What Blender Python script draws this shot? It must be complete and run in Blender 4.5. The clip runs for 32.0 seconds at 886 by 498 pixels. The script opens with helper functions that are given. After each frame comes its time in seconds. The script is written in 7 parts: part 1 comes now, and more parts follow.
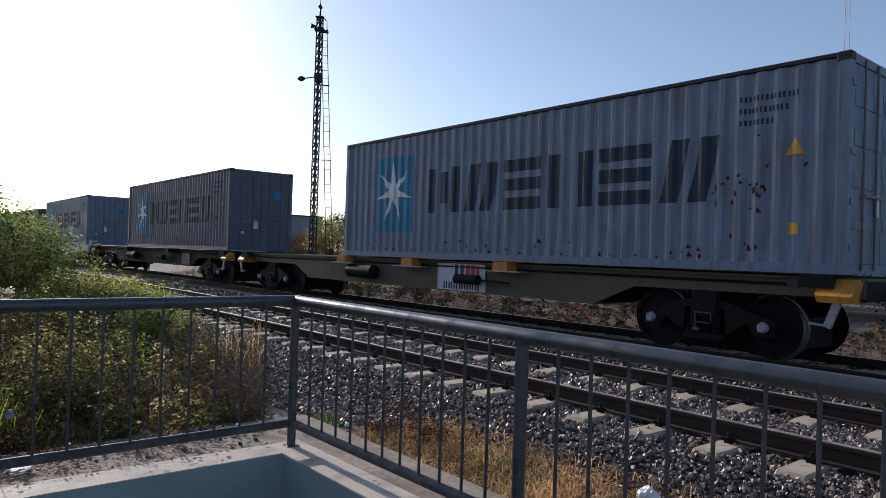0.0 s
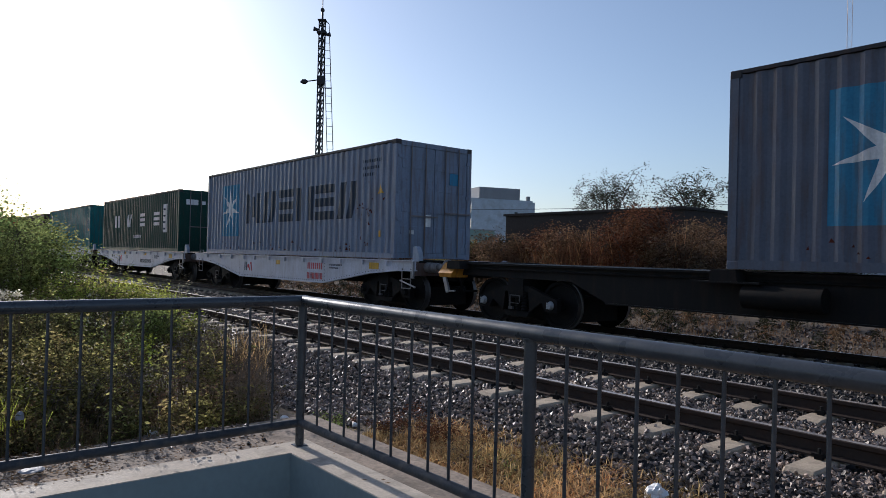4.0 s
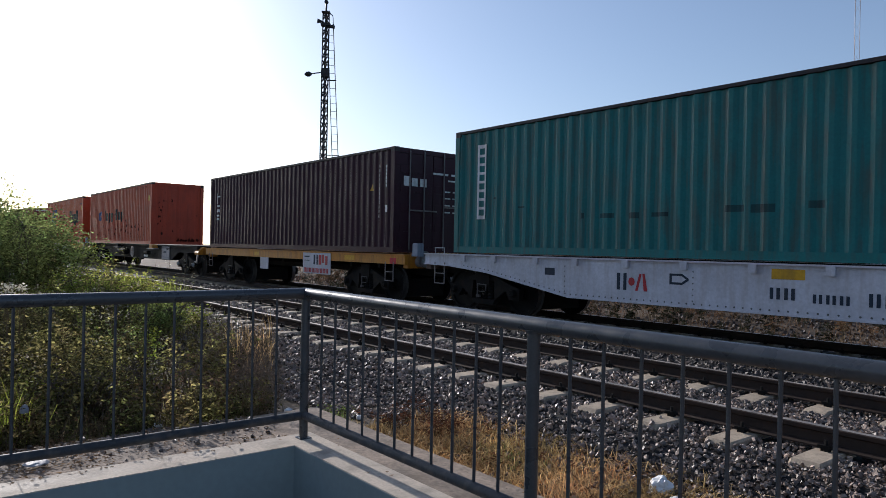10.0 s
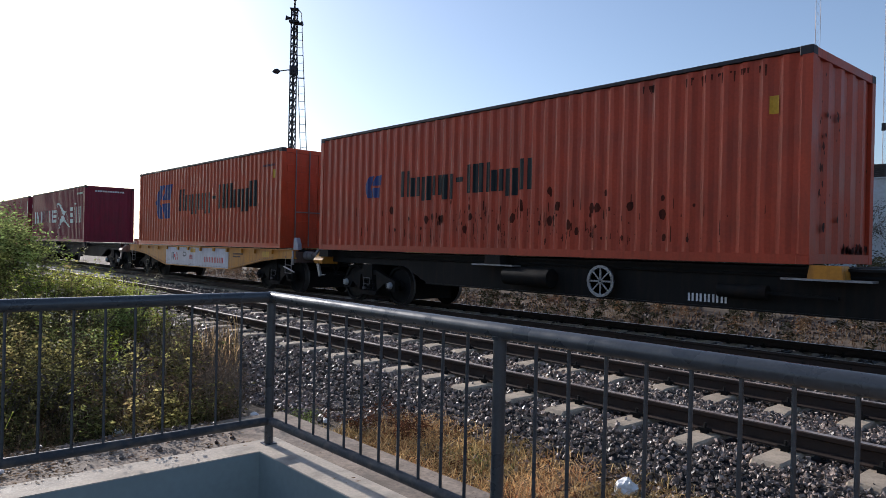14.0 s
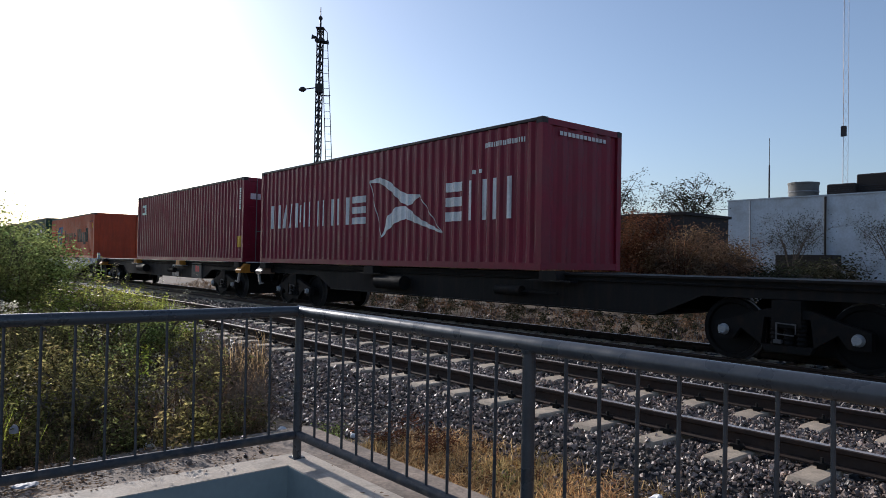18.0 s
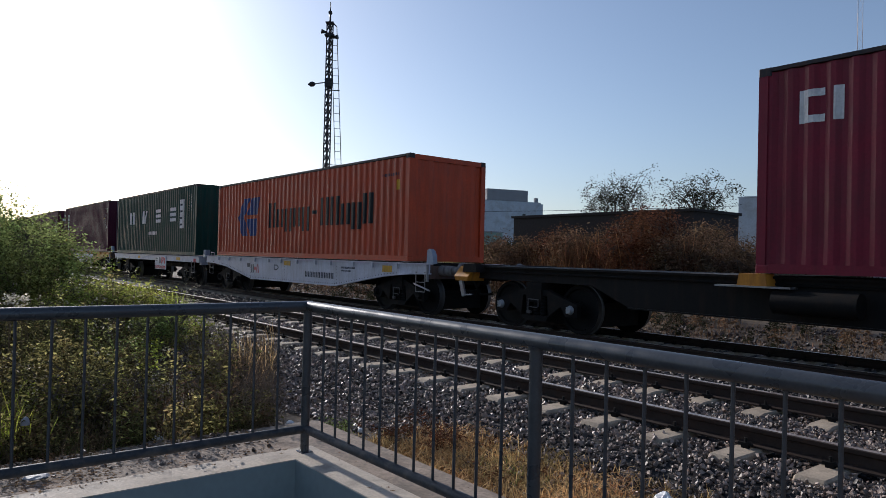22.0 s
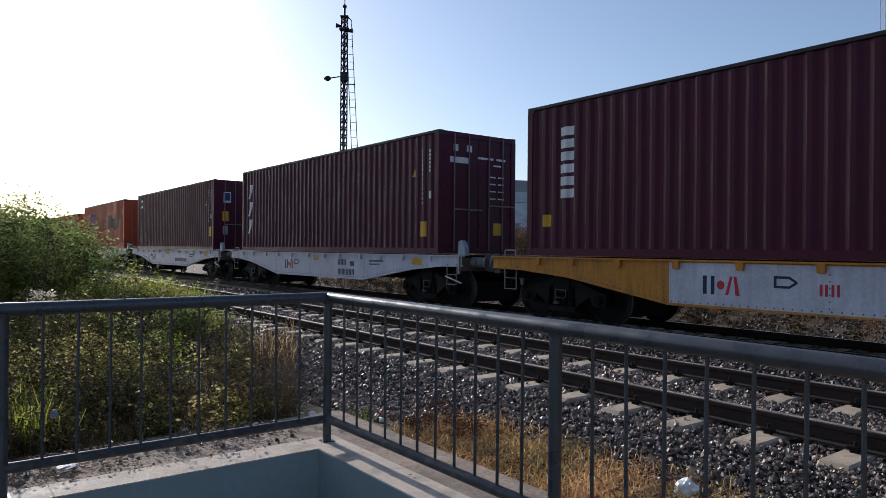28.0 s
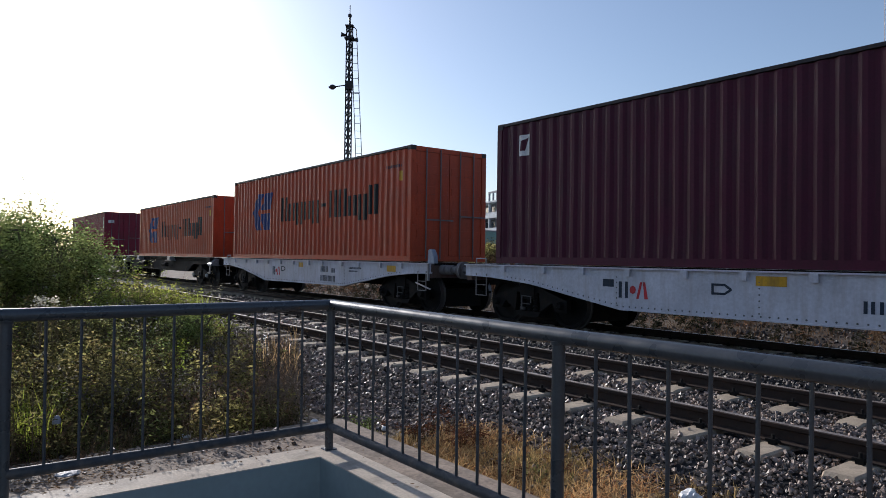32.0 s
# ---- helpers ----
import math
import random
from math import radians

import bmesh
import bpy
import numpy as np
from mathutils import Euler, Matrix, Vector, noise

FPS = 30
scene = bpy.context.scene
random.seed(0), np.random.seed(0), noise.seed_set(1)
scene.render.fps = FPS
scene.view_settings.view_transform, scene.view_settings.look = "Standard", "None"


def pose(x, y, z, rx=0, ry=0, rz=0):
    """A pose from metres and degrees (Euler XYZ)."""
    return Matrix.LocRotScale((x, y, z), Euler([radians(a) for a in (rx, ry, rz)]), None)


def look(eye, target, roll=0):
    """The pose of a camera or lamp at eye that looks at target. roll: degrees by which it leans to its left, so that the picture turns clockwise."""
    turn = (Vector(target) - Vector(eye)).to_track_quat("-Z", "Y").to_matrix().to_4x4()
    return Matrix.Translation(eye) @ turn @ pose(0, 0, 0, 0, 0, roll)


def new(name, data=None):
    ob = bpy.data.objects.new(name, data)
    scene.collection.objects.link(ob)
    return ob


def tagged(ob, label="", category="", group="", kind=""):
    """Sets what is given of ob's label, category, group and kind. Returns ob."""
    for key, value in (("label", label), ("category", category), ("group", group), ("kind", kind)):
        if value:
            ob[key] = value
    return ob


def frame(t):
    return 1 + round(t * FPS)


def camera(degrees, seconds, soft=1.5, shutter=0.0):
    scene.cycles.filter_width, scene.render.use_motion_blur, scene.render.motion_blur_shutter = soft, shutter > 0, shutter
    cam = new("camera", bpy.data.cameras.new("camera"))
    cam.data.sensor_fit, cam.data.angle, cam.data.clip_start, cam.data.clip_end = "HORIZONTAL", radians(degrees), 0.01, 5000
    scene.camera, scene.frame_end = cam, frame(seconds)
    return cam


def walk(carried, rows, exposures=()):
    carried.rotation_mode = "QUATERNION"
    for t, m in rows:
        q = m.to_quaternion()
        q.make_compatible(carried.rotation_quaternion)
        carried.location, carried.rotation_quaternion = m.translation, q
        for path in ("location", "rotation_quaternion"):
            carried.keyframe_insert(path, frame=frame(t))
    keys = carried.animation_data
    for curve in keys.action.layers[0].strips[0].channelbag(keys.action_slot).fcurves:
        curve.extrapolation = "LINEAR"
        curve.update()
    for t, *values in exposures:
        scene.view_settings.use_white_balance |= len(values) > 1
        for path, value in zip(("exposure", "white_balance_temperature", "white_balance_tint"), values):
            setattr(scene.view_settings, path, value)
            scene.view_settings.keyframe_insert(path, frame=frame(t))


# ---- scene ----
import itertools
cam = camera(65.24, 32.0, 0.6)
PATH = [
    (0, pose(0.011, -0.003, 1.210, 90.44, -1.82, 50.38)),
    (0.5, pose(0.011, -0.004, 1.206, 90.34, -1.85, 50.23)),
    (1, pose(0.013, -0.002, 1.207, 90.67, -1.51, 50.11)),
    (1.5, pose(0.013, -0.003, 1.207, 90.68, -1.34, 50.47)),
    (2, pose(0.022, -0.006, 1.198, 90.51, -1.57, 50.96)),
    (2.5, pose(0.020, -0.007, 1.202, 90.62, -1.55, 50.74)),
    (3, pose(0.019, -0.020, 1.204, 90.68, -1.69, 50.72)),
    (3.5, pose(0.013, -0.033, 1.191, 90.72, -1.46, 50.66)),
    (5.5, pose(0.003, -0.013, 1.192, 90.19, -1.50, 50.47)),
    (6, pose(-0.006, -0.009, 1.192, 90.48, -1.72, 50.14)),
    (6.5, pose(-0.007, -0.000, 1.196, 90.15, -1.11, 50.43)),
    (7, pose(-0.007, -0.001, 1.194, 90.29, -1.04, 50.88)),
    (7.5, pose(0.001, -0.009, 1.196, 90.77, -0.78, 51.36)),
    (8, pose(0.001, -0.005, 1.196, 90.16, -0.80, 51.93)),
    (8.5, pose(-0.000, -0.006, 1.193, 90.05, -1.12, 51.43)),
    (9, pose(-0.003, -0.005, 1.195, 90.01, -1.14, 51.29)),
    (9.5, pose(-0.006, 0.001, 1.195, 89.92, -1.32, 51.05)),
    (10, pose(-0.002, -0.001, 1.188, 89.95, -1.18, 51.10)),
    (10.5, pose(0.000, 0.005, 1.202, 90.53, -0.94, 50.87)),
    (11, pose(0.000, 0.006, 1.204, 90.50, -1.21, 50.64)),
    (11.5, pose(0.007, 0.004, 1.204, 90.18, -1.01, 51.00)),
    (12, pose(0.006, 0.005, 1.202, 90.12, -0.98, 51.24)),
    (12.5, pose(0.002, 0.002, 1.197, 90.13, -1.14, 51.36)),
    (13, pose(0.007, -0.001, 1.203, 90.22, -1.02, 50.70)),
    (13.5, pose(0.003, 0.008, 1.213, 89.10, -1.10, 48.83)),
    (14, pose(-0.003, 0.019, 1.223, 89.89, -1.28, 48.59)),
    (14.5, pose(0.011, 0.014, 1.225, 90.59, -1.14, 48.49)),
    (16.5, pose(0.000, 0.011, 1.220, 90.05, -1.39, 46.90)),
    (17, pose(0.003, 0.012, 1.215, 90.56, -1.11, 47.87)),
    (17.5, pose(0.002, 0.009, 1.212, 90.77, -1.06, 49.49)),
    (18, pose(-0.012, 0.001, 1.212, 91.13, -1.08, 50.60)),
    (18.5, pose(-0.006, 0.001, 1.206, 91.08, -0.22, 51.93)),
    (19, pose(-0.015, -0.004, 1.199, 90.45, -0.37, 51.67)),
    (19.5, pose(-0.012, -0.001, 1.206, 90.35, -0.66, 51.74)),
    (20, pose(-0.017, 0.005, 1.198, 90.34, -0.14, 51.89)),
    (20.5, pose(-0.018, -0.003, 1.198, 90.35, -0.74, 52.00)),
    (21, pose(-0.014, 0.004, 1.200, 90.39, -0.68, 52.59)),
    (21.5, pose(-0.005, 0.003, 1.204, 90.48, -0.86, 52.40)),
    (22, pose(-0.007, 0.003, 1.218, 90.71, -1.39, 51.31)),
    (22.5, pose(-0.004, 0.001, 1.219, 91.07, -0.84, 51.66)),
    (23, pose(0.001, 0.004, 1.220, 91.06, -0.92, 51.95)),
    (23.5, pose(0.008, 0.005, 1.214, 91.10, -0.73, 52.36)),
    (24, pose(0.004, 0.004, 1.214, 90.84, -0.98, 51.59)),
    (24.5, pose(-0.005, 0.005, 1.215, 90.86, -0.86, 51.77)),
    (25, pose(-0.007, 0.004, 1.207, 91.07, -0.34, 53.02)),
    (25.5, pose(-0.004, 0.006, 1.200, 91.07, -0.25, 53.86)),
    (27.5, pose(0.003, 0.001, 1.196, 90.28, -0.27, 52.85)),
    (28, pose(0.005, -0.007, 1.197, 90.06, -0.52, 52.80)),
    (28.5, pose(0.002, -0.003, 1.202, 90.48, 0.08, 52.87)),
    (29, pose(0.001, -0.008, 1.194, 91.20, -0.49, 52.49)),
    (29.5, pose(-0.002, 0.001, 1.188, 90.36, -0.62, 52.95)),
    (30, pose(-0.008, 0.004, 1.192, 90.34, -0.55, 52.69)),
    (30.5, pose(-0.011, 0.010, 1.190, 90.76, -0.51, 53.03)),
    (31, pose(-0.004, 0.005, 1.192, 90.51, -0.72, 52.86)),
    (31.5, pose(-0.005, -0.001, 1.195, 90.26, -0.84, 53.04)),
    (32, pose(0.004, -0.003, 1.193, 90.77, -0.79, 53.10)),
]
walk(cam, PATH, [(t, stops - 0.22, 5560, 12) for t, stops in (
    (0, 0.08), (2.5, 0), (3.5, 0), (5.5, 0.07), (10, 0.05), (12.5, 0), (13.5, 0.22), (14.5, 0.27), (16.5, 0.14), (18, 0.08), (19, 0.08), (20, 0.2), (21, 0), (22, -0.14), (24, -0.1), (25.5, -0.05), (28, 0.03), (32, 0.03))])

# ---------------------------------------------------------------- daylight
SUN_EL, SUN_AZ = 20.5, 0.4  # height, and how far the sun stands beyond the line of the track (below zero: on the near side)
to_sun = Vector((-math.cos(radians(SUN_AZ)) * math.cos(radians(SUN_EL)),
                 math.sin(radians(SUN_AZ)) * math.cos(radians(SUN_EL)), math.sin(radians(SUN_EL))))
world = bpy.data.worlds.new("sky")
scene.world = world
world.use_nodes = True
wn = world.node_tree
sky = wn.nodes.new("ShaderNodeTexSky")
sky.sky_type = 'NISHITA'
sky.sun_disc = False
sky.sun_elevation = radians(SUN_EL)
sky.sun_rotation = radians(-90.0 + SUN_AZ)
sky.air_density, sky.dust_density, sky.ozone_density = 1.0, 1.2, 1.6
back = wn.nodes["Background"]
haze = wn.nodes.new("ShaderNodeHueSaturation")
haze.inputs["Saturation"].default_value = 0.82
wn.links.new(sky.outputs["Color"], haze.inputs["Color"])
wn.links.new(haze.outputs["Color"], back.inputs["Color"])
back.inputs["Strength"].default_value = 0.137
sun = new("sun", bpy.data.lights.new("sun", 'SUN'))
sun.data.energy, sun.data.angle, sun.data.color = 5.0, radians(0.6), (1.0, 0.865, 0.7)
sun.matrix_world = look((0, 0, 60), Vector((0, 0, 60)) - to_sun)


# ---------------------------------------------------------------- mesh and material helpers
class Geo:
    """Vertices and faces of one mesh."""

    def __init__(self):
        self.v, self.f = [], []

    def quad(self, *p):
        n = len(self.v)
        self.v.extend(tuple(q) for q in p)
        self.f.append(tuple(range(n, n + len(p))))
        return self

    def box(self, x0, x1, y0, y1, z0, z1):
        n = len(self.v)
        self.v += [(x0, y0, z0), (x1, y0, z0), (x1, y1, z0), (x0, y1, z0),
                   (x0, y0, z1), (x1, y0, z1), (x1, y1, z1), (x0, y1, z1)]
        for f in ((0, 3, 2, 1), (4, 5, 6, 7), (0, 1, 5, 4), (1, 2, 6, 5), (2, 3, 7, 6), (3, 0, 4, 7)):
            self.f.append(tuple(n + i for i in f))
        return self

    def bevel_box(self, x0, x1, y0, y1, z0, z1, b):
        """A box with its upright edges and its top edges cut."""
        n = len(self.v)
        ring = lambda k, z: [(x0 + b + k, y0 + k, z), (x1 - b - k, y0 + k, z), (x1 - k, y0 + b + k, z), (x1 - k, y1 - b - k, z),
                             (x1 - b - k, y1 - k, z), (x0 + b + k, y1 - k, z), (x0 + k, y1 - b - k, z), (x0 + k, y0 + b + k, z)]
        self.v += ring(0, z0) + ring(0, z1 - b) + ring(b * 0.7, z1)
        for r in (0, 8):
            for i in range(8):
                j = (i + 1) % 8
                self.f.append((n + r + i, n + r + j, n + r + 8 + j, n + r + 8 + i))
        self.f.append(tuple(n + 16 + i for i in range(8)))
        self.f.append(tuple(n + 7 - i for i in range(8)))
        return self

    def tube(self, p, q, r, n=10, r2=None):
        p, q = Vector(p), Vector(q)
        d = (q - p).normalized()
        u = d.orthogonal().normalized()
        w = d.cross(u)
        k, r2 = len(self.v), r if r2 is None else r2
        for c, rr in ((p, r), (q, r2)):
            for i in range(n):
                a = 2 * math.pi * i / n
                self.v.append(tuple(c + (u * math.cos(a) + w * math.sin(a)) * rr))
        for i in range(n):
            j = (i + 1) % n
            self.f.append((k + i, k + j, k + n + j, k + n + i))
        self.f.append(tuple(k + n - 1 - i for i in range(n)))
        self.f.append(tuple(k + n + i for i in range(n)))
        return self

    def beam(self, p, q, w, h):
        """A square bar from p to q: w wide, h high."""
        p, q = Vector(p), Vector(q)
        d = (q - p).normalized()
        up = Vector((0, 0, 1)) if abs(d.z) < 0.95 else Vector((0, 1, 0))
        s = d.cross(up).normalized() * (w / 2)
        t = s.cross(d).normalized() * (h / 2)
        n = len(self.v)
        for c in (p, q):
            self.v += [tuple(c - s - t), tuple(c + s - t), tuple(c + s + t), tuple(c - s + t)]
        for f in ((3, 2, 1, 0), (4, 5, 6, 7), (0, 1, 5, 4), (1, 2, 6, 5), (2, 3, 7, 6), (3, 0, 4, 7)):
            self.f.append(tuple(n + i for i in f))
        return self

    def prism(self, outline, y0, y1):
        """An outline of (x, z) points, thickened from y0 to y1."""
        n, m = len(self.v), len(outline)
        self.v += [(x, y0, z) for x, z in outline] + [(x, y1, z) for x, z in outline]
        self.f.append(tuple(n + i for i in range(m)))
        self.f.append(tuple(n + 2 * m - 1 - i for i in range(m)))
        for i in range(m):
            j = (i + 1) % m
            self.f.append((n + j, n + i, n + m + i, n + m + j))
        return self

    def lathe(self, c, axis_y, profile, n=20):
        """A turned body round an axis along y through c: profile of (offset along y, radius)."""
        k = len(self.v)
        for o, r in profile:
            for i in range(n):
                a = 2 * math.pi * i / n
                self.v.append((c[0] + r * math.cos(a), c[1] + o * axis_y, c[2] + r * math.sin(a)))
        for s in range(len(profile) - 1):
            for i in range(n):
                j = (i + 1) % n
                self.f.append((k + s * n + i, k + s * n + j, k + (s + 1) * n + j, k + (s + 1) * n + i))
        self.f.append(tuple(k + i for i in range(n)))
        e = k + (len(profile) - 1) * n
        self.f.append(tuple(e + n - 1 - i for i in range(n)))
        return self

    def mesh(self, name, material=None, smooth=False):
        me = bpy.data.meshes.new(name)
        me.from_pydata(self.v, [], self.f)
        if material:
            me.materials.append(material)
        if smooth:
            me.polygons.foreach_set("use_smooth", [True] * len(me.polygons))
            me.set_sharp_from_angle(angle=radians(40))
        me.update()
        return me


def part(name, geo, material, parent=None, label="", smooth=False):
    ob = new(name, geo.mesh(name, material, smooth))
    if parent:
        ob.parent = parent
    return tagged(ob, label)


def part_of(name, me, parent, m=None, label=""):
    ob = new(name, me)
    ob.parent = parent
    if m is not None:
        ob.matrix_basis = m
    return tagged(ob, label)


def material(name, rgb, rough=0.7, metal=0.0, tint=0.25, fine=40.0, coarse=3.0, bump=0.15, bump_size=None,
             dirt=None, dirt_amount=0.35, streak=False, per_object=0.0, per_island=0.0, rough_var=0.15, spec=0.5, sheen=0.0):
    """A surface with fine grain, coarse blotches, dirt of its own colour and a fine relief. Sizes are per metre."""
    m = bpy.data.materials.new(name)
    m.use_nodes = True
    t = m.node_tree
    N, L = t.nodes, t.links
    b = N["Principled BSDF"]
    b.inputs["Metallic"].default_value = metal
    b.inputs["Specular IOR Level"].default_value = spec
    b.inputs["Sheen Weight"].default_value, b.inputs["Sheen Roughness"].default_value = sheen, 0.45
    tc = N.new("ShaderNodeTexCoord")

    def noise_at(scale, detail=4.0, stretch=None):
        n = N.new("ShaderNodeTexNoise")
        n.inputs["Scale"].default_value, n.inputs["Detail"].default_value = scale, detail
        if stretch:
            mp = N.new("ShaderNodeMapping")
            mp.inputs["Scale"].default_value = stretch
            L.new(tc.outputs["Object"], mp.inputs["Vector"])
            L.new(mp.outputs["Vector"], n.inputs["Vector"])
        else:
            L.new(tc.outputs["Object"], n.inputs["Vector"])
        return n.outputs["Fac"]

    def scaled(out, lo, hi, a=0.3, z=0.7):
        r = N.new("ShaderNodeMapRange")
        r.inputs["From Min"].default_value, r.inputs["From Max"].default_value = a, z
        r.inputs["To Min"].default_value, r.inputs["To Max"].default_value = lo, hi
        L.new(out, r.inputs["Value"])
        return r.outputs["Result"]

    def times(p, q):
        x = N.new("ShaderNodeMath")
        x.operation = 'MULTIPLY'
        L.new(p, x.inputs[0])
        L.new(q, x.inputs[1])
        return x.outputs[0]

    grain, blot = noise_at(fine), noise_at(coarse)
    value = times(scaled(grain, 1 - tint * 0.6, 1 + tint * 0.6), scaled(blot, 1 - tint, 1 + tint * 0.6))
    if per_object:
        o = N.new("ShaderNodeObjectInfo")
        value = times(value, scaled(o.outputs["Random"], 1 - per_object, 1 + per_object, 0, 1))
    if per_island:
        o = N.new("ShaderNodeNewGeometry")
        value = times(value, scaled(o.outputs["Random Per Island"], 1 - per_island, 1 + per_island, 0, 1))
    mul = N.new("ShaderNodeVectorMath")
    mul.operation = 'SCALE'
    mul.inputs[0].default_value = rgb
    L.new(value, mul.inputs["Scale"])
    colour = mul.outputs["Vector"]
    if dirt:
        d = noise_at(coarse * 2.2, 6.0, (3.0, 3.0, 0.35) if streak else None)
        fac = scaled(d, 0.0, dirt_amount, 0.48, 0.68)
        mix = N.new("ShaderNodeMix")
        mix.data_type = 'RGBA'
        L.new(fac, mix.inputs["Factor"])
        L.new(colour, mix.inputs["A"])
        mix.inputs["B"].default_value = (*dirt, 1)
        colour = mix.outputs["Result"]
    L.new(colour, b.inputs["Base Color"])
    L.new(scaled(blot, max(0.05, rough - rough_var), min(1, rough + rough_var)), b.inputs["Roughness"])
    if bump:
        bp = N.new("ShaderNodeBump")
        bp.inputs["Strength"].default_value = bump
        bp.inputs["Distance"].default_value = 0.01
        L.new(noise_at(bump_size or fine, 5.0), bp.inputs["Height"])
        L.new(bp.outputs["Normal"], b.inputs["Normal"])
    return m


RUST = (0.09, 0.045, 0.025)
GRIME = (0.05, 0.045, 0.04)


def paint(name, rgb, rough=0.5, dirt=RUST, amount=0.4, **k):
    k.setdefault("spec", 0.3)
    # slight sheen pales the paint at grazing views, standing for glare
    k.setdefault("sheen", 0.03)
    return material(name, rgb, rough, 0.0, tint=0.16, fine=26, coarse=1.6, bump=0.06, bump_size=14, dirt=dirt, dirt_amount=amount, streak=True, rough_var=0.1, **k)


M_GREY = paint("blue_grey_container_paint", (0.175, 0.21, 0.285))
M_DULL = paint("dull_grey_container_paint", (0.10, 0.112, 0.15))
M_GREEN = paint("dark_green_container_paint", (0.006, 0.043, 0.033), amount=0.12, spec=0.18, sheen=0.012)
M_TEAL = paint("teal_container_paint", (0.014, 0.14, 0.142))
M_DARKMAROON = paint("blackened_maroon_container_paint", (0.036, 0.0105, 0.02), dirt=(0.024, 0.013, 0.018), amount=0.3, spec=0.22, sheen=0.015)
M_MAROON = paint("maroon_container_paint", (0.066, 0.0092, 0.026), dirt=(0.028, 0.012, 0.015), amount=0.3, spec=0.2, sheen=0.012)
M_ORANGE = paint("orange_container_paint", (0.44, 0.064, 0.02), dirt=(0.17, 0.04, 0.016), amount=0.3)
M_WORNORANGE = paint("worn_red_orange_container_paint", (0.42, 0.06, 0.024), dirt=(0.15, 0.035, 0.018), amount=0.3)
M_RED = paint("red_container_paint", (0.18, 0.0105, 0.029), dirt=(0.06, 0.014, 0.018), amount=0.3)
M_TOPRAIL = paint("dark_top_rail_paint", (0.028, 0.026, 0.03), 0.6)
M_SMEAR = paint("faded_dark_smear", (0.011, 0.06, 0.064), 0.6, dirt=(0.012, 0.02, 0.022), amount=0.8)
M_DRIP = paint("dark_rust_drip", (0.09, 0.022, 0.013), 0.8, dirt=(0.025, 0.012, 0.01), amount=0.8, spec=0.1)
M_NAVY = paint("navy_lettering_paint", (0.012, 0.025, 0.05), dirt=GRIME)
M_INK = paint("blackish_lettering_paint", (0.007, 0.012, 0.015), dirt=GRIME, amount=0.25, spec=0.18, sheen=0.01)
M_SKYBLUE = paint("light_blue_logo_paint", (0.04, 0.2, 0.34))
M_BLUE = paint("deep_blue_logo_paint", (0.018, 0.038, 0.165))
M_WHITE = paint("white_marking_paint", (0.7, 0.7, 0.7), dirt=GRIME, amount=0.3)
M_YELLOW = paint("yellow_sticker", (0.6, 0.33, 0.015), dirt=GRIME)
M_REDMARK = paint("red_marking_paint", (0.5, 0.03, 0.04), dirt=GRIME)
M_WAGWHITE = paint("white_wagon_paint", (0.54, 0.54, 0.6), 0.5, dirt=(0.3, 0.24, 0.22), amount=0.3)
M_ENDRUST = paint("rusty_brown_end_paint", (0.11, 0.075, 0.062), 0.7, amount=0.6)
# two plate greys: shade on the number plates is put into the paint
M_DULLPLATE = paint("dull_grey_plate_paint", (0.085, 0.08, 0.08), 0.6, dirt=GRIME)
M_PALEPLATE = paint("pale_grey_plate_paint", (0.34, 0.34, 0.37), 0.6, dirt=GRIME)
M_BUFFER = paint("greasy_pale_buffer_paint", (0.22, 0.2, 0.195), 0.5, dirt=GRIME, amount=0.7)
M_RIVET = paint("grimy_rivet_paint", (0.12, 0.12, 0.125), 0.6, dirt=GRIME)
M_LAMPBOX = paint("faded_brown_box_paint", (0.3, 0.21, 0.16), 0.5)
M_BRAKEBOX = paint("pale_blue_grey_paint", (0.3, 0.34, 0.42), 0.5)
M_WAGYELLOW = paint("ochre_yellow_wagon_paint", (0.5, 0.21, 0.022), 0.55, amount=0.42)
M_WAGBLACK = paint("black_brown_wagon_paint", (0.013, 0.0122, 0.0118), 0.75, amount=0.1, spec=0.15)
M_WAGOLIVE = paint("olive_brown_wagon_paint", (0.1, 0.085, 0.06), 0.6)
M_STEEL = material("dirty_black_steel", (0.011, 0.0106, 0.0104), 0.75, 0.0, dirt=(0.03, 0.018, 0.012), dirt_amount=0.4, spec=0.12)
M_WHEEL = material("worn_wheel_steel", (0.008, 0.0077, 0.0075), 0.7, 0.0, dirt=(0.013, 0.009, 0.008), spec=0.12)
M_TREAD = material("polished_wheel_tread", (0.16, 0.15, 0.145), 0.5, 0.9, tint=0.15)
M_BROWNPLATE = paint("rusty_brown_plate_paint", (0.1, 0.06, 0.05), 0.6, dirt=GRIME)
M_LOCKBAR = paint("pale_locking_bar_paint", (0.17, 0.15, 0.15), 0.45)
M_CAP = material("pale_bearing_cap", (0.3, 0.31, 0.32), 0.45, 0.3, dirt=GRIME)
M_LOCK = material("galvanised_door_bar", (0.3, 0.3, 0.31), 0.45, 0.5, dirt=RUST)
M_RAILTOP = material("worn_rail_head", (0.66, 0.58, 0.51), 0.52, 1.0, tint=0.2, fine=60, coarse=4, dirt=(0.1, 0.06, 0.045), dirt_amount=0.4, rough_var=0.06)
M_RAIL = material("rusty_rail_steel", (0.036, 0.024, 0.019), 0.8, 0.1, dirt=(0.07, 0.035, 0.02), spec=0.3)
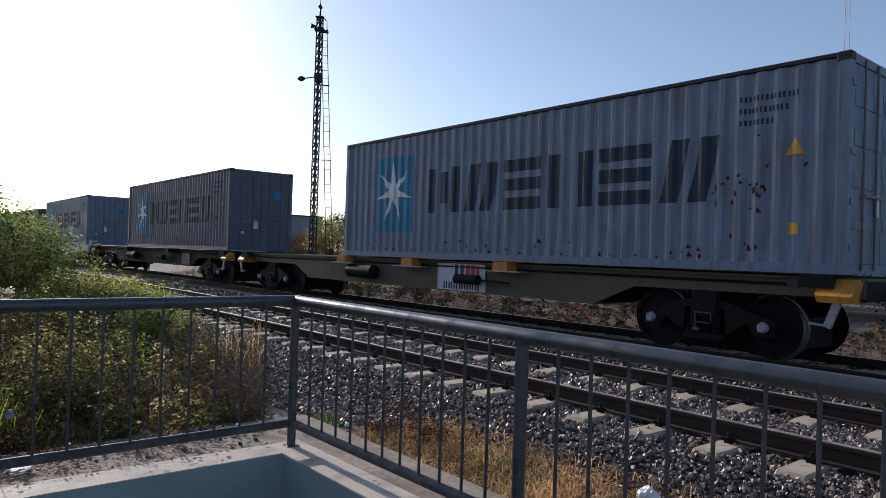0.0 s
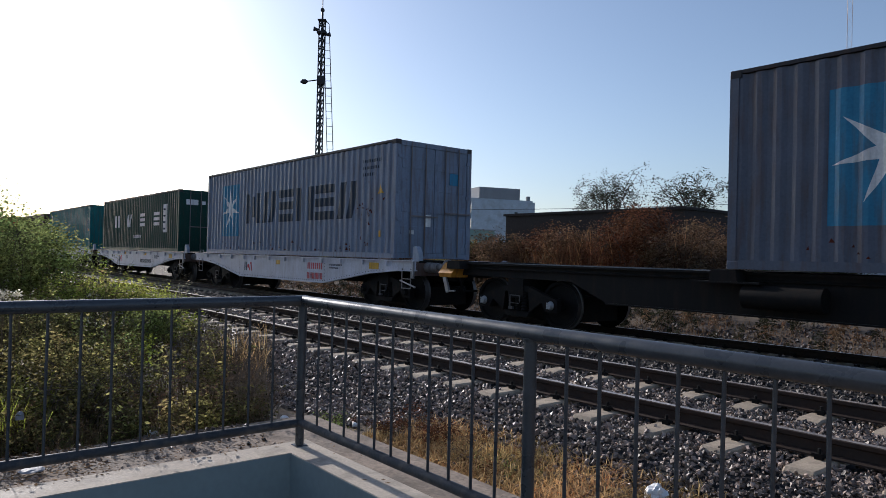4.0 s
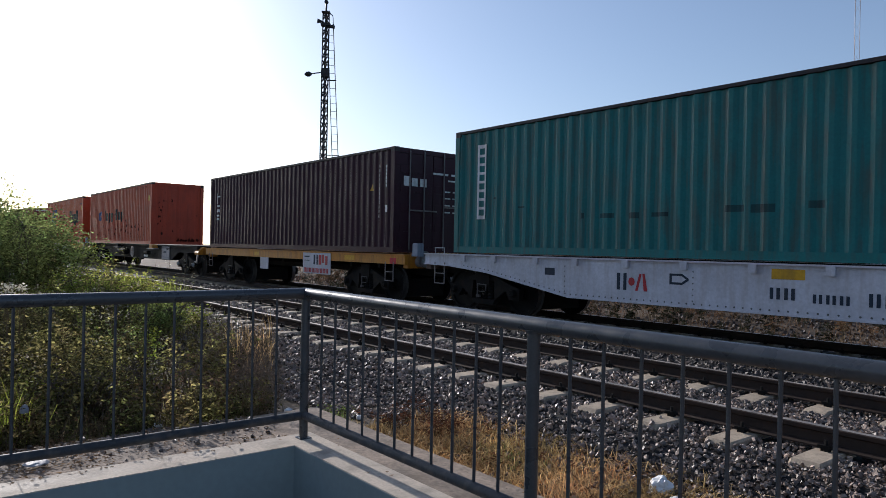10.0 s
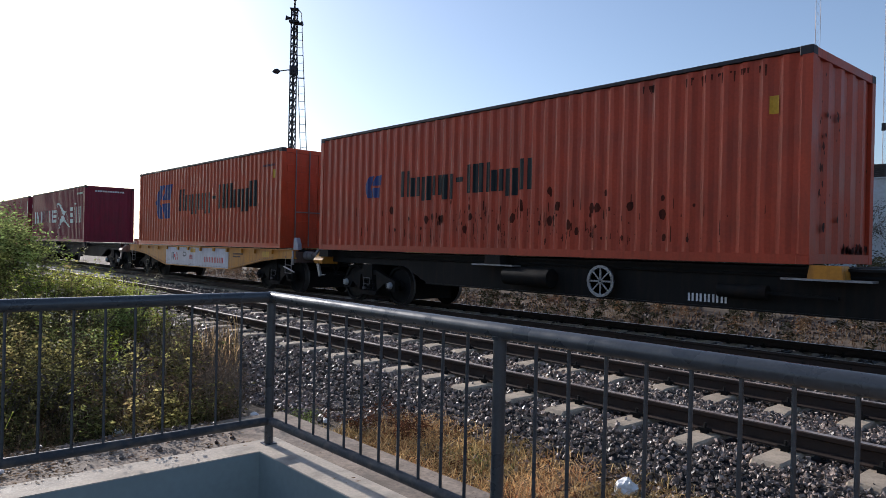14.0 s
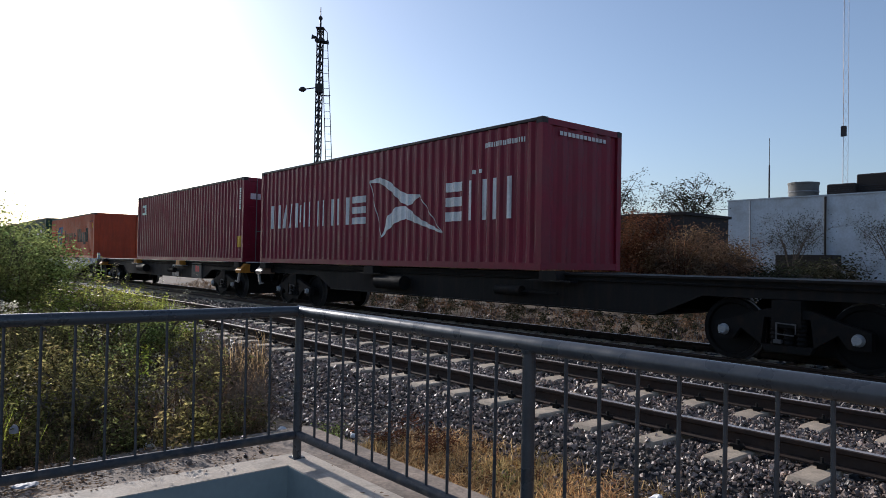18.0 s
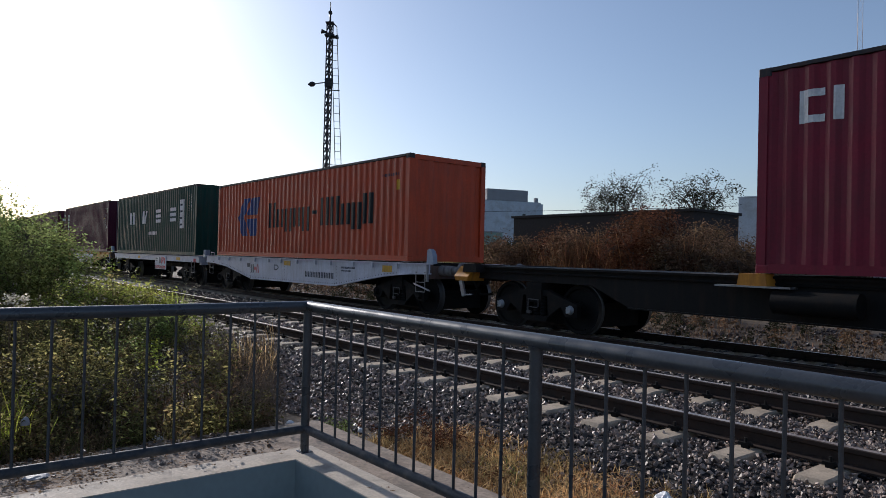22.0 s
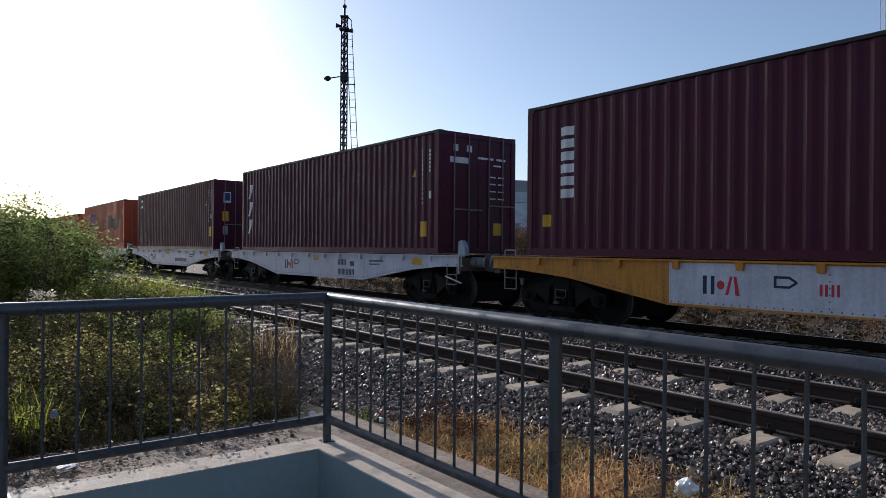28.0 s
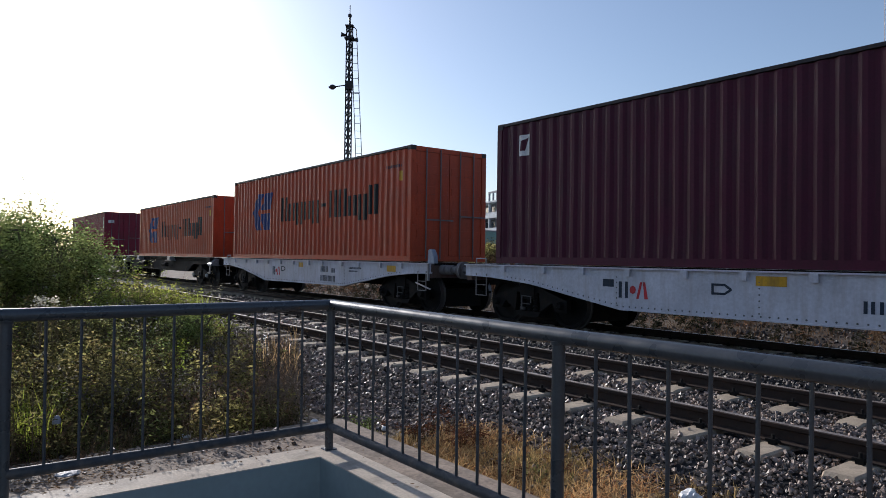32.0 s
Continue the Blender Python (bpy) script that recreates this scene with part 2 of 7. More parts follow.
M_SLEEPER = material("weathered_concrete_sleeper", (0.43, 0.345, 0.25), 0.85, tint=0.25, fine=60, coarse=5, bump=0.3, dirt=(0.17, 0.14, 0.11), per_object=0.18)
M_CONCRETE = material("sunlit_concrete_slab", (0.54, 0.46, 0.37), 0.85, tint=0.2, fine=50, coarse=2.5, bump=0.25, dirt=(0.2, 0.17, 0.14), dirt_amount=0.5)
# stained slab; the weeds' dappled shade is also put into its dark tone
M_SLAB = material("stained_shaded_slab", (0.29, 0.225, 0.17), 0.9, tint=0.45, fine=40, coarse=2.2, bump=0.4, dirt=(0.12, 0.09, 0.065), dirt_amount=0.7)
M_BLUEWALL = material("blue_painted_plaster", (0.25, 0.287, 0.288), 0.6, tint=0.08, fine=20, coarse=1.5, bump=0.05)
M_RAILING = material("dark_blue_grey_railing_paint", (0.055, 0.06, 0.068), 0.32, 0.1, tint=0.2, fine=80, coarse=6, bump=0.05)
M_RAILLOW = material("dusty_worn_railing_paint", (0.034, 0.036, 0.042), 0.62, 0.0, tint=0.35, fine=70, coarse=7, bump=0.1, dirt=(0.16, 0.13, 0.1), dirt_amount=0.35)
M_EARTH = material("dry_earth_and_litter", (0.1, 0.072, 0.048), 0.95, tint=0.55, fine=30, coarse=1.2, bump=0.6, bump_size=18, dirt=(0.16, 0.11, 0.06), dirt_amount=0.6)
M_STONE = material("grey_ballast_stone", (0.226, 0.172, 0.138), 0.5, tint=0.3, fine=45, coarse=9, bump=0.3, per_island=0.92)
M_LOOSE = material("loose_ballast_stone", (0.222, 0.175, 0.15), 0.5, tint=0.3, fine=1.6, coarse=0.4, bump=0.3, per_object=0.82)
# darker version of the ballast stone, used beyond y = 7.45
M_DARKSTONE = material("dark_ballast_stone", (0.075, 0.058, 0.05), 0.6, tint=0.3, fine=45, coarse=9, bump=0.3, per_island=0.75)
# bed under the stones: the shade in their gaps is put into its colour
M_SHADEBED = material("shaded_packed_ballast", (0.013, 0.0115, 0.011), 0.9, tint=0.6, fine=24, coarse=9, bump=1.0, bump_size=22)


# ---------------------------------------------------------------- ground, slab and sunken stairwell
SLAB = -0.21


def lie(x, y):
    """Height of the earth: a low strip beside the slab, level under the tracks."""
    base = -0.36 + 0.03 * noise.noise((x * 0.4, y * 0.4, 0.0))
    if y > 7.5:
        base -= min(0.19, (y - 7.5) * 0.08)
    if y > 13.5:
        base += min(0.5, (y - 13.5) * 0.08)
    return base


PIT = (-4.36, -1.7, -1.6, 2.23)
gx = sorted({-900, -400, -200, -120, PIT[0], PIT[1], 40, 100, 300, 900, *[-80 + 2 * i for i in range(56)]})
gy = sorted({-900, -300, -100, -40, PIT[2], PIT[3], 0.0, *[-20 + 2 * i for i in range(40)], 80, 120, 200, 400, 900})
g = Geo()
for x in gx:
    for y in gy:
        g.v.append((x, y, lie(x, y)))
for i in range(len(gx) - 1):
    for j in range(len(gy) - 1):
        if PIT[0] <= gx[i] and gx[i + 1] <= PIT[1] and PIT[2] <= gy[j] and gy[j + 1] <= PIT[3]:
            continue
        n = len(gy)
        g.f.append((i * n + j, (i + 1) * n + j, (i + 1) * n + j + 1, i * n + j + 1))
tagged(part("ground", g, M_EARTH), "dry brown earth with sparse litter", "ground", kind="structure")

g = Geo()
x0, x1, y0, y1 = -5.35, 9.0, -9.0, 2.93
for a, b, c, d in ((x0, PIT[0] - 0.26, y0, y1), (PIT[0] - 0.26, PIT[1], PIT[3] + 0.26, y1), (PIT[1], x1, y0, y1), (PIT[0] - 0.26, PIT[1], y0, PIT[2])):
    g.box(a, b, c, d, -0.5, SLAB)
tagged(part("pavement", g, M_SLAB), "dusty concrete slab with leaf litter, its tone darkened for weed shade", "pavement", kind="structure")
g = Geo()
g.box(PIT[0] - 0.256, PIT[0] - 0.004, PIT[2], PIT[3] + 0.256, -0.5, SLAB + 0.012)
g.box(PIT[0] - 0.004, PIT[1], PIT[3] + 0.004, PIT[3] + 0.256, -0.5, SLAB + 0.012)
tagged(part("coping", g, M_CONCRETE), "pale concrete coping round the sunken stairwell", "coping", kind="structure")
for side, q in (("west", (PIT[0] - 0.2, PIT[0], PIT[2], PIT[3] + 0.2, -2.8, SLAB + 0.006)), ("north", (PIT[0], PIT[1], PIT[3], PIT[3] + 0.2, -2.8, SLAB + 0.006)),
                ("east", (PIT[1], PIT[1] + 0.2, PIT[2], PIT[3] + 0.2, -2.8, SLAB - 0.004)), ("south", (PIT[0] - 0.2, PIT[1] + 0.2, PIT[2] - 0.2, PIT[2], -2.8, SLAB - 0.004))):
    tagged(part("wall_stairwell_" + side, Geo().box(*q), M_BLUEWALL), "pale blue painted wall of the sunken stairwell", "wall", kind="structure")
g = Geo().box(PIT[0] - 0.2, PIT[1] + 0.2, PIT[2] - 0.2, PIT[3] + 0.2, -2.95, -2.8)
tagged(part("floor_stairwell", g, M_CONCRETE), "plain concrete floor of the stairwell", "floor", kind="structure")


# ---------------------------------------------------------------- railing
CORNER = Vector((-4.50, 2.37, 0))
RAIL_Z, LOW_Z = 0.845, -0.035


def railing(u, first, spans, label, droop=0.0):
    """Pipe rails on posts. spans: (length, first bar, spacing, bars) from the corner on; droop: fall of the top rail per metre."""
    u = Vector(u)
    fence = tagged(new("railing"), label, "railing", "railings of the slab")
    total = sum(q[0] for q in spans)
    end = CORNER + u * total
    high = Vector((0, 0, RAIL_Z))
    part("top_rail", Geo().tube(CORNER + high - u * 0.03, end + high - Vector((0, 0, droop * total)), 0.038, 20), M_RAILING, fence, smooth=True)
    part("bottom_rail", Geo().tube(CORNER + Vector((0, 0, LOW_Z)), end + Vector((0, 0, LOW_Z)), 0.03, 14), M_RAILLOW, fence, smooth=True)
    bar = Geo().tube((0, 0, LOW_Z), (0, 0, RAIL_Z - 0.03), 0.0085, 8).mesh("bar", M_RAILING, True)
    post = Geo().tube((0, 0, SLAB), (0, 0, RAIL_Z - 0.012), 0.031, 14).mesh("post", M_RAILING, True)
    plate = Geo().bevel_box(-0.045, 0.045, -0.045, 0.045, SLAB + 0.013, SLAB + 0.019, 0.003).mesh("base_plate", M_RAILING)
    weld = Geo().tube((0, 0, RAIL_Z - 0.048), (0, 0, RAIL_Z - 0.03), 0.036, 12, 0.042).mesh("weld_bead", M_RAILING, True)
    along = 0.0
    for k, (length, start, gap, count) in enumerate(spans):
        at = CORNER + u * along
        if k or first:
            p = part_of("post", post, fence, Matrix.Translation(at))
            part_of("base_plate", plate, p)
            part_of("weld_bead", weld, p)
        for i in range(count):
            lean = pose(0, 0, 0, random.uniform(-0.35, 0.35), random.uniform(-0.35, 0.35))
            part_of("bar", bar, fence, Matrix.Translation(at + u * (start + gap * i)) @ lean)
        along += length
    return fence


railing((1, 0, 0), True, [(2.25, 0.246, 0.1782, 11), (2.25, 0.225, 0.1838, 11), (2.25, 0.225, 0.18, 11), (2.25, 0.225, 0.18, 11)],
        "dark blue-grey steel pipe railing beside the track", 0.0026)
railing((0, -1, 0), False, [(2.0, 0.22, 0.176, 10)] * 4, "dark blue-grey steel pipe railing facing the bushes")

# ---------------------------------------------------------------- tracks
NEAR_Y, TRAIN_Y, TRAIN_Z = 5.89, 10.83, -0.15
SPACING, FIRST = 0.597, -3.22
sleeper_me = Geo()
prof = lambda y, dz: [(-0.12, y, -0.37), (0.12, y, -0.37), (0.104, y, -0.162 + dz), (0.09, y, -0.147 + dz), (-0.09, y, -0.147 + dz), (-0.104, y, -0.162 + dz)]
ys = ((-1.215, -0.03), (-1.19, 0.0), (-0.45, 0.0), (-0.3, -0.035), (0.3, -0.035), (0.45, 0.0), (1.19, 0.0), (1.215, -0.03))
for y, dz in ys:
    sleeper_me.v += prof(y, dz)
for k in range(len(ys) - 1):
    for i in range(6):
        j = (i + 1) % 6
        sleeper_me.f.append((k * 6 + i, (k + 1) * 6 + i, (k + 1) * 6 + j, k * 6 + j))
sleeper_me.f.append((0, 1, 2, 3, 4, 5))
sleeper_me.f.append(tuple((len(ys) - 1) * 6 + 5 - i for i in range(6)))
sleeper_me = sleeper_me.mesh("sleeper", M_SLEEPER)
RAIL_OUT = [(-0.066, -0.14), (0.066, -0.14), (0.066, -0.129), (0.012, -0.113), (0.009, -0.046), (0.035, -0.033), (0.036, -0.006), (0.028, 0.0),
            (-0.028, 0.0), (-0.036, -0.006), (-0.035, -0.033), (-0.009, -0.046), (-0.012, -0.113), (-0.066, -0.129)]


def rail_mesh(x0, x1):
    g = Geo()
    m = len(RAIL_OUT)
    for x in (x0, x1):
        g.v += [(x, y, z) for y, z in RAIL_OUT]
    for i in range(m):
        j = (i + 1) % m
        g.f.append((i, j, m + j, m + i))
    g.f.append(tuple(range(m)))
    g.f.append(tuple(2 * m - 1 - i for i in range(m)))
    me = g.mesh("rail", M_RAIL)
    me.materials.append(M_RAILTOP)
    me.polygons[7].material_index = 1
    return me


clips = {}
for s in (-1, 1):
    clip_me = Geo()
    clip_me.beam((-0.03, s * 0.046, -0.122), (0.05, s * 0.1, -0.118), 0.018, 0.018)
    clip_me.beam((0.05, s * 0.1, -0.118), (-0.045, s * 0.125, -0.112), 0.018, 0.018)
    clip_me.box(-0.028, 0.028, s * 0.1 - 0.018, s * 0.1 + 0.018, -0.152, -0.105)
    clip_me.tube((0.0, s * 0.1, -0.105), (0.0, s * 0.1, -0.07), 0.013, 6)
    clips[s] = clip_me.mesh("rail_clip", M_STEEL)
rail_me = rail_mesh(-420, 90)


def track(y, z, label, first, last):
    ob = tagged(new("railway_track"), label, "railway track", "railway tracks")
    ob.location = (0, y, z)
    for s in (-0.7535, 0.7535):
        part_of("rail", rail_me, ob, Matrix.Translation((0, s, 0)), "rusty rail with a worn head")
    for k in range(first, last):
        part_of("sleeper", sleeper_me, ob, Matrix.Translation((FIRST + SPACING * k, 0, 0)) @ pose(0, 0, 0, 0, 0, random.uniform(-0.8, 0.8)))
    for k in range(-22, 8):
        for s in (-0.7535, 0.7535):
            for c in (-1, 1):
                part_of("rail_clip", clips[c], ob, Matrix.Translation((FIRST + SPACING * k, s, 0)))
    g = Geo()
    for k in [*range(first - 420, first), *range(last, last + 120)]:
        x = FIRST + SPACING * k
        g.box(x - 0.11, x + 0.11, -1.2, 1.2, -0.37, -0.147)
    tagged(part("sleeper_row", g, M_SLEEPER, ob, "far row of concrete sleepers"), kind="stuff")


track(NEAR_Y, 0.0, "empty railway track with pale concrete sleepers and rusty rails", -90, 14)
track(TRAIN_Y, TRAIN_Z, "railway track under the container train", -70, 14)

# ballast: a packed bed, coloured near-black as gap shade, with loose stones over it
BED = [(3.85, -0.40), (4.55, -0.205), (5.0, -0.19), (7.25, -0.2), (8.1, -0.32), (9.0, -0.37), (12.5, -0.37), (13.6, -0.54)]


def bed_height(y):
    for (a, za), (b, zb) in zip(BED, BED[1:]):
        if a <= y <= b:
            return za + (zb - za) * (y - a) / (b - a)
    return -0.55 if y > 8 else -0.4


g = Geo()
xs = [-420, -200, -100, *[-60 + i for i in range(76)], 40, 90]
for x in xs:
    for y, z in BED:
        g.v.append((x, y + 0.08 * noise.noise((x, y, 3.0)), z + 0.02 * noise.noise((x * 2, y * 2, 0.0))))
m = len(BED)
for i in range(len(xs) - 1):
    for j in range(m - 1):
        g.f.append((i * m + j, (i + 1) * m + j, (i + 1) * m + j + 1, i * m + j + 1))
bed = tagged(part("ballast_bed", g, M_SHADEBED), "packed crushed-stone track bed, near-black for the shade between stones", "ballast", kind="structure")


def scatter_mesh(name, shape_v, shape_f, places, material):
    """One mesh of many turned and scaled copies of a few base shapes. places: (shape, x, y, z, size)."""
    rng = np.random.default_rng(5)
    V, F, base = [], [], 0
    for shape, x, y, z, size in places:
        q = rng.normal(size=4)
        q /= np.linalg.norm(q)
        w, a, b, c = q
        R = np.array([[1 - 2 * (b * b + c * c), 2 * (a * b - c * w), 2 * (a * c + b * w)],
                      [2 * (a * b + c * w), 1 - 2 * (a * a + c * c), 2 * (b * c - a * w)],
                      [2 * (a * c - b * w), 2 * (b * c + a * w), 1 - 2 * (a * a + b * b)]])
        v = shape_v[shape] @ R.T * size + (x, y, z)
        V.append(v)
        F.append(shape_f + base)
        base += len(v)
    V, F = np.concatenate(V), np.concatenate(F)
    me = bpy.data.meshes.new(name)
    me.vertices.add(len(V))
    me.vertices.foreach_set("co", V.astype(np.float32).ravel())
    me.loops.add(F.size)
    me.loops.foreach_set("vertex_index", F.astype(np.int32).ravel())
    me.polygons.add(len(F))
    me.polygons.foreach_set("loop_start", np.arange(0, F.size, F.shape[1], dtype=np.int32))
    me.materials.append(material)
    me.update(calc_edges=True)
    me.shade_flat()
    return me


# crushed stone: blocks of six uneven sides, each broken along a diagonal
block_v = np.array([(x, y, z) for x in (-0.62, 0.62) for y in (-0.62, 0.62) for z in (-0.62, 0.62)])
block_f = np.array([t for a, b, c, d in ((0, 1, 3, 2), (4, 6, 7, 5), (0, 4, 5, 1), (2, 3, 7, 6), (0, 2, 6, 4), (1, 5, 7, 3)) for t in ((a, b, c), (a, c, d))])
rng = np.random.default_rng(2)
stones_v = [(block_v + rng.uniform(-0.36, 0.36, block_v.shape)) * rng.uniform(0.55, 1.15, 3) for _ in range(16)]
places = []
def on_track(x, y):
    """Whether a stone at x, y would lie on a sleeper or under a rail of the near track."""
    k = (x - FIRST) / SPACING
    over = abs(k - round(k)) * SPACING < 0.118 and abs(y - NEAR_Y) < 1.2
    return over, abs(abs(y - NEAR_Y) - 0.7535) < 0.062


for _ in range(136000):
    x = -0.55 - 31.5 * rng.random() ** 2.15
    y = rng.uniform(3.15, 7.95)
    edge = 3.9 + 0.25 * noise.noise((x * 0.7, 0, 0)) - 0.75 * min(1.0, max(0.0, (-4.3 - x) / 1.2))
    if y < edge and rng.random() < 0.85:
        continue
    on_sleeper, near_rail = on_track(x, y)
    middle = abs(y - NEAR_Y) < 0.36
    if near_rail or (on_sleeper and rng.random() < (0.45 if middle else 0.985 if abs(y - NEAR_Y) > 1.02 else 0.995)):
        continue
    size = (0.0105 + 0.0145 * rng.random() ** 1.6) * (0.95 + 0.055 * max(0.0, -x - 2))
    places.append((int(rng.integers(16)), x, y, (bed_height(y) if y > 3.85 else -0.36) + ((0.03 if middle else 0.055) if on_sleeper else rng.uniform(-0.022, 0.034)), size))
for _ in range(6000):
    x, y = rng.uniform(-0.55, 6.0), rng.uniform(3.8, 7.95)
    if not any(on_track(x, y)):
        places.append((int(rng.integers(16)), x, y, bed_height(y) + rng.uniform(-0.01, 0.03), rng.uniform(0.025, 0.045)))
for _ in range(22000):
    x = 0.5 - 32.0 * rng.random() ** 1.5
    y = 7.6 + 5.7 * rng.random() ** 1.5
    if abs(y - TRAIN_Y) < 0.9 and rng.random() < 0.7:
        continue
    places.append((int(rng.integers(16)), x, y, bed_height(y) + rng.uniform(-0.01, 0.03), rng.uniform(0.02, 0.04)))
for _ in range(10000):
    x = 2.0 - 40.0 * rng.random() ** 1.3
    y = 12.6 + 4.6 * rng.random() ** 1.4
    if noise.noise((x * 0.6, y * 0.8, 4.0)) > -0.2:
        places.append((int(rng.integers(16)), x, y, max(lie(x, y), bed_height(y)) + 0.01, rng.uniform(0.025, 0.06)))
# the stones nearest the railing lie loose, each by itself
loose = [q for q in places if -2.75 < q[1] < -0.9 and 3.8 < q[2] < 4.5][:300]
taken = set(map(id, loose))
places = [q for q in places if id(q) not in taken]
stone_me = []
for v in stones_v:
    me = bpy.data.meshes.new("ballast_stone")
    me.from_pydata([tuple(p) for p in v], [], [tuple(int(i) for i in f) for f in block_f])
    me.materials.append(M_LOOSE)
    stone_me.append(me)
turn = random.Random(12)
for shape, x, y, z, size in loose:
    part_of("ballast_stone", stone_me[shape], bed, pose(x, y, z, turn.uniform(0, 360), turn.uniform(0, 360), turn.uniform(0, 360)) @ Matrix.Scale(size, 4))
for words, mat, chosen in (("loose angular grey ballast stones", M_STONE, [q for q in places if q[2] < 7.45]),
                           ("darker ballast stones round the train's track", M_DARKSTONE, [q for q in places if q[2] >= 7.45])):
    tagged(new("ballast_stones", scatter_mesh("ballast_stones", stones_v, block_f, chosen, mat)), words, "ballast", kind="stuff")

# ---------------------------------------------------------------- containers
LEN, WID, PITCH = 12.192, 2.438, 0.2781
DECK = 1.11


def corrugation(x):
    u = (x - 0.12) % PITCH
    if u < 0.07:
        return 0.022
    if u < 0.139:
        return 0.022 + 0.036 * (u - 0.07) / 0.069
    if u < 0.209:
        return 0.058
    return 0.058 - 0.036 * (u - 0.209) / 0.0691


def breaks(x0, x1):
    xs, k = [x0], math.floor((x0 - 0.12) / PITCH)
    while 0.12 + k * PITCH < x1:
        for o in (0, 0.07, 0.139, 0.209):
            x = 0.12 + k * PITCH + o
            if x0 + 1e-4 < x < x1 - 1e-4:
                xs.append(x)
        k += 1
    return xs + [x1]


def clip_x(poly, x, keep_right):
    out = []
    for (ax, az), (bx, bz) in zip(poly, poly[1:] + poly[:1]):
        ina, inb = ((ax >= x), (bx >= x)) if keep_right else ((ax <= x), (bx <= x))
        if ina:
            out.append((ax, az))
        if ina != inb:
            f = (x - ax) / (bx - ax)
            out.append((x, az + (bz - az) * f))
    return out


def on_side(polys, proud=0.003):
    """Flat convex shapes of (x, z) points laid as paint over the corrugated near side."""
    g = Geo()
    for poly in polys:
        xs = breaks(min(p[0] for p in poly), max(p[0] for p in poly))
        for a, b in zip(xs, xs[1:]):
            c = clip_x(clip_x(list(poly), a, True), b, False)
            if len(c) >= 3:
                ya, yb = corrugation(a + 1e-6), corrugation(b - 1e-6)
                g.quad(*[(x, ya + (yb - ya) * (x - a) / max(b - a, 1e-6) - proud, z) for x, z in c])
    return g


def rect(x0, x1, z0, z1):
    return [(x0, z0), (x1, z0), (x1, z1), (x0, z1)]


def bars(x0, x1, z0, z1, n, fill=0.34, gap=0.2):
    """Letter-sized pairs of plain bars."""
    out, w = [], (x1 - x0) / n
    for i in range(n):
        a, b = x0 + w * (i + gap / 2), x0 + w * (i + 1 - gap / 2)
        t = (b - a) * fill
        out += [rect(a, a + t, z0, z1), rect(b - t, b, z0, z1)]
    return out


def glyphs(x0, x1, z0, z1, pattern, gap=0.14, w=0.3):
    """Letter-sized groups of plain bars: u upright pair, h three level bars, s slanted pair, t three uprights."""
    out, c = [], (x1 - x0) / len(pattern)
    for i, k in enumerate(pattern):
        a, b = x0 + c * (i + gap / 2), x0 + c * (i + 1 - gap / 2)
        d, h = b - a, z1 - z0
        if k == "u":
            out += [rect(a, a + d * w, z0, z1), rect(b - d * w, b, z0, z1)]
        elif k == "t":
            out += [rect(a, a + d * 0.24, z0, z1), rect(a + d * 0.38, a + d * 0.62, z0 + h * 0.2, z1 - h * 0.1), rect(b - d * 0.24, b, z0, z1)]
        elif k == "h":
            out += [rect(a, b, z0 + h * f, z0 + h * (f + 0.24)) for f in (0.0, 0.38, 0.76)]
        else:
            out += [[(a, z0), (a + d * w, z0), (a + d * (w + 0.22), z1), (a + d * 0.22, z1)], [(b - d * (w + 0.2), z0), (b - d * 0.2, z0), (b, z1), (b - d * w, z1)]]
    return out


def star(cx, cz, r0, r1, n=7):
    p = []
    for i in range(n):
        a, l, r = (math.pi / 2 + 2 * math.pi * (i + k) / n for k in (0, -0.5, 0.5))
        pt = lambda an, ra: (cx + ra * math.cos(an), cz + ra * math.sin(an))
        p.append([(cx, cz), pt(l, r1), pt(a, r0), pt(r, r1)])
    return p


def tall_bars(x0, x1, z0, z1, n):
    h = (z1 - z0) / n
    return [rect(x0, x1, z0 + h * (i + 0.15), z0 + h * (i + 0.85)) for i in range(n)]




def side_dent(x, z, seed):
    """How far a knocked side lies inside its true plane."""
    a = noise.noise((x * 0.75 + seed * 7.3, z * 0.5, seed * 3.1))
    b = noise.noise((x * 2.3 - seed * 5.1, z * 0.9, 11.0 + seed))
    return 0.026 * max(0.0, a + 0.1) + 0.012 * max(0.0, b)


boxes_built = itertools.count(1)


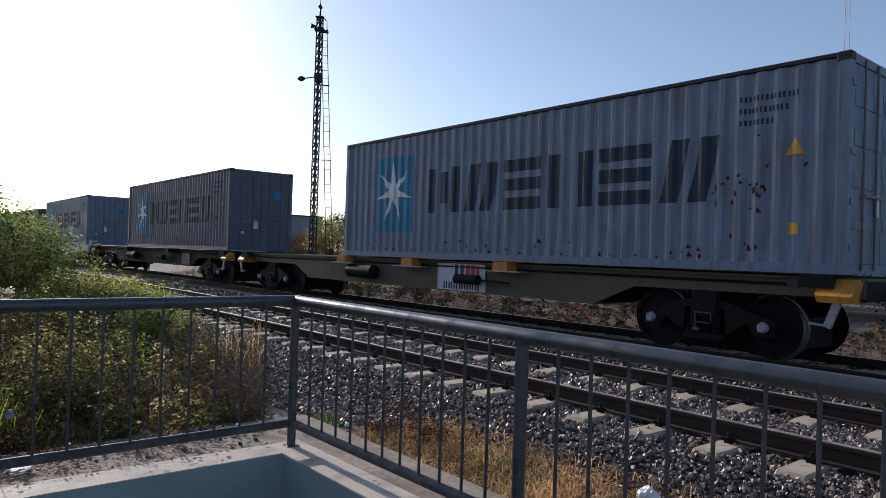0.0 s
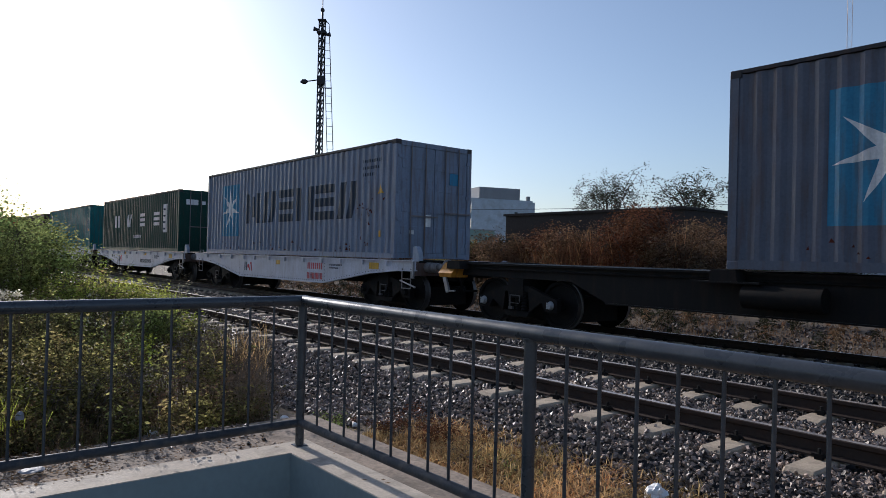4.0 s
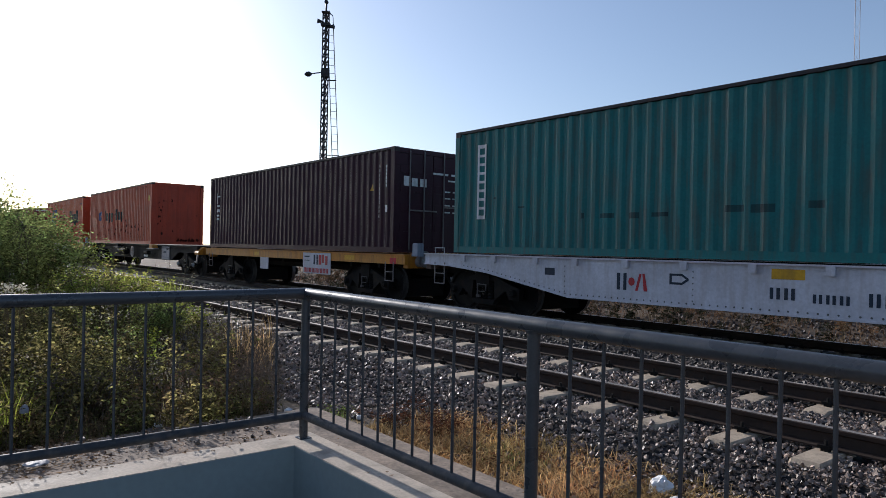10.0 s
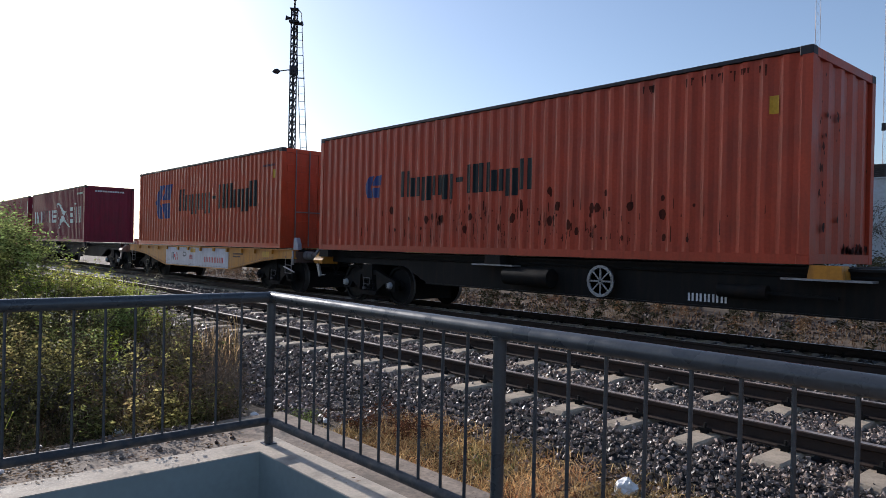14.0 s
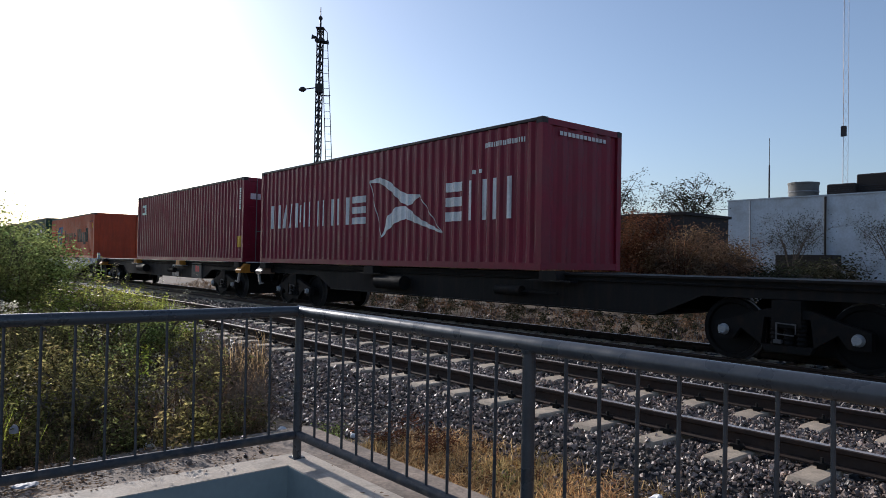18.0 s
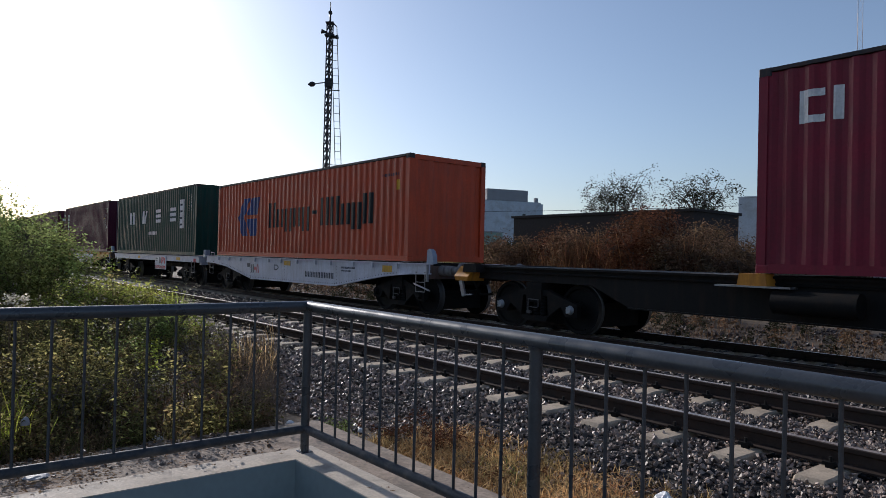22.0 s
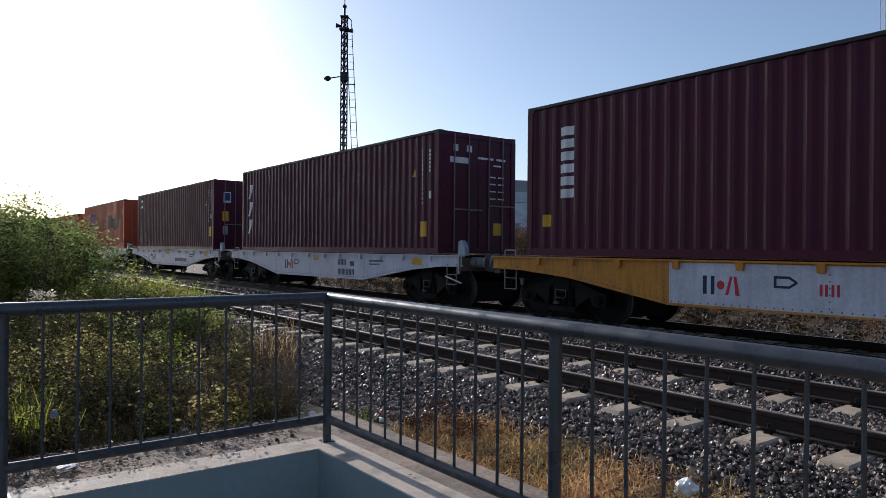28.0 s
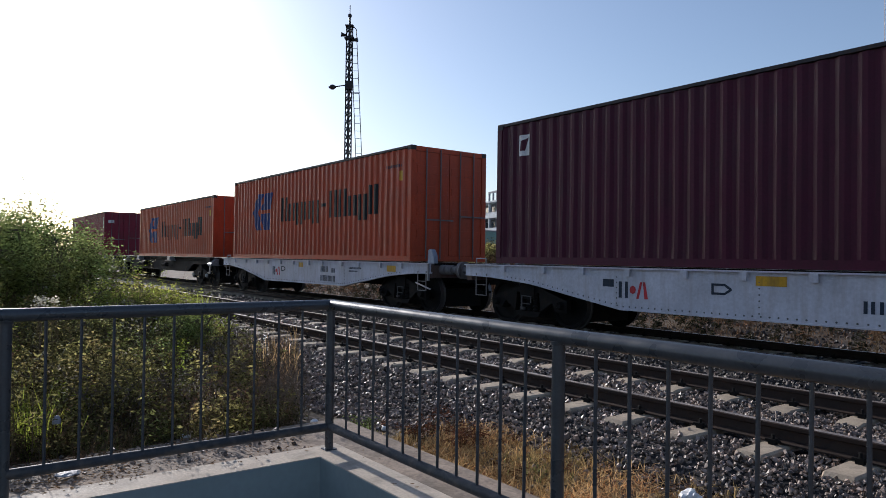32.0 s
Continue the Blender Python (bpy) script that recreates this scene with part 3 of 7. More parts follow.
def container(paint_mat, height, door, label, marks):
    """A forty-foot box; local x along the train, y from the near side, z from its floor. door: doors at the +x end."""
    box = tagged(new("shipping_container"), label, "container", "containers of the train")
    H, L, W = height, LEN, WID
    seed = next(boxes_built)
    for far in (False, True):
        g = Geo()
        xs = breaks(0.12, L - 0.12)
        for a, b in zip(xs, xs[1:]):
            ya, yb = corrugation(a + 1e-6), corrugation(b - 1e-6)
            if far:
                g.quad((b, W - yb, 0.12), (a, W - ya, 0.12), (a, W - ya, H - 0.07), (b, W - yb, H - 0.07))
            else:
                zs = [0.12 + (H - 0.19) * i / 7 for i in range(8)]
                fade = lambda x, i: side_dent(x, zs[i], seed) if 0 < i < 7 and 0.2 < x < L - 0.2 else 0.0
                for i in range(7):
                    g.quad((a, ya + fade(a, i), zs[i]), (b, yb + fade(b, i), zs[i]), (b, yb + fade(b, i + 1), zs[i + 1]), (a, ya + fade(a, i + 1), zs[i + 1]))
        part("side_panel", g, paint_mat, box)
        y = (W - 0.07, W - 0.006) if far else (0.006, 0.07)
        part("bottom_rail", Geo().box(0.16, L - 0.16, *y, 0.0, 0.13), paint_mat, box)
        part("top_rail", Geo().box(0.16, L - 0.16, *y, H - 0.06, H - 0.006), M_TOPRAIL, box, "dark top rail")
    for x in (0.0, L - 0.14):
        for y in (0.004, W - 0.144):
            part("corner_post", Geo().box(x + 0.004, x + 0.136, y, y + 0.14, 0.118, H - 0.118), paint_mat, box)
    for x in (0.0, L - 0.178):
        for y in (0.0, W - 0.162):
            for z in (0.0, H - 0.118):
                part("corner_casting", Geo().bevel_box(x, x + 0.178, y, y + 0.162, z, z + 0.118, 0.012), M_TOPRAIL if z else paint_mat, box)
    g = Geo()
    n = 44
    for i in range(n):
        a, b = 0.1 + (L - 0.2) * i / n, 0.1 + (L - 0.2) * (i + 1) / n
        za, zb = (H - 0.02, H - 0.035) if i % 2 else (H - 0.035, H - 0.02)
        g.quad((a, 0.06, za), (b, 0.06, zb), (b, W - 0.06, zb), (a, W - 0.06, za))
    part("roof", g, paint_mat, box)
    part("floor_frame", Geo().box(0.16, L - 0.16, 0.08, W - 0.08, 0.03, 0.14), M_STEEL, box)
    for right in (True, False):
        x, s = (L, 1) if right else (0, -1)
        part("end_header", Geo().box(*sorted((x - s * 0.006, x - s * 0.1)), 0.15, W - 0.15, H - 0.13, H - 0.012), paint_mat, box)
        part("end_sill", Geo().box(*sorted((x - s * 0.006, x - s * 0.1)), 0.15, W - 0.15, 0.01, 0.14), paint_mat, box)
        if right == door:
            for k in (0, 1):
                y0, y1 = (0.15, W / 2 - 0.01) if k == 0 else (W / 2 + 0.01, W - 0.15)
                leaf = part("door", Geo().box(*sorted((x - s * 0.025, x - s * 0.07)), y0, y1, 0.145, H - 0.135), paint_mat, box)
                for z in (0.24, 0.43, 0.62, 0.8):
                    part("door_rib", Geo().bevel_box(*sorted((x - s * 0.05, x - s * 0.012)), y0 + 0.05, y1 - 0.05, H * z - 0.1, H * z + 0.1, 0.008), paint_mat, leaf)
                for f in (0.3, 0.72):
                    y = y0 + (y1 - y0) * f
                    part("locking_bar", Geo().tube((x + s * 0.012, y, 0.06), (x + s * 0.012, y, H - 0.05), 0.017, 8), M_LOCKBAR, leaf, "pale locking bar", True)
                    part("door_handle", Geo().beam((x + s * 0.03, y, 1.05 + 0.12 * k), (x + s * 0.03, y + 0.4, 1.05 + 0.12 * k), 0.02, 0.035), M_LOCKBAR, leaf)
                for z in (0.35, 0.95, 1.6, H - 0.4):
                    yy = y0 - 0.03 if k == 0 else y1 + 0.03
                    part("hinge", Geo().box(*sorted((x - s * 0.02, x + s * 0.012)), yy - 0.06, yy + 0.06, z - 0.04, z + 0.04), paint_mat, leaf)
        else:
            g = Geo()
            k = int((W - 0.3) / 0.11)
            for i in range(k):
                a, b = 0.15 + (W - 0.3) * i / k, 0.15 + (W - 0.3) * (i + 1) / k
                d = (0.02, 0.02, 0.062, 0.062)
                xa, xb = x - s * (d[i % 4]), x - s * (d[(i + 1) % 4])
                q = [(xa, a, 0.14), (xb, b, 0.14), (xb, b, H - 0.13), (xa, a, H - 0.13)]
                g.quad(*(q if right else q[::-1]))
            part("end_panel", g, paint_mat, box)
    for name, shapes, mat, text in marks:
        if isinstance(shapes, list):
            for q in shapes:
                part(name, on_side([q]), mat, box, text)
        else:
            ob = part(name, shapes, mat, box, text)
            if name in ("code_marking", "door_marking", "end_marking", "script_marking", "web_marking", "door_plate", "door_logo"):
                tagged(ob, kind="stuff")
    return box


def end_marks(rows, z1, y0, proud=0.008):
    """Plain bars on the door end: rows of (dy, dz, width, height)."""
    g = Geo()
    x = LEN - 0.018 + proud
    for dy, dz, w, h in rows:
        g.box(x - 0.004, x, y0 + dy, y0 + dy + w, z1 - dz - h, z1 - dz)
    return g


def triangle(cx, cz, r):
    return [(cx - r, cz - r * 0.8), (cx + r, cz - r * 0.8), (cx, cz + r)]


DOOR_ROWS = [(0.0, 0.0, 0.5, 0.05), (0.6, 0.0, 0.3, 0.05), (0.5, 0.16, 0.25, 0.04), (0.4, 0.45, 0.18, 0.032), (0.66, 0.45, 0.2, 0.032), (0.4, 0.62, 0.18, 0.032),
             (0.66, 0.62, 0.2, 0.032), (0.4, 0.8, 0.18, 0.032), (0.66, 0.8, 0.2, 0.032), (0.4, 0.98, 0.18, 0.032), (0.66, 0.98, 0.2, 0.032)]


def grey_box(coat):
    r = random.Random(8)
    scuffs = []
    for _ in range(24):
        x, z, e = r.gauss(10.85, 0.35), r.gauss(1.15, 0.3), r.uniform(0.02, 0.13)
        if x < 11.7 and 0.25 < z < 2.3:
            scuffs.append([(x, z), (x + r.uniform(0.015, 0.07), z + e * 0.2), (x + r.uniform(0.01, 0.05), z + e), (x - 0.006, z + e * 0.6)])
    for _ in range(40):
        x, z = r.uniform(0.3, 11.9), 0.15 + 0.25 * r.random() ** 2
        scuffs.append([(x, z), (x + r.uniform(0.02, 0.1), z), (x + 0.03, z + r.uniform(0.02, 0.1))])
    return container(coat, 2.896, True, "blue-grey corrugated steel shipping container with dark navy lettering bars", [
        ("logo_square", on_side([rect(1.36, 2.9, 0.6, 2.4)], 0.003), M_SKYBLUE, "faded light blue logo square"),
        ("logo_star", on_side(star(2.12, 1.56, 0.74, 0.2), 0.006), M_WHITE, "white seven-pointed star"),
        ("lettering_bar", glyphs(3.42, 10.5, 1.02, 2.0, "tshuhs"), M_NAVY, "large dark navy lettering bars"),
        ("code_marking", on_side(bars(10.7, 11.55, 2.42, 2.5, 7) + bars(10.7, 11.4, 2.25, 2.33, 6) + bars(10.7, 11.2, 2.08, 2.16, 4)), M_NAVY, "rows of small navy code bars"),
        ("code_marking", on_side(scuffs), M_DRIP, "rust scuffs near the door end"),
        ("warning_triangle", on_side([triangle(11.5, 1.72, 0.14)]), M_YELLOW, "yellow warning triangle"),
        ("warning_plate", on_side([rect(11.43, 11.57, 0.52, 0.68)]), M_YELLOW, "small yellow plate"),
        ("door_marking", end_marks([(0.2, 0.0, 0.28, 0.3)], 2.2, 1.5), M_SKYBLUE, "small blue square on the door"),
        ("door_plate", end_marks([(0.0, 0.0, 0.16, 0.3), (-0.5, 0.4, 0.14, 0.1)], 1.1, 0.95), M_WHITE, "white data plate")])


def green_box(height):
    z = height - 1.15
    return container(M_GREEN, height, height < 2.7, "dark green corrugated steel shipping container with white lettering bars", [
        ("lettering_bar", [q for k in range(4) for q in glyphs(2.3 + 2.17 * k, 3.1 + 2.17 * k, z - 0.3, z + 0.3, "ushh"[k], 0.0)], M_WHITE, "four wide-spaced white letter bars"),
        ("script_panel", on_side([rect(10.08, 10.55, z - 0.62, z + 0.6)]), M_WHITE, "white upright panel with dark script bars"),
        ("script_marking", on_side([rect(10.16, 10.47, z - 0.5 + 0.28 * k, z - 0.42 + 0.28 * k) for k in range(4)], 0.006), M_NAVY, "dark script bars"),
        ("web_marking", on_side(bars(5.6, 6.9, z - 0.85, z - 0.7, 10, 0.4)), M_WHITE, "small white lettering bars"),
        ("code_marking", on_side(tall_bars(11.19, 11.24, 1.2, height - 0.4, 13) + tall_bars(11.51, 11.55, 1.8, height - 0.35, 7)), M_WHITE, "upright rows of white code bars"),
        *([("door_marking", end_marks(DOOR_ROWS, height - 0.5, 1.2), M_WHITE, "white data bars on the end")] if height < 2.7 else []),
        ("door_plate", end_marks([(0.0, 0.0, 0.5, 0.22), (0.66, 0.05, 0.15, 0.15)] if height < 2.7 else [(0.9, 0.5, 0.2, 0.16)], height - 0.4, 0.3), M_WHITE, "white plate")])


def teal_box():
    return container(M_TEAL, 2.591, False, "faded teal corrugated steel shipping container with rust-streaked corner", [
        ("lettering_bar", [rect(0.72, 0.98, 0.7, 2.25)], M_WHITE, "white upright lettering panel"),
        ("script_marking", on_side(tall_bars(0.77, 0.93, 0.75, 2.2, 8), 0.006), M_TEAL, "upright bars"),
        ("side_stain", [rect(x, x + w, z, z + h) for x, w, z, h in ((3.5, 0.06, 0.66, 0.1), (3.9, 0.3, 0.66, 0.08), (4.5, 0.2, 0.64, 0.1), (4.95, 0.3, 0.66, 0.07), (6.2, 0.3, 0.7, 0.1), (6.6, 0.34, 0.68, 0.12), (7.4, 0.2, 0.72, 0.1), (8.4, 0.5, 0.72, 0.07), (9.3, 0.3, 0.72, 0.07), (1.9, 0.2, 0.9, 0.03), (1.2, 0.09, 1.1, 0.04))], M_SMEAR, "faded dark smear"),
        ("warning_triangle", on_side([triangle(11.86, 1.12, 0.1)]), M_YELLOW, "orange warning triangle"),
        ("code_marking", on_side(tall_bars(11.52, 11.57, 1.0, 2.3, 11) + tall_bars(11.8, 11.84, 1.5, 2.0, 5)), M_WHITE, "upright rows of white bars")])


def maroon_box(kind, height=2.896):
    H = height
    marks = [("code_marking", on_side(tall_bars(11.48, 11.535, H - 1.75, H - 0.38, 12) + tall_bars(11.79, 11.85, H - 0.98, H - 0.42, 6) + [rect(11.78, 11.88, H - 1.6, H - 1.42)]), M_WHITE, "upright rows of small white code bars"),
             ("warning_triangle", on_side([triangle(11.17, H - 0.95, 0.11)]), M_YELLOW, "yellow warning triangle"),
             ("door_marking", end_marks(DOOR_ROWS, H - 0.55, 1.2), M_WHITE, "white data bars on the doors")]
    words = "maroon corrugated shipping container"
    if kind == "upright":
        words += " with upright white lettering bars"
        marks += [("lettering_bar", tall_bars(0.85, 1.2, H - 1.85, H - 0.45, 6), M_WHITE, "upright white letter bars"),
                  ("warning_plate", on_side([rect(0.42, 0.62, 0.55, 0.78)]), M_YELLOW, "yellow sticker")]
    elif kind == "slant":
        words += " with slanted white letter bars"
        marks += [("lettering_bar", [[(0.5, z), (0.72, z), (0.9, z + 0.5), (0.68, z + 0.5)] for z in (0.62, 1.25, 1.88)], M_WHITE, "slanted white letter bars"),
                  ("warning_plate", on_side([rect(11.4, 11.66, 0.4, 0.76)]), M_YELLOW, "yellow sticker"),
                  ("door_logo", end_marks([(0.0, 0.0, 0.6, 0.14), (0.1, -0.3, 0.14, 0.16), (0.5, -0.3, 0.16, 0.16)], H - 0.6, 0.35), M_WHITE, "white bars"),
                  ("door_plate", end_marks([(0.0, 0.0, 0.3, 0.3)], 0.75, 1.7), M_YELLOW, "yellow sticker on the door")]
    elif kind == "badge":
        words += " with a small white badge"
        marks += [("lettering_bar", [rect(0.62, 0.95, H - 0.72, H - 0.3)], M_WHITE, "small white badge"),
                  ("badge_mark", on_side([[(0.68, H - 0.62), (0.8, H - 0.62), (0.9, H - 0.36), (0.7, H - 0.42)]], 0.006), M_MAROON, "maroon shape in the badge"),
                  ("warning_plate", [rect(11.6, 11.88, 0.56, 0.96)], M_YELLOW, "yellow sticker"),
                  ("door_badge", end_marks([(0.0, 0.0, 0.3, 0.44)], H - 0.5, 0.42), M_WHITE, "white square badge on the door"),
                  ("badge_field", end_marks([(0.03, 0.04, 0.24, 0.32)], H - 0.5, 0.42, 0.011), M_BLUE, "dark blue field of the badge"),
                  ("door_sticker", end_marks([(0.0, 0.0, 0.26, 0.4)], H - 1.3, 0.38), M_YELLOW, "yellow sticker on the door"),
                  ("door_plate", end_marks([(0.0, 0.0, 0.2, 0.36), (1.5, -0.1, 0.16, 0.14)], H - 1.9, 0.4), M_PALEPLATE, "pale data plate")]
    else:
        words += " with a short white word bar"
        marks += [("lettering_bar", [rect(0.62, 0.72, 1.6, 2.0), rect(0.55, 0.85, 1.85, 1.9), rect(0.55, 0.85, 1.3, 1.4), rect(0.55, 0.85, 1.5, 1.55), rect(0.55, 0.8, 1.0, 1.08), rect(0.55, 0.8, 1.14, 1.2)], M_WHITE, "short upright white bars"),
                  ("door_logo", end_marks([(0.0, 0.0, 0.16, 0.24), (0.24, 0.04, 0.18, 0.2), (0.5, 0.04, 0.2, 0.2)], H - 0.7, 0.3), M_WHITE, "three short white bars")]
    return container(M_DARKMAROON if kind == "word" else M_MAROON, H, True, words, marks)


def end_blots():
    """Rust spots in an uneven row down the end wall and grime above its sill."""
    g, r, x = Geo(), random.Random(12), LEN - 0.012
    spots = [(0.42 + r.gauss(0, 0.07), 0.95 + 0.13 * k + r.gauss(0, 0.05), r.uniform(0.02, 0.06)) for k in range(9)]
    spots += [(0.95, 2.05, 0.05), (1.0, 0.62, 0.04), (0.5, 0.5, 0.06)] + [(r.uniform(0.3, 2.2), r.uniform(0.3, 2.6), r.uniform(0.008, 0.025)) for _ in range(26)]
    spots += [(r.uniform(1.1, 2.25), 0.16 + 0.1 * r.random() ** 2, r.uniform(0.03, 0.07)) for _ in range(26)]
    for y, z, e in spots:
        g.quad(*[(x, y + e * r.uniform(0.5, 1.0) * math.cos(k), max(0.145, z + 1.6 * e * r.uniform(0.5, 1.0) * math.sin(k))) for k in (0, 0.9, 1.7, 2.5, 3.3, 4.3, 5.3)])
    return g


def orange_box(height, door, small=False):
    H = height
    x0, x1, lz, lx0, lx1 = (3.4, 7.35, 1.52, 2.0, 2.7) if small else (4.35, 10.6, H - 1.25, 1.85, 3.6)
    h = 0.29 if small else 0.4
    n = 11
    w = (x1 - x0) / n
    letters = []
    for i in range(n):
        if i == 5:
            letters.append(rect(x0 + w * 5.15, x0 + w * 5.8, lz - 0.05, lz + 0.05))
            continue
        tall = i in (0, 6, 7, 10)
        low = i in (2, 4, 9)
        letters += bars(x0 + w * i, x0 + w * (i + 1), lz - h * (1.35 if low else 1.0), lz + h * (1.0 if tall else 0.45), 1, 0.4, 0.1)
    lw = lx1 - lx0
    at = lambda *q: [(lx0 + lw * x, lz + lw * 0.74 * (y - 0.5)) for x, y in q]
    logo = [at((0, 0.5), (0.3, 0.5), (0.56, 1.0), (0.26, 1.0)), at((0.2, 0.0), (0.5, 0.0), (0.3, 0.5), (0.0, 0.5)),
            at((0.42, 0.55), (0.95, 0.55), (1.0, 1.0), (0.66, 1.0)), at((0.56, 0.0), (0.86, 0.0), (0.92, 0.45), (0.42, 0.45))]
    scuffs = []
    if small:
        r = random.Random(4)
        for _ in range(230):
            x, z = r.gauss(6.4, 2.3), 0.2 + 0.7 * r.random() ** 1.3
            if not 0.3 < x < 11.9:
                continue
            d, e = r.uniform(0.006, 0.022), r.uniform(0.04, 0.3) * r.random()
            scuffs.append([(x, z), (x + d, z + e * 0.1), (x + d * 0.8, z + e), (x + d * 0.2, z + e * 0.9)])
        for _ in range(46):
            x, z = r.gauss(7.2, 1.9), r.gauss(0.72, 0.22)
            if 0.4 < x < 11.6 and 0.15 < z < 1.2:
                e = r.uniform(0.02, 0.075)
                scuffs.append([(x + e * r.uniform(0.6, 1.0) * math.cos(k), z + 1.7 * e * r.uniform(0.6, 1.0) * math.sin(k)) for k in (0, 0.8, 1.6, 2.4, 3.1, 4.0, 5.2)])
        for _ in range(26):
            x, e = r.uniform(9.6, 11.6), r.uniform(0.03, 0.16)
            scuffs.append([(x, 2.74), (x + 0.03, 2.74), (x + 0.022, 2.74 - e), (x + 0.006, 2.74 - e)][::-1])
    return container(M_WORNORANGE if small else M_ORANGE, H, door, "orange steel shipping container with dark lettering bars and blue logo", [
        ("lettering_bar", letters, M_INK, "row of dark lettering bars"),
        ("logo_bar", logo, M_BLUE, "deep blue slanted logo shape"),
        *([("code_marking", on_side(scuffs), M_DRIP, "dark rust drips and scuffs"), ("end_marking", end_blots(), M_DRIP, "rust blots and grime on the end wall")] if small else []),
        *([] if small else [("code_marking", on_side(bars(11.0, 11.7, H - 0.5, H - 0.43, 6)), M_NAVY, "row of small dark code bars")]),
        ("warning_plate", on_side([rect(11.62, 11.74, H - 0.85, H - 0.6)]), M_YELLOW, "small yellow plate")])


def red_box(flag):
    H = 2.896
    marks = [("code_marking", on_side(bars(10.55, 11.7, H - 0.42, H - 0.32, 11, 0.4) if flag else tall_bars(11.8, 11.9, H - 1.1, H - 0.35, 9)), M_WHITE, "row of small white code bars"),
             *[("end_marking", end_marks([(0.12 * k, 0.0, 0.09, 0.08) for k in range(12)], H - 0.22, 0.5), M_WHITE, "white bars across the end")][:1 if flag else 0]]
    if flag:
        z = 1.42
        curve = lambda pts: [[a, b, d, c] for (a, c), (b, d) in zip(pts, pts[1:])]
        up = [((6.31, 2.14), (6.31, 2.08)), ((6.72, 2.19), (6.76, 2.05)), ((7.15, 2.06), (7.25, 1.8)), ((7.55, 1.82), (7.65, 1.52)), ((7.9, 1.7), (7.95, 1.42)), ((8.16, 1.68), (8.14, 1.48)), ((8.38, 1.66), (8.36, 1.61))]
        lo = [((6.88, 0.74), (6.86, 0.68)), ((7.11, 1.2), (7.11, 0.86)), ((7.46, 1.42), (7.46, 1.04)), ((7.86, 1.42), (7.86, 1.12)), ((8.36, 1.12), (8.36, 0.98)), ((9.21, 0.8), (9.21, 0.75))]
        line = lambda a, b: [(a[0] - 0.012, a[1]), (a[0] + 0.012, a[1]), (b[0] + 0.012, b[1]), (b[0] - 0.012, b[1])]
        marks += [("lettering_bar", glyphs(0.64, 6.2, z - 0.36, z + 0.36, "ustuuuh", 0.22, 0.2), M_WHITE, "white lettering bars"),
                  ("flag_logo", on_side(curve(up) + curve(lo) + [line((6.31, 2.1), (6.88, 0.7)), line((8.37, 1.64), (9.2, 0.78))]), M_WHITE, "white swallow-tailed flag shape"),
                  ("lettering_bar", glyphs(9.25, 11.45, z - 0.42, z + 0.42, "huu", 0.26, 0.2) + [rect(10.2, 10.28, z + 0.55, z + 0.63), rect(10.42, 10.5, z + 0.55, z + 0.63)], M_WHITE, "white lettering bars")]
        return container(M_RED, H, False, "red corrugated shipping container with white lettering bars and flag", marks)
    marks += [("lettering_bar", [rect(0.55, 0.68, H - 0.85, H - 0.4), rect(0.68, 0.88, H - 0.5, H - 0.4), rect(0.68, 0.88, H - 0.85, H - 0.75), rect(1.0, 1.12, H - 0.85, H - 0.4)], M_WHITE, "short white lettering bars"),
              ("warning_plate", on_side([rect(11.64, 11.96, 0.5, 0.89)]), M_YELLOW, "yellow stickers"),
              ("door_logo", end_marks([(0.0, 0.0, 0.2, 0.2), (0.25, 0.0, 0.12, 0.2)], H - 0.55, 0.25), M_WHITE, "white bars on the door")]
    return container(M_RED, H, True, "dark red corrugated shipping container with a short white mark", marks)


# ---------------------------------------------------------------- wagons
WHEEL_R = 0.46


def wheelset_mesh():
    g = Geo()
    for s in (-1, 1):
        g.lathe((0, s * 0.7535, 0), s, [(-0.06, 0.1), (-0.06, 0.4), (-0.075, 0.4), (-0.075, WHEEL_R + 0.028), (-0.045, WHEEL_R + 0.02), (-0.04, WHEEL_R), (0.06, WHEEL_R - 0.008),
                                        (0.06, 0.39), (0.02, 0.37), (0.015, 0.14), (0.07, 0.12), (0.07, 0.075)], 24)
    g.tube((0, -1.03, 0), (0, 1.03, 0), 0.07, 12)
    me = g.mesh("wheelset", M_WHEEL, True)
    me.materials.append(M_TREAD)
    for side in (0, 1):
        for k in range(3 * 24, 6 * 24):
            me.polygons[side * (11 * 24 + 2) + k].material_index = 1
    return me


def cap_mesh(s, mat):
    g = Geo().lathe((0, s * 1.06, 0), s, [(0, 0.085), (0.05, 0.07), (0.065, 0.055), (0.065, 0.02)], 14)
    for i in range(3):
        a = 2 * math.pi * i / 3
        g.lathe((0.055 * math.cos(a), s * 1.125, 0.055 * math.sin(a)), s, [(0, 0.016), (0.015, 0.016)], 6)
    return g.mesh("bearing_cap", mat, True)


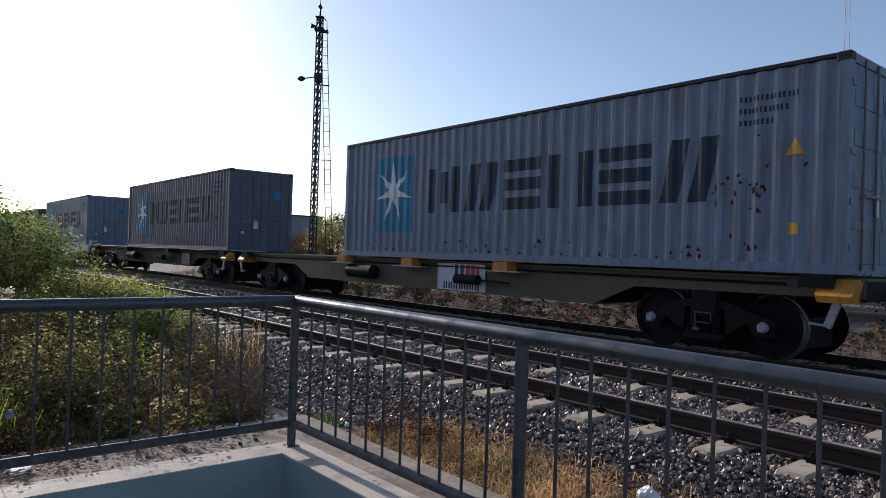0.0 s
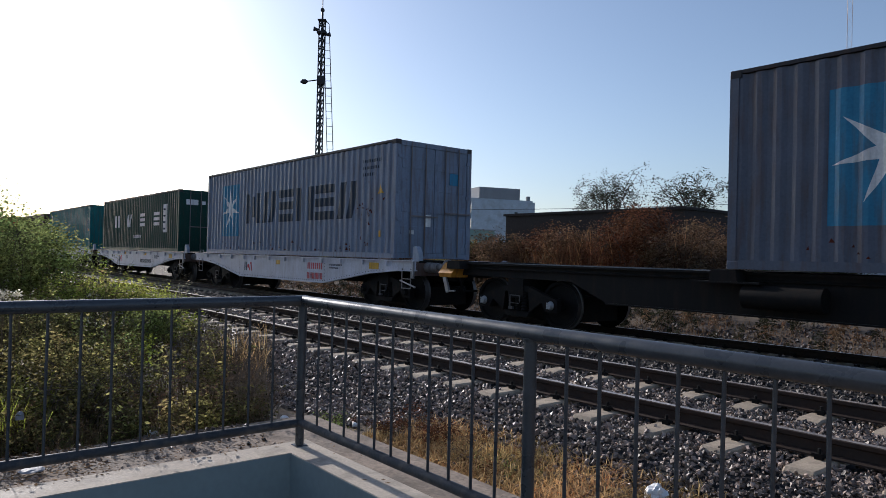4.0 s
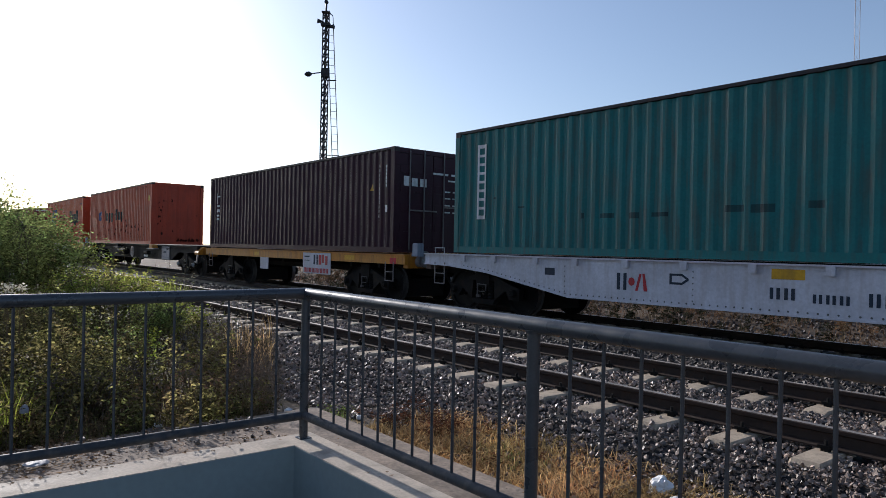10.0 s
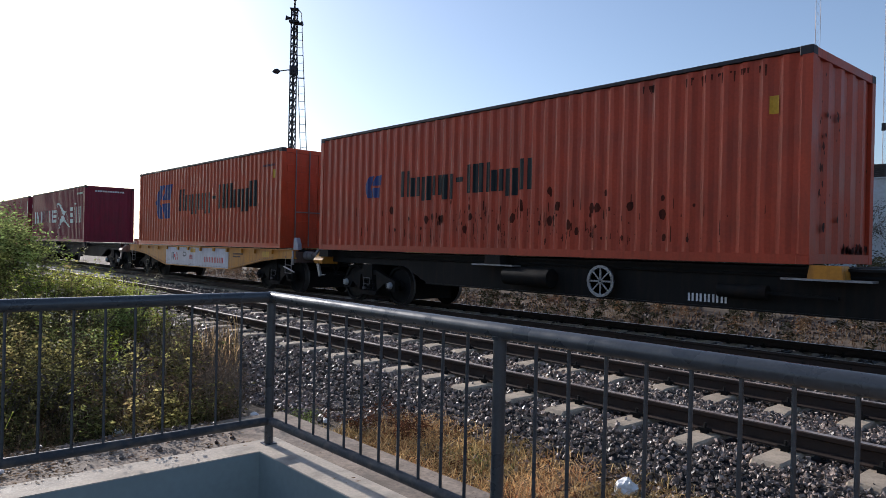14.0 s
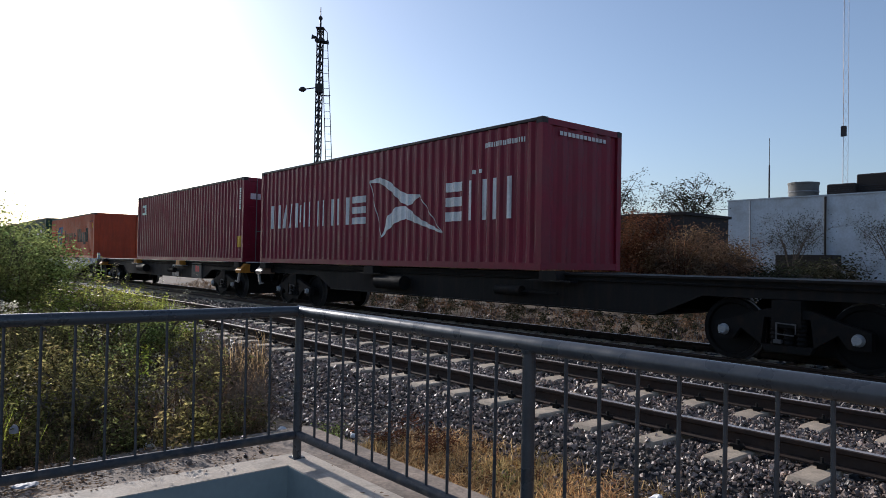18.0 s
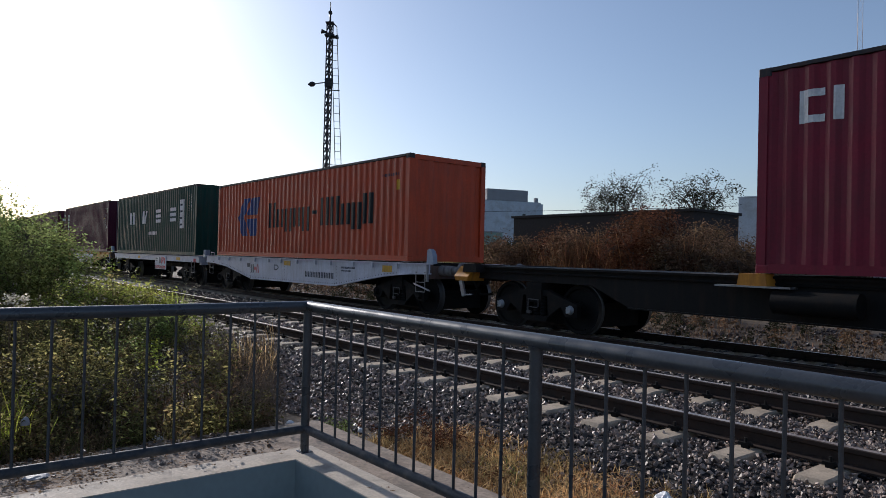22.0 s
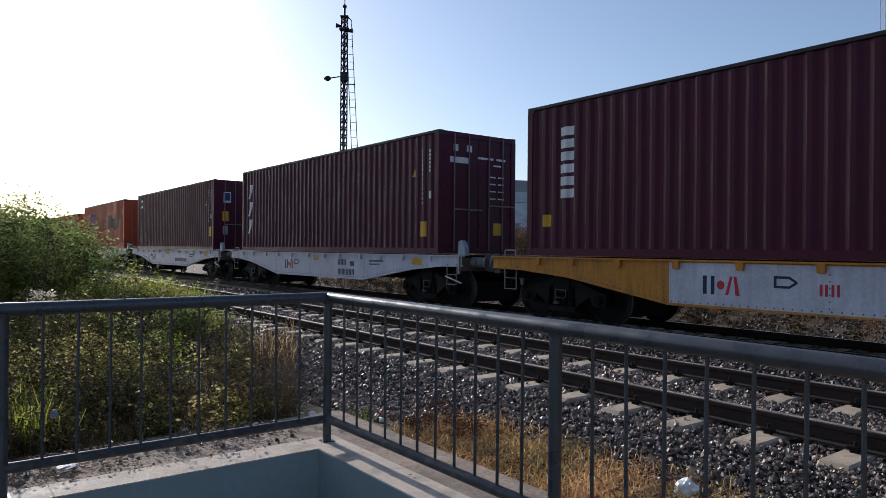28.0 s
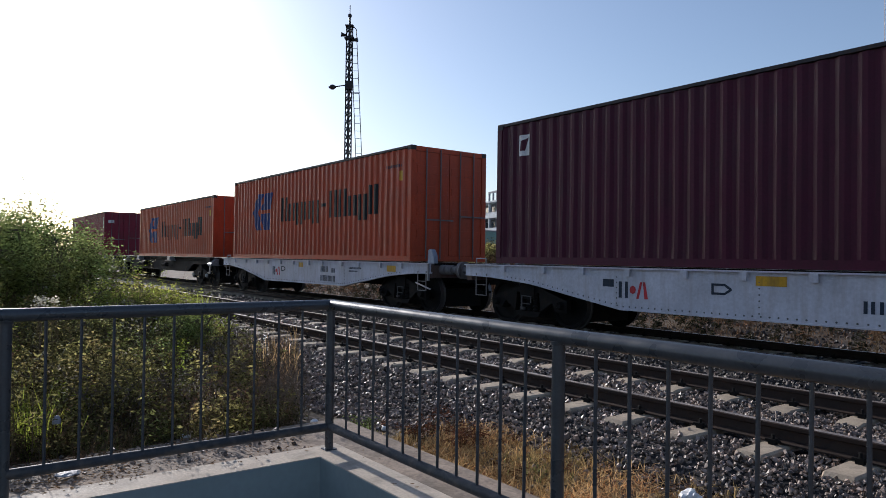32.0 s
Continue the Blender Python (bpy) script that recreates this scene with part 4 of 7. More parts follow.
def side_frame_mesh(s):
    y = sorted((s * 0.93, s * 1.05))
    g = Geo()
    # three convex pieces: two arms and the middle with its window closed by the springs
    for piece in ([(-1.06, 0.33), (-0.78, 0.33), (-0.66, 0.5), (-0.66, 0.68), (-0.72, 0.66), (-1.06, 0.56)], [(-0.66, 0.5), (-0.36, 0.3), (-0.3, 0.8), (-0.66, 0.68)],
                  [(-0.36, 0.3), (-0.3, 0.2), (0.3, 0.2), (0.36, 0.3)], [(-0.32, 0.68), (0.32, 0.68), (0.3, 0.8), (-0.3, 0.8)], [(0.36, 0.3), (0.66, 0.5), (0.66, 0.68), (0.3, 0.8)],
                  [(0.78, 0.33), (1.06, 0.33), (1.06, 0.56), (0.72, 0.66), (0.66, 0.68), (0.66, 0.5)]):
        g.prism(piece, *y)
    return g.mesh("side_frame", M_STEEL)


def spring_mesh(s):
    """One coil spring: a ridged upright body."""
    g = Geo()
    rings = [(0.3 + 0.031 * k, 0.075 if k % 2 else 0.052) for k in range(13)]
    for z, r in rings:
        for i in range(10):
            a = 2 * math.pi * i / 10
            g.v.append((r * math.cos(a), s * 0.99 + r * math.sin(a), z))
    for k in range(len(rings) - 1):
        for i in range(10):
            j = (i + 1) % 10
            g.f.append((k * 10 + i, k * 10 + j, k * 10 + 10 + j, k * 10 + 10 + i))
    return g.mesh("spring", M_STEEL)


WHEELSET, SPRING = wheelset_mesh(), {s: spring_mesh(s) for s in (-1, 1)}
CAP, DARK_CAP = {s: cap_mesh(s, M_CAP) for s in (-1, 1)}, {s: cap_mesh(s, M_WHEEL) for s in (-1, 1)}
FRAME = {s: side_frame_mesh(s) for s in (-1, 1)}
BOLSTER = Geo().box(-0.2, 0.2, -1.08, 1.08, 0.55, 0.93).mesh("bolster", M_STEEL)
# dark block added inside the bogie in place of its deep shade
FILLER = Geo().box(-1.2, 1.2, -0.6, 0.6, 0.15, 0.6).mesh("brake_rigging", M_STEEL)
BRAKE = Geo().beam((-0.5, -0.6, 0.4), (-0.5, 0.6, 0.4), 0.08, 0.1).beam((0.5, -0.6, 0.4), (0.5, 0.6, 0.4), 0.08, 0.1).tube((-0.5, 0, 0.42), (0.5, 0, 0.42), 0.03).mesh("brake_beam", M_STEEL)
BRACKET = Geo().beam((-0.13, -1.1, 0.61), (0.15, -1.1, 0.6), 0.018, 0.018).beam((-0.12, -1.1, 0.62), (-0.12, -1.1, 0.34), 0.02, 0.018).beam((-0.12, -1.1, 0.46), (0.12, -1.1, 0.45), 0.014, 0.014).beam((0.14, -1.1, 0.6), (0.14, -1.1, 0.47), 0.014, 0.014).box(-0.15, -0.05, -1.12, -1.06, 0.33, 0.38).mesh("brake_bracket", M_DULLPLATE)
SPIN = []  # wheelsets with the train position of their wagon


def bogie(parent, x, base, caps, words, wheelbase=1.82):
    ob = new("bogie")
    ob.parent = parent
    ob.location = (x, 0, TRAIN_Z)
    for s in (-1, 1):
        part_of("side_frame", FRAME[s], ob)
        for dx in (-0.18, 0.0, 0.18):
            part_of("spring", SPRING[s], ob, Matrix.Translation((dx, 0, 0)))
    part_of("bolster", BOLSTER, ob)
    part_of("brake_bracket", BRACKET, ob, None, "thin dull grey brake bracket")
    part_of("brake_beam", BRAKE, ob)
    part_of("brake_rigging", FILLER, ob)
    for dx in (-wheelbase / 2, wheelbase / 2):
        w = part_of("wheelset", WHEELSET, ob, Matrix.Translation((dx, 0, WHEEL_R)))
        for s in (-1, 1):
            part_of("bearing_cap", caps[s], ob, Matrix.Translation((dx, 0, WHEEL_R)), words)
        SPIN.append((w, dx, base + x))
    return ob


def coupler(parent, x, s):
    g = Geo().box(*sorted((x, x + s * 0.5)), -0.11, 0.11, 0.74, 0.98)
    g.prism([(x + s * 0.42, 0.72), (x + s * 0.62, 0.72), (x + s * 0.68, 0.8), (x + s * 0.68, 1.0), (x + s * 0.42, 1.0)][::s], -0.2, 0.16)
    g.prism([(x + s * 0.55, 0.7), (x + s * 0.74, 0.74), (x + s * 0.74, 1.0), (x + s * 0.55, 1.02)][::s], 0.1, 0.22)
    part("coupler", g, M_STEEL, parent)
    part("brake_hose", Geo().tube((x + s * 0.1, -0.35, 0.75), (x + s * 0.35, -0.33, 0.4), 0.025).tube((x + s * 0.35, -0.33, 0.4), (x + s * 0.62, -0.2, 0.42), 0.025), M_STEEL, parent, "black rubber brake hose")


def grab_step(parent, x, y):
    g = Geo()
    for a in (-0.17, 0.17):
        g.beam((x + a, y, 0.88), (x + a, y, 0.42), 0.018, 0.018)
    g.beam((x - 0.17, y, 0.42), (x + 0.17, y, 0.42), 0.03, 0.018)
    g.beam((x - 0.17, y, 0.64), (x + 0.17, y, 0.64), 0.018, 0.018)
    part("step", g, M_BUFFER, parent)


NEAR, FAR = -1.25, 1.25     # local y of the wagon's sides; the wagon's origin is on the track's centre line


def flat_marks(mat, shapes, name, label, wagon, y=NEAR - 0.004):
    if name in ("logo_bar", "logo_shape", "reflector"):
        for q in shapes:
            part(name, Geo().prism(q, y - 0.003, y + 0.002), mat, wagon, label)
        return
    g = Geo()
    for q in shapes:
        g.prism(q, y - 0.003, y + 0.002)
    tagged(part(name, g, mat, wagon, label), kind="stuff" if name == "number_marking" or len(shapes) > 6 else "")


def railway_logo(wagon, x, z, h):
    """Letter-sized plain shapes: two dark bars, a small wine-red disc, two red slanted bars."""
    w = h * 0.95
    flat_marks(M_NAVY, [rect(x, x + w * 0.24, z, z + h), rect(x + w * 0.5, x + w * 0.72, z, z + h)], "logo_bar", "dark blue logo bar", wagon)
    flat_marks(M_REDMARK, [[(x + w * (1.1 + 0.24 * math.cos(k * 0.7854)), z + h * (0.52 + 0.25 * math.sin(k * 0.7854))) for k in range(8)]], "logo_disc", "wine-red logo disc", wagon)
    flat_marks(M_REDMARK, [[(x + w * 1.38, z), (x + w * 1.56, z), (x + w * 1.82, z + h), (x + w * 1.66, z + h)],
                           [(x + w * 2.0, z), (x + w * 2.25, z), (x + w * 2.04, z + h), (x + w * 1.88, z + h)]], "logo_shape", "red slanted logo bar", wagon)


def deck_marks(wagon, x0, x1, colour, z0=0.62, h=0.16, n=8):
    flat_marks(colour, bars(x0, x1, z0, z0 + h, n, 0.34, 0.3), "number_marking", "number-sized paint bars", wagon)


def wagon_base(label):
    return tagged(new("flat_wagon"), label, "rail wagon", "wagons of the train")


def belly_wagon(base, sill_mat, panel, number_mat, style=0):
    """A flat wagon whose deep sills sag in the middle. Local x runs from the container's left end."""
    colour = "white" if sill_mat is M_WAGWHITE else "ochre-yellow"
    w = wagon_base(colour + " steel flat wagon with sagging side sills and black bogies")
    a, b = -0.95, LEN + 0.9
    low = [(a, 0.84), (-0.1, 0.82), (1.1, 0.72), (3.3, 0.36), (LEN - 3.3, 0.38), (LEN - 1.0, 0.72), (LEN + 0.1, 0.82), (b, 0.84)]
    for y0, y1 in ((NEAR, NEAR + 0.03), (FAR - 0.03, FAR)):
        g = Geo().prism(low + [(b, 1.05), (a, 1.05)], y0, y1)
        part("side_sill", g, sill_mat, w, "%s riveted side sill" % colour)
    g = Geo()
    for (xa, za), (xb, zb) in zip(low, low[1:]):
        g.beam((xa, NEAR + 0.02, za), (xb, NEAR + 0.02, zb), 0.1, 0.025)
    part("sill_flange", g, sill_mat, w)
    part("deck_edge", Geo().box(a, b, NEAR - 0.055, NEAR + 0.12, 1.05, 1.075), sill_mat, w)
    part("deck_edge", Geo().box(a, b, FAR - 0.12, FAR + 0.035, 1.05, 1.075), sill_mat, w)
    part("deck", Geo().box(a, b, NEAR + 0.12, FAR - 0.12, 1.02, 1.07), M_STEEL, w, "worn dark deck")
    part("centre_sill", Geo().box(a - 0.3, b + 0.3, -0.3, 0.3, 0.6, 1.02).box(3.0, LEN - 3.0, -0.3, 0.3, 0.42, 0.6), M_STEEL, w)
    if panel:
        flat_marks(M_WAGWHITE, [rect(3.3, 8.85, 0.385, 1.03)], "sill_panel", "white painted panel", w, NEAR - 0.001)
    rivets = Geo()
    for i in range(90):
        x = 0.4 + (LEN - 0.8) * i / 89
        zz = next(za + (zb - za) * (x - xa) / (xb - xa) for (xa, za), (xb, zb) in zip(low, low[1:]) if xa <= x <= xb)
        rivets.lathe((x, NEAR - 0.001, zz + 0.05), -1, [(0, 0.016), (0.008, 0.01)], 6)
    for x in (3.2, 5.75, 8.95):
        for k in range(6):
            rivets.lathe((x, NEAR - 0.001, 0.46 + 0.09 * k), -1, [(0, 0.014), (0.008, 0.009)], 6)
    tagged(part("rivet", rivets, M_RIVET, w, "rows of dark rivets"), kind="stuff")
    for i in range(12):
        x = 0.3 + (LEN - 0.6) * i / 11 + random.uniform(-0.12, 0.12)
        part("stake_pocket", Geo().prism([(x - 0.05, 0.93), (x + 0.05, 0.93), (x + 0.06, 1.05), (x - 0.06, 1.05)], NEAR - 0.06, NEAR), sill_mat, w)
    for x, s in ((a, -1), (b, 1)):
        part("end_sill", Geo().box(*sorted((x - s * 0.003, x - s * 0.16)), NEAR + 0.033, FAR - 0.033, 0.72, 1.045), M_ENDRUST, w, "rusty brown end sill")
        far_end = 0.25 if s > 0 else 0.0
        for k in (-1, 1):
            part("buffer", Geo().tube((x, k * 0.88, 0.92), (x + s * (0.2 + far_end), k * 0.88, 0.92), 0.12, 14, 0.11).tube((x + s * (0.2 + far_end), k * 0.88, 0.92), (x + s * (0.5 + far_end), k * 0.88, 0.92), 0.085, 12).tube((x + s * (0.5 + far_end), k * 0.88, 0.92), (x + s * (0.56 + far_end), k * 0.88, 0.92), 0.2, 20, 0.18), M_BUFFER, w, "pale round buffer", True)
        coupler(w, x + s * (0.12 + far_end), s)
        grab_step(w, x - s * (0.55 - far_end), NEAR - 0.02)
        bogie(w, x - s * (1.75 - far_end), base, DARK_CAP, "black bearing end cap")
    part("brake_box", Geo().prism([(b - 0.2, 1.07), (b + 0.05, 1.07), (b + 0.04, 1.24), (b - 0.03, 1.37), (b - 0.1, 1.41), (b - 0.18, 1.38)], -1.18, -1.06), M_BRAKEBOX, w, "pale blue-grey brake box")
    part("brake_lever", Geo().beam((b - 0.03, NEAR - 0.03, 1.05), (b - 0.03, NEAR - 0.03, 0.66), 0.05, 0.05).tube((b - 0.5, NEAR - 0.05, 0.6), (b + 0.1, NEAR - 0.05, 0.46), 0.02, 5), M_LOCK, w, "pale brake lever")
    part("grab_handle", Geo().tube((a + 0.3, -1.2, 1.07), (a + 0.3, -1.2, 1.2), 0.013, 5).tube((a + 0.3, -1.2, 1.2), (a + 0.62, -1.2, 1.2), 0.013, 5).tube((a + 0.62, -1.2, 1.2), (a + 0.62, -1.2, 1.07), 0.013, 5), M_LOCK, w, "pale bent-rod grab handle")
    railway_logo(w, {3: 4.35, 4: 3.43, 5: 3.6}.get(style, 3.9 if panel or style % 2 else 3.25), 0.56, 0.28)
    x = {1: 4.6, 3: 5.35, 4: 4.74}.get(style, 5.0)
    if style != 5:
        flat_marks(M_NAVY, [rect(x, x + 0.04, 0.7, 0.87), rect(x + 0.04, x + 0.22, 0.7, 0.735), rect(x + 0.04, x + 0.22, 0.835, 0.87), [(x + 0.22, 0.7), (x + 0.33, 0.77), (x + 0.29, 0.785), (x + 0.22, 0.74)],
                            [(x + 0.29, 0.785), (x + 0.33, 0.77), (x + 0.33, 0.8), (x + 0.22, 0.87), (x + 0.22, 0.83)]], "symbol", "small dark pointed outline mark", w)
    if style == 1:
        deck_marks(w, 7.45, 7.95, number_mat, 0.74, 0.17, 3)
        deck_marks(w, 8.15, 8.4, number_mat, 0.73, 0.13, 2)
        deck_marks(w, 7.45, 8.4, number_mat, 0.47, 0.17, 6)
    elif style == 5:
        deck_marks(w, 7.95, 8.85, number_mat, 0.74, 0.18, 4)
        deck_marks(w, 7.95, 8.85, number_mat, 0.46, 0.18, 6)
    elif panel:
        deck_marks(w, 5.6, 5.9, number_mat, 0.62, 0.16, 2)
        deck_marks(w, 6.9, 8.5, number_mat, 0.55, 0.18, 6)
    elif style == 3:
        deck_marks(w, 6.9, 7.3, number_mat, 0.58, 0.16, 2)
        deck_marks(w, 7.48, 7.98, number_mat, 0.56, 0.12, 3)
        deck_marks(w, 8.15, 9.25, number_mat, 0.56, 0.17, 6)
    else:
        deck_marks(w, 7.1, 8.8, number_mat, 0.56, 0.16, 9)
    if not panel and style in (0, 3, 4):
        x = {3: 2.72, 4: 2.07}.get(style, 2.9)
        flat_marks(M_NAVY, [rect(x, x + 0.24, 0.74, 0.87)], "data_panel", "small dark data panel", w)
    if style == 4:
        flat_marks(M_YELLOW, [rect(4.4, 4.74, 0.9, 1.02)], "reflector", "yellow-orange patch", w)
        flat_marks(M_YELLOW, [rect(7.6, 8.05, 0.9, 1.0)], "reflector", "yellow-orange patch", w)
    elif style == 5:
        flat_marks(M_YELLOW, [rect(5.95, 6.22, 0.82, 0.95)], "reflector", "yellow-orange patch", w)
    elif style != 2:
        x = {1: 5.95, 3: 6.95}.get(style, 5.7)
        flat_marks(M_YELLOW, [rect(x, x + (0.3 if style == 1 else 0.45), 0.86, 1.0)], "reflector", "yellow-orange patch", w)
    flat_marks(M_YELLOW, [rect(11.19, 11.61, 0.83, 0.99)], "reflector", "yellow-orange patch", w)
    deck_marks(w, LEN - 3.0, LEN - 2.3, M_NAVY, 0.86, 0.05, 8)
    deck_marks(w, LEN - 3.0, LEN - 2.5, M_NAVY, 0.78, 0.04, 6)
    return w


def thin_wagon(base, sill_mat, plate_x):
    """A light flat wagon: shallow straight sills with one hanging plate."""
    colour = "white" if sill_mat is M_WAGWHITE else "ochre-yellow"
    w = wagon_base(colour + " shallow-sided flat wagon with a hanging white plate")
    a, b = -0.26, LEN + 0.55
    for y0, y1 in ((NEAR, NEAR + 0.1), (FAR - 0.1, FAR)):
        part("side_sill", Geo().box(a, b, y0, y1, 0.83, 1.04), sill_mat, w)
    part("deck_edge", Geo().box(a, b, NEAR - 0.03, FAR + 0.03, 1.04, 1.07), sill_mat, w)
    part("centre_sill", Geo().box(a - 0.4, b + 0.4, -0.35, 0.35, 0.55, 1.03), M_STEEL, w)
    for i in range(9):
        x = 0.7 + (LEN - 1.4) * i / 8
        part("cross_member", Geo().box(x - 0.05, x + 0.05, NEAR + 0.1, FAR - 0.1, 0.72, 1.03), M_STEEL, w)
    part("hanging_plate", Geo().box(plate_x, plate_x + 1.6, NEAR - 0.02, NEAR - 0.005, 0.44, 1.03), M_WAGWHITE, w, "white steel plate")
    if sill_mat is M_WAGYELLOW:
        part("hanging_plate", Geo().box(4.7, 5.3, NEAR - 0.02, NEAR - 0.005, 0.46, 0.83), M_WAGWHITE, w, "small white steel plate")
    y = NEAR - 0.024
    sub = lambda m, q, n, l: flat_marks(m, q, n, l, w, y)
    x = plate_x
    sub(M_NAVY, [rect(x + 0.65, x + 0.74, 0.7, 0.98), rect(x + 0.82, x + 0.9, 0.7, 0.98)], "logo_bar", "dark blue logo bar")
    sub(M_REDMARK, [rect(x + 0.95, x + 1.08, 0.7, 0.98), rect(x + 1.12, x + 1.25, 0.76, 0.98), rect(x + 1.32, x + 1.44, 0.7, 0.96)], "logo_shape", "red logo shape")
    sub(M_REDMARK, bars(x + 0.05, x + 1.5, 0.47, 0.6, 9, 0.36, 0.3), "number_marking", "red number-sized bars")
    sub(M_NAVY, [rect(x + 0.1, x + 0.4, 0.9, 0.94), rect(x + 0.1, x + 0.4, 0.8, 0.82)], "symbol", "small dark mark")
    for x, s in ((a, -1), (b, 1)):
        part("end_sill", Geo().box(*sorted((x - s * 0.003, x - s * 0.2)), NEAR + 0.103, FAR - 0.103, 0.74, 1.035), sill_mat, w)
        coupler(w, x + s * 0.25, s)
        part("draft_block", Geo().tube((x + s * 0.03, -0.85, 0.9), (x + s * 0.47, -0.85, 0.9), 0.13, 14), M_CAP, w, smooth=True)
        grab_step(w, x - s * 0.6, NEAR - 0.03)
        bogie(w, x - s * 2.0, base, DARK_CAP, "black bearing end cap")
    part("brake_wheel", Geo().bevel_box(b + 0.1, b + 0.32, -1.12, -0.92, 1.03, 1.34, 0.02).box(b - 0.05, b + 0.12, -1.06, -0.98, 1.03, 1.07), M_BRAKEBOX, w, "pale brake stand on the end sill")
    flat_marks(M_YELLOW, [rect(4.2, 4.55, 0.88, 1.0), rect(LEN - 2.2, LEN - 1.7, 0.88, 1.0)], "reflector", "yellow-orange patch", w)
    flat_marks(M_REDMARK, [rect(b - 0.62, b - 0.36, 0.835, 0.98)], "reflector", "red patch", w)
    return w


def long_wagon(base, left, box_mat, plate, body=None, plain=False):
    """A long dark spine wagon. left: the empty stretch lies at the container's left, else at its right."""
    body = body or M_WAGBLACK
    w = wagon_base("long %s spine wagon, partly empty, with corner boxes" % ("olive-brown" if body is M_WAGOLIVE else "black"))
    a, b = (-6.62, LEN + 0.15) if left else (-0.15, LEN + 6.62)
    low = [(a, 0.8), (a + 3.5, 0.78), (a + 4.3, 0.44), (b - 4.3, 0.44), (b - 3.5, 0.78), (b, 0.8)]
    for y0, y1 in ((-0.98, -0.92), (0.92, 0.98)):
        g = Geo().prism(low + [(b, 1.05), (a, 1.05)], y0, y1)
        part("spine_web", g, body, w)
    part("spine_top", Geo().box(a, b, -1.06, 1.06, 1.03, 1.065), body, w)
    part("spine_bottom", Geo().box(a + 4.3, b - 4.3, -1.02, 1.02, 0.42, 0.445), body, w)
    middle = [(a + b) / 2] if body is M_WAGOLIVE else []
    for x in [a + 0.5, a + 6.6, *middle, b - 6.4, b - 0.5]:
        part("outrigger", Geo().prism([(x - 0.16, 0.98), (x + 0.16, 0.98), (x + 0.16, 1.08), (x - 0.16, 1.08)], NEAR, FAR), M_WAGBLACK, w)
        part("container_pedestal", Geo().prism([(x - 0.22, 0.925), (x + 0.22, 0.925), (x + 0.19, 1.1), (x - 0.19, 1.1)], NEAR - 0.03, NEAR + 0.24), box_mat if abs(x - (a + b) / 2) < 7 and not plain and (left or x > LEN) else M_WAGBLACK, w, "raised pedestal")
        if a + 1 < x < b - 1:
            part("walkway", Geo().box(x - 0.55, x + 0.55, NEAR - 0.05, NEAR + 0.18, 0.9, 0.925), M_WAGBLACK if plain else M_LOCK, w, "steel ledge")
    for x, s in ((a, -1), (b, 1)):
        e = x - s * 0.02
        q = [(e, 1.05), (e - s * 0.5, 1.05), (e - s * 0.44, 0.74), (e - s * 0.06, 0.74)]
        (x0, x1), (x2, x3) = sorted((q[0][0], q[1][0])), sorted((q[2][0], q[3][0]))
        g = Geo()
        g.v = [(x0, NEAR + 0.14, 1.05), (x1, NEAR + 0.14, 1.05), (x1, NEAR + 0.42, 1.05), (x0, NEAR + 0.42, 1.05),
               (x2 - 0.03, NEAR - 0.07, 0.83), (x3 + 0.03, NEAR - 0.07, 0.83), (x2, NEAR - 0.05, 0.74), (x3, NEAR - 0.05, 0.74), (x3, NEAR + 0.42, 0.74), (x2, NEAR + 0.42, 0.74)]
        g.f = [(0, 1, 2, 3), (4, 5, 1, 0), (6, 7, 5, 4), (1, 5, 7, 8, 2), (0, 3, 9, 6, 4), (9, 8, 7, 6), (2, 8, 9, 3)]
        part("corner_box", g, box_mat, w, "sloped corner box")
        part("corner_strut", Geo().beam((e - s * 0.2, NEAR - 0.02, 0.74), (e - s * 0.32, NEAR - 0.02, 0.42), 0.05, 0.1).beam((e - s * 0.32, NEAR - 0.02, 0.44), (e - s * 0.55, NEAR - 0.02, 0.46), 0.04, 0.03), M_LOCK, w, "pale strut")
        part("end_sill", Geo().box(*sorted((x, x - s * 0.25)), NEAR + 0.3, FAR - 0.3, 0.76, 1.03), M_WAGBLACK, w)
        if s > 0 and not left:
            part("brake_stand", Geo().box(x + 0.03, x + 0.17, -0.85, -0.68, 1.03, 1.32), M_LAMPBOX, w, "faded brown box on the end sill")
        coupler(w, x + s * 0.05, s)
        bogie(w, x - s * 2.18, base, CAP, "pale bearing end cap")
    # equipment between the bogies
    m = (a + b) / 2
    part("air_reservoir", Geo().tube((m - 2.6, -1.16, 0.72), (m - 1.5, -1.16, 0.72), 0.17, 14), M_STEEL, w, smooth=True)
    part("brake_cylinder", Geo().tube((m + 1.6, -1.13, 0.7), (m + 2.3, -1.13, 0.7), 0.1, 12).beam((m + 2.3, -1.13, 0.7), (m + 3.2, -1.13, 0.68), 0.04, 0.04), M_STEEL, w, smooth=True)
    if not left and box_mat is M_WAGYELLOW:
        m = 8.56
        part("brake_wheel", Geo().lathe((m + 0.3, -1.12, 0.72), -1, [(0, 0.27), (0.03, 0.27), (0.03, 0.22), (0, 0.22)], 18).beam((m + 0.06, -1.13, 0.72), (m + 0.54, -1.13, 0.72), 0.03, 0.03).beam((m + 0.3, -1.13, 0.48), (m + 0.3, -1.13, 0.96), 0.03, 0.03).beam((m + 0.13, -1.13, 0.55), (m + 0.47, -1.13, 0.89), 0.025, 0.025).beam((m + 0.13, -1.13, 0.89), (m + 0.47, -1.13, 0.55), 0.025, 0.025), M_LOCK, w, "pale spoked hand brake wheel")
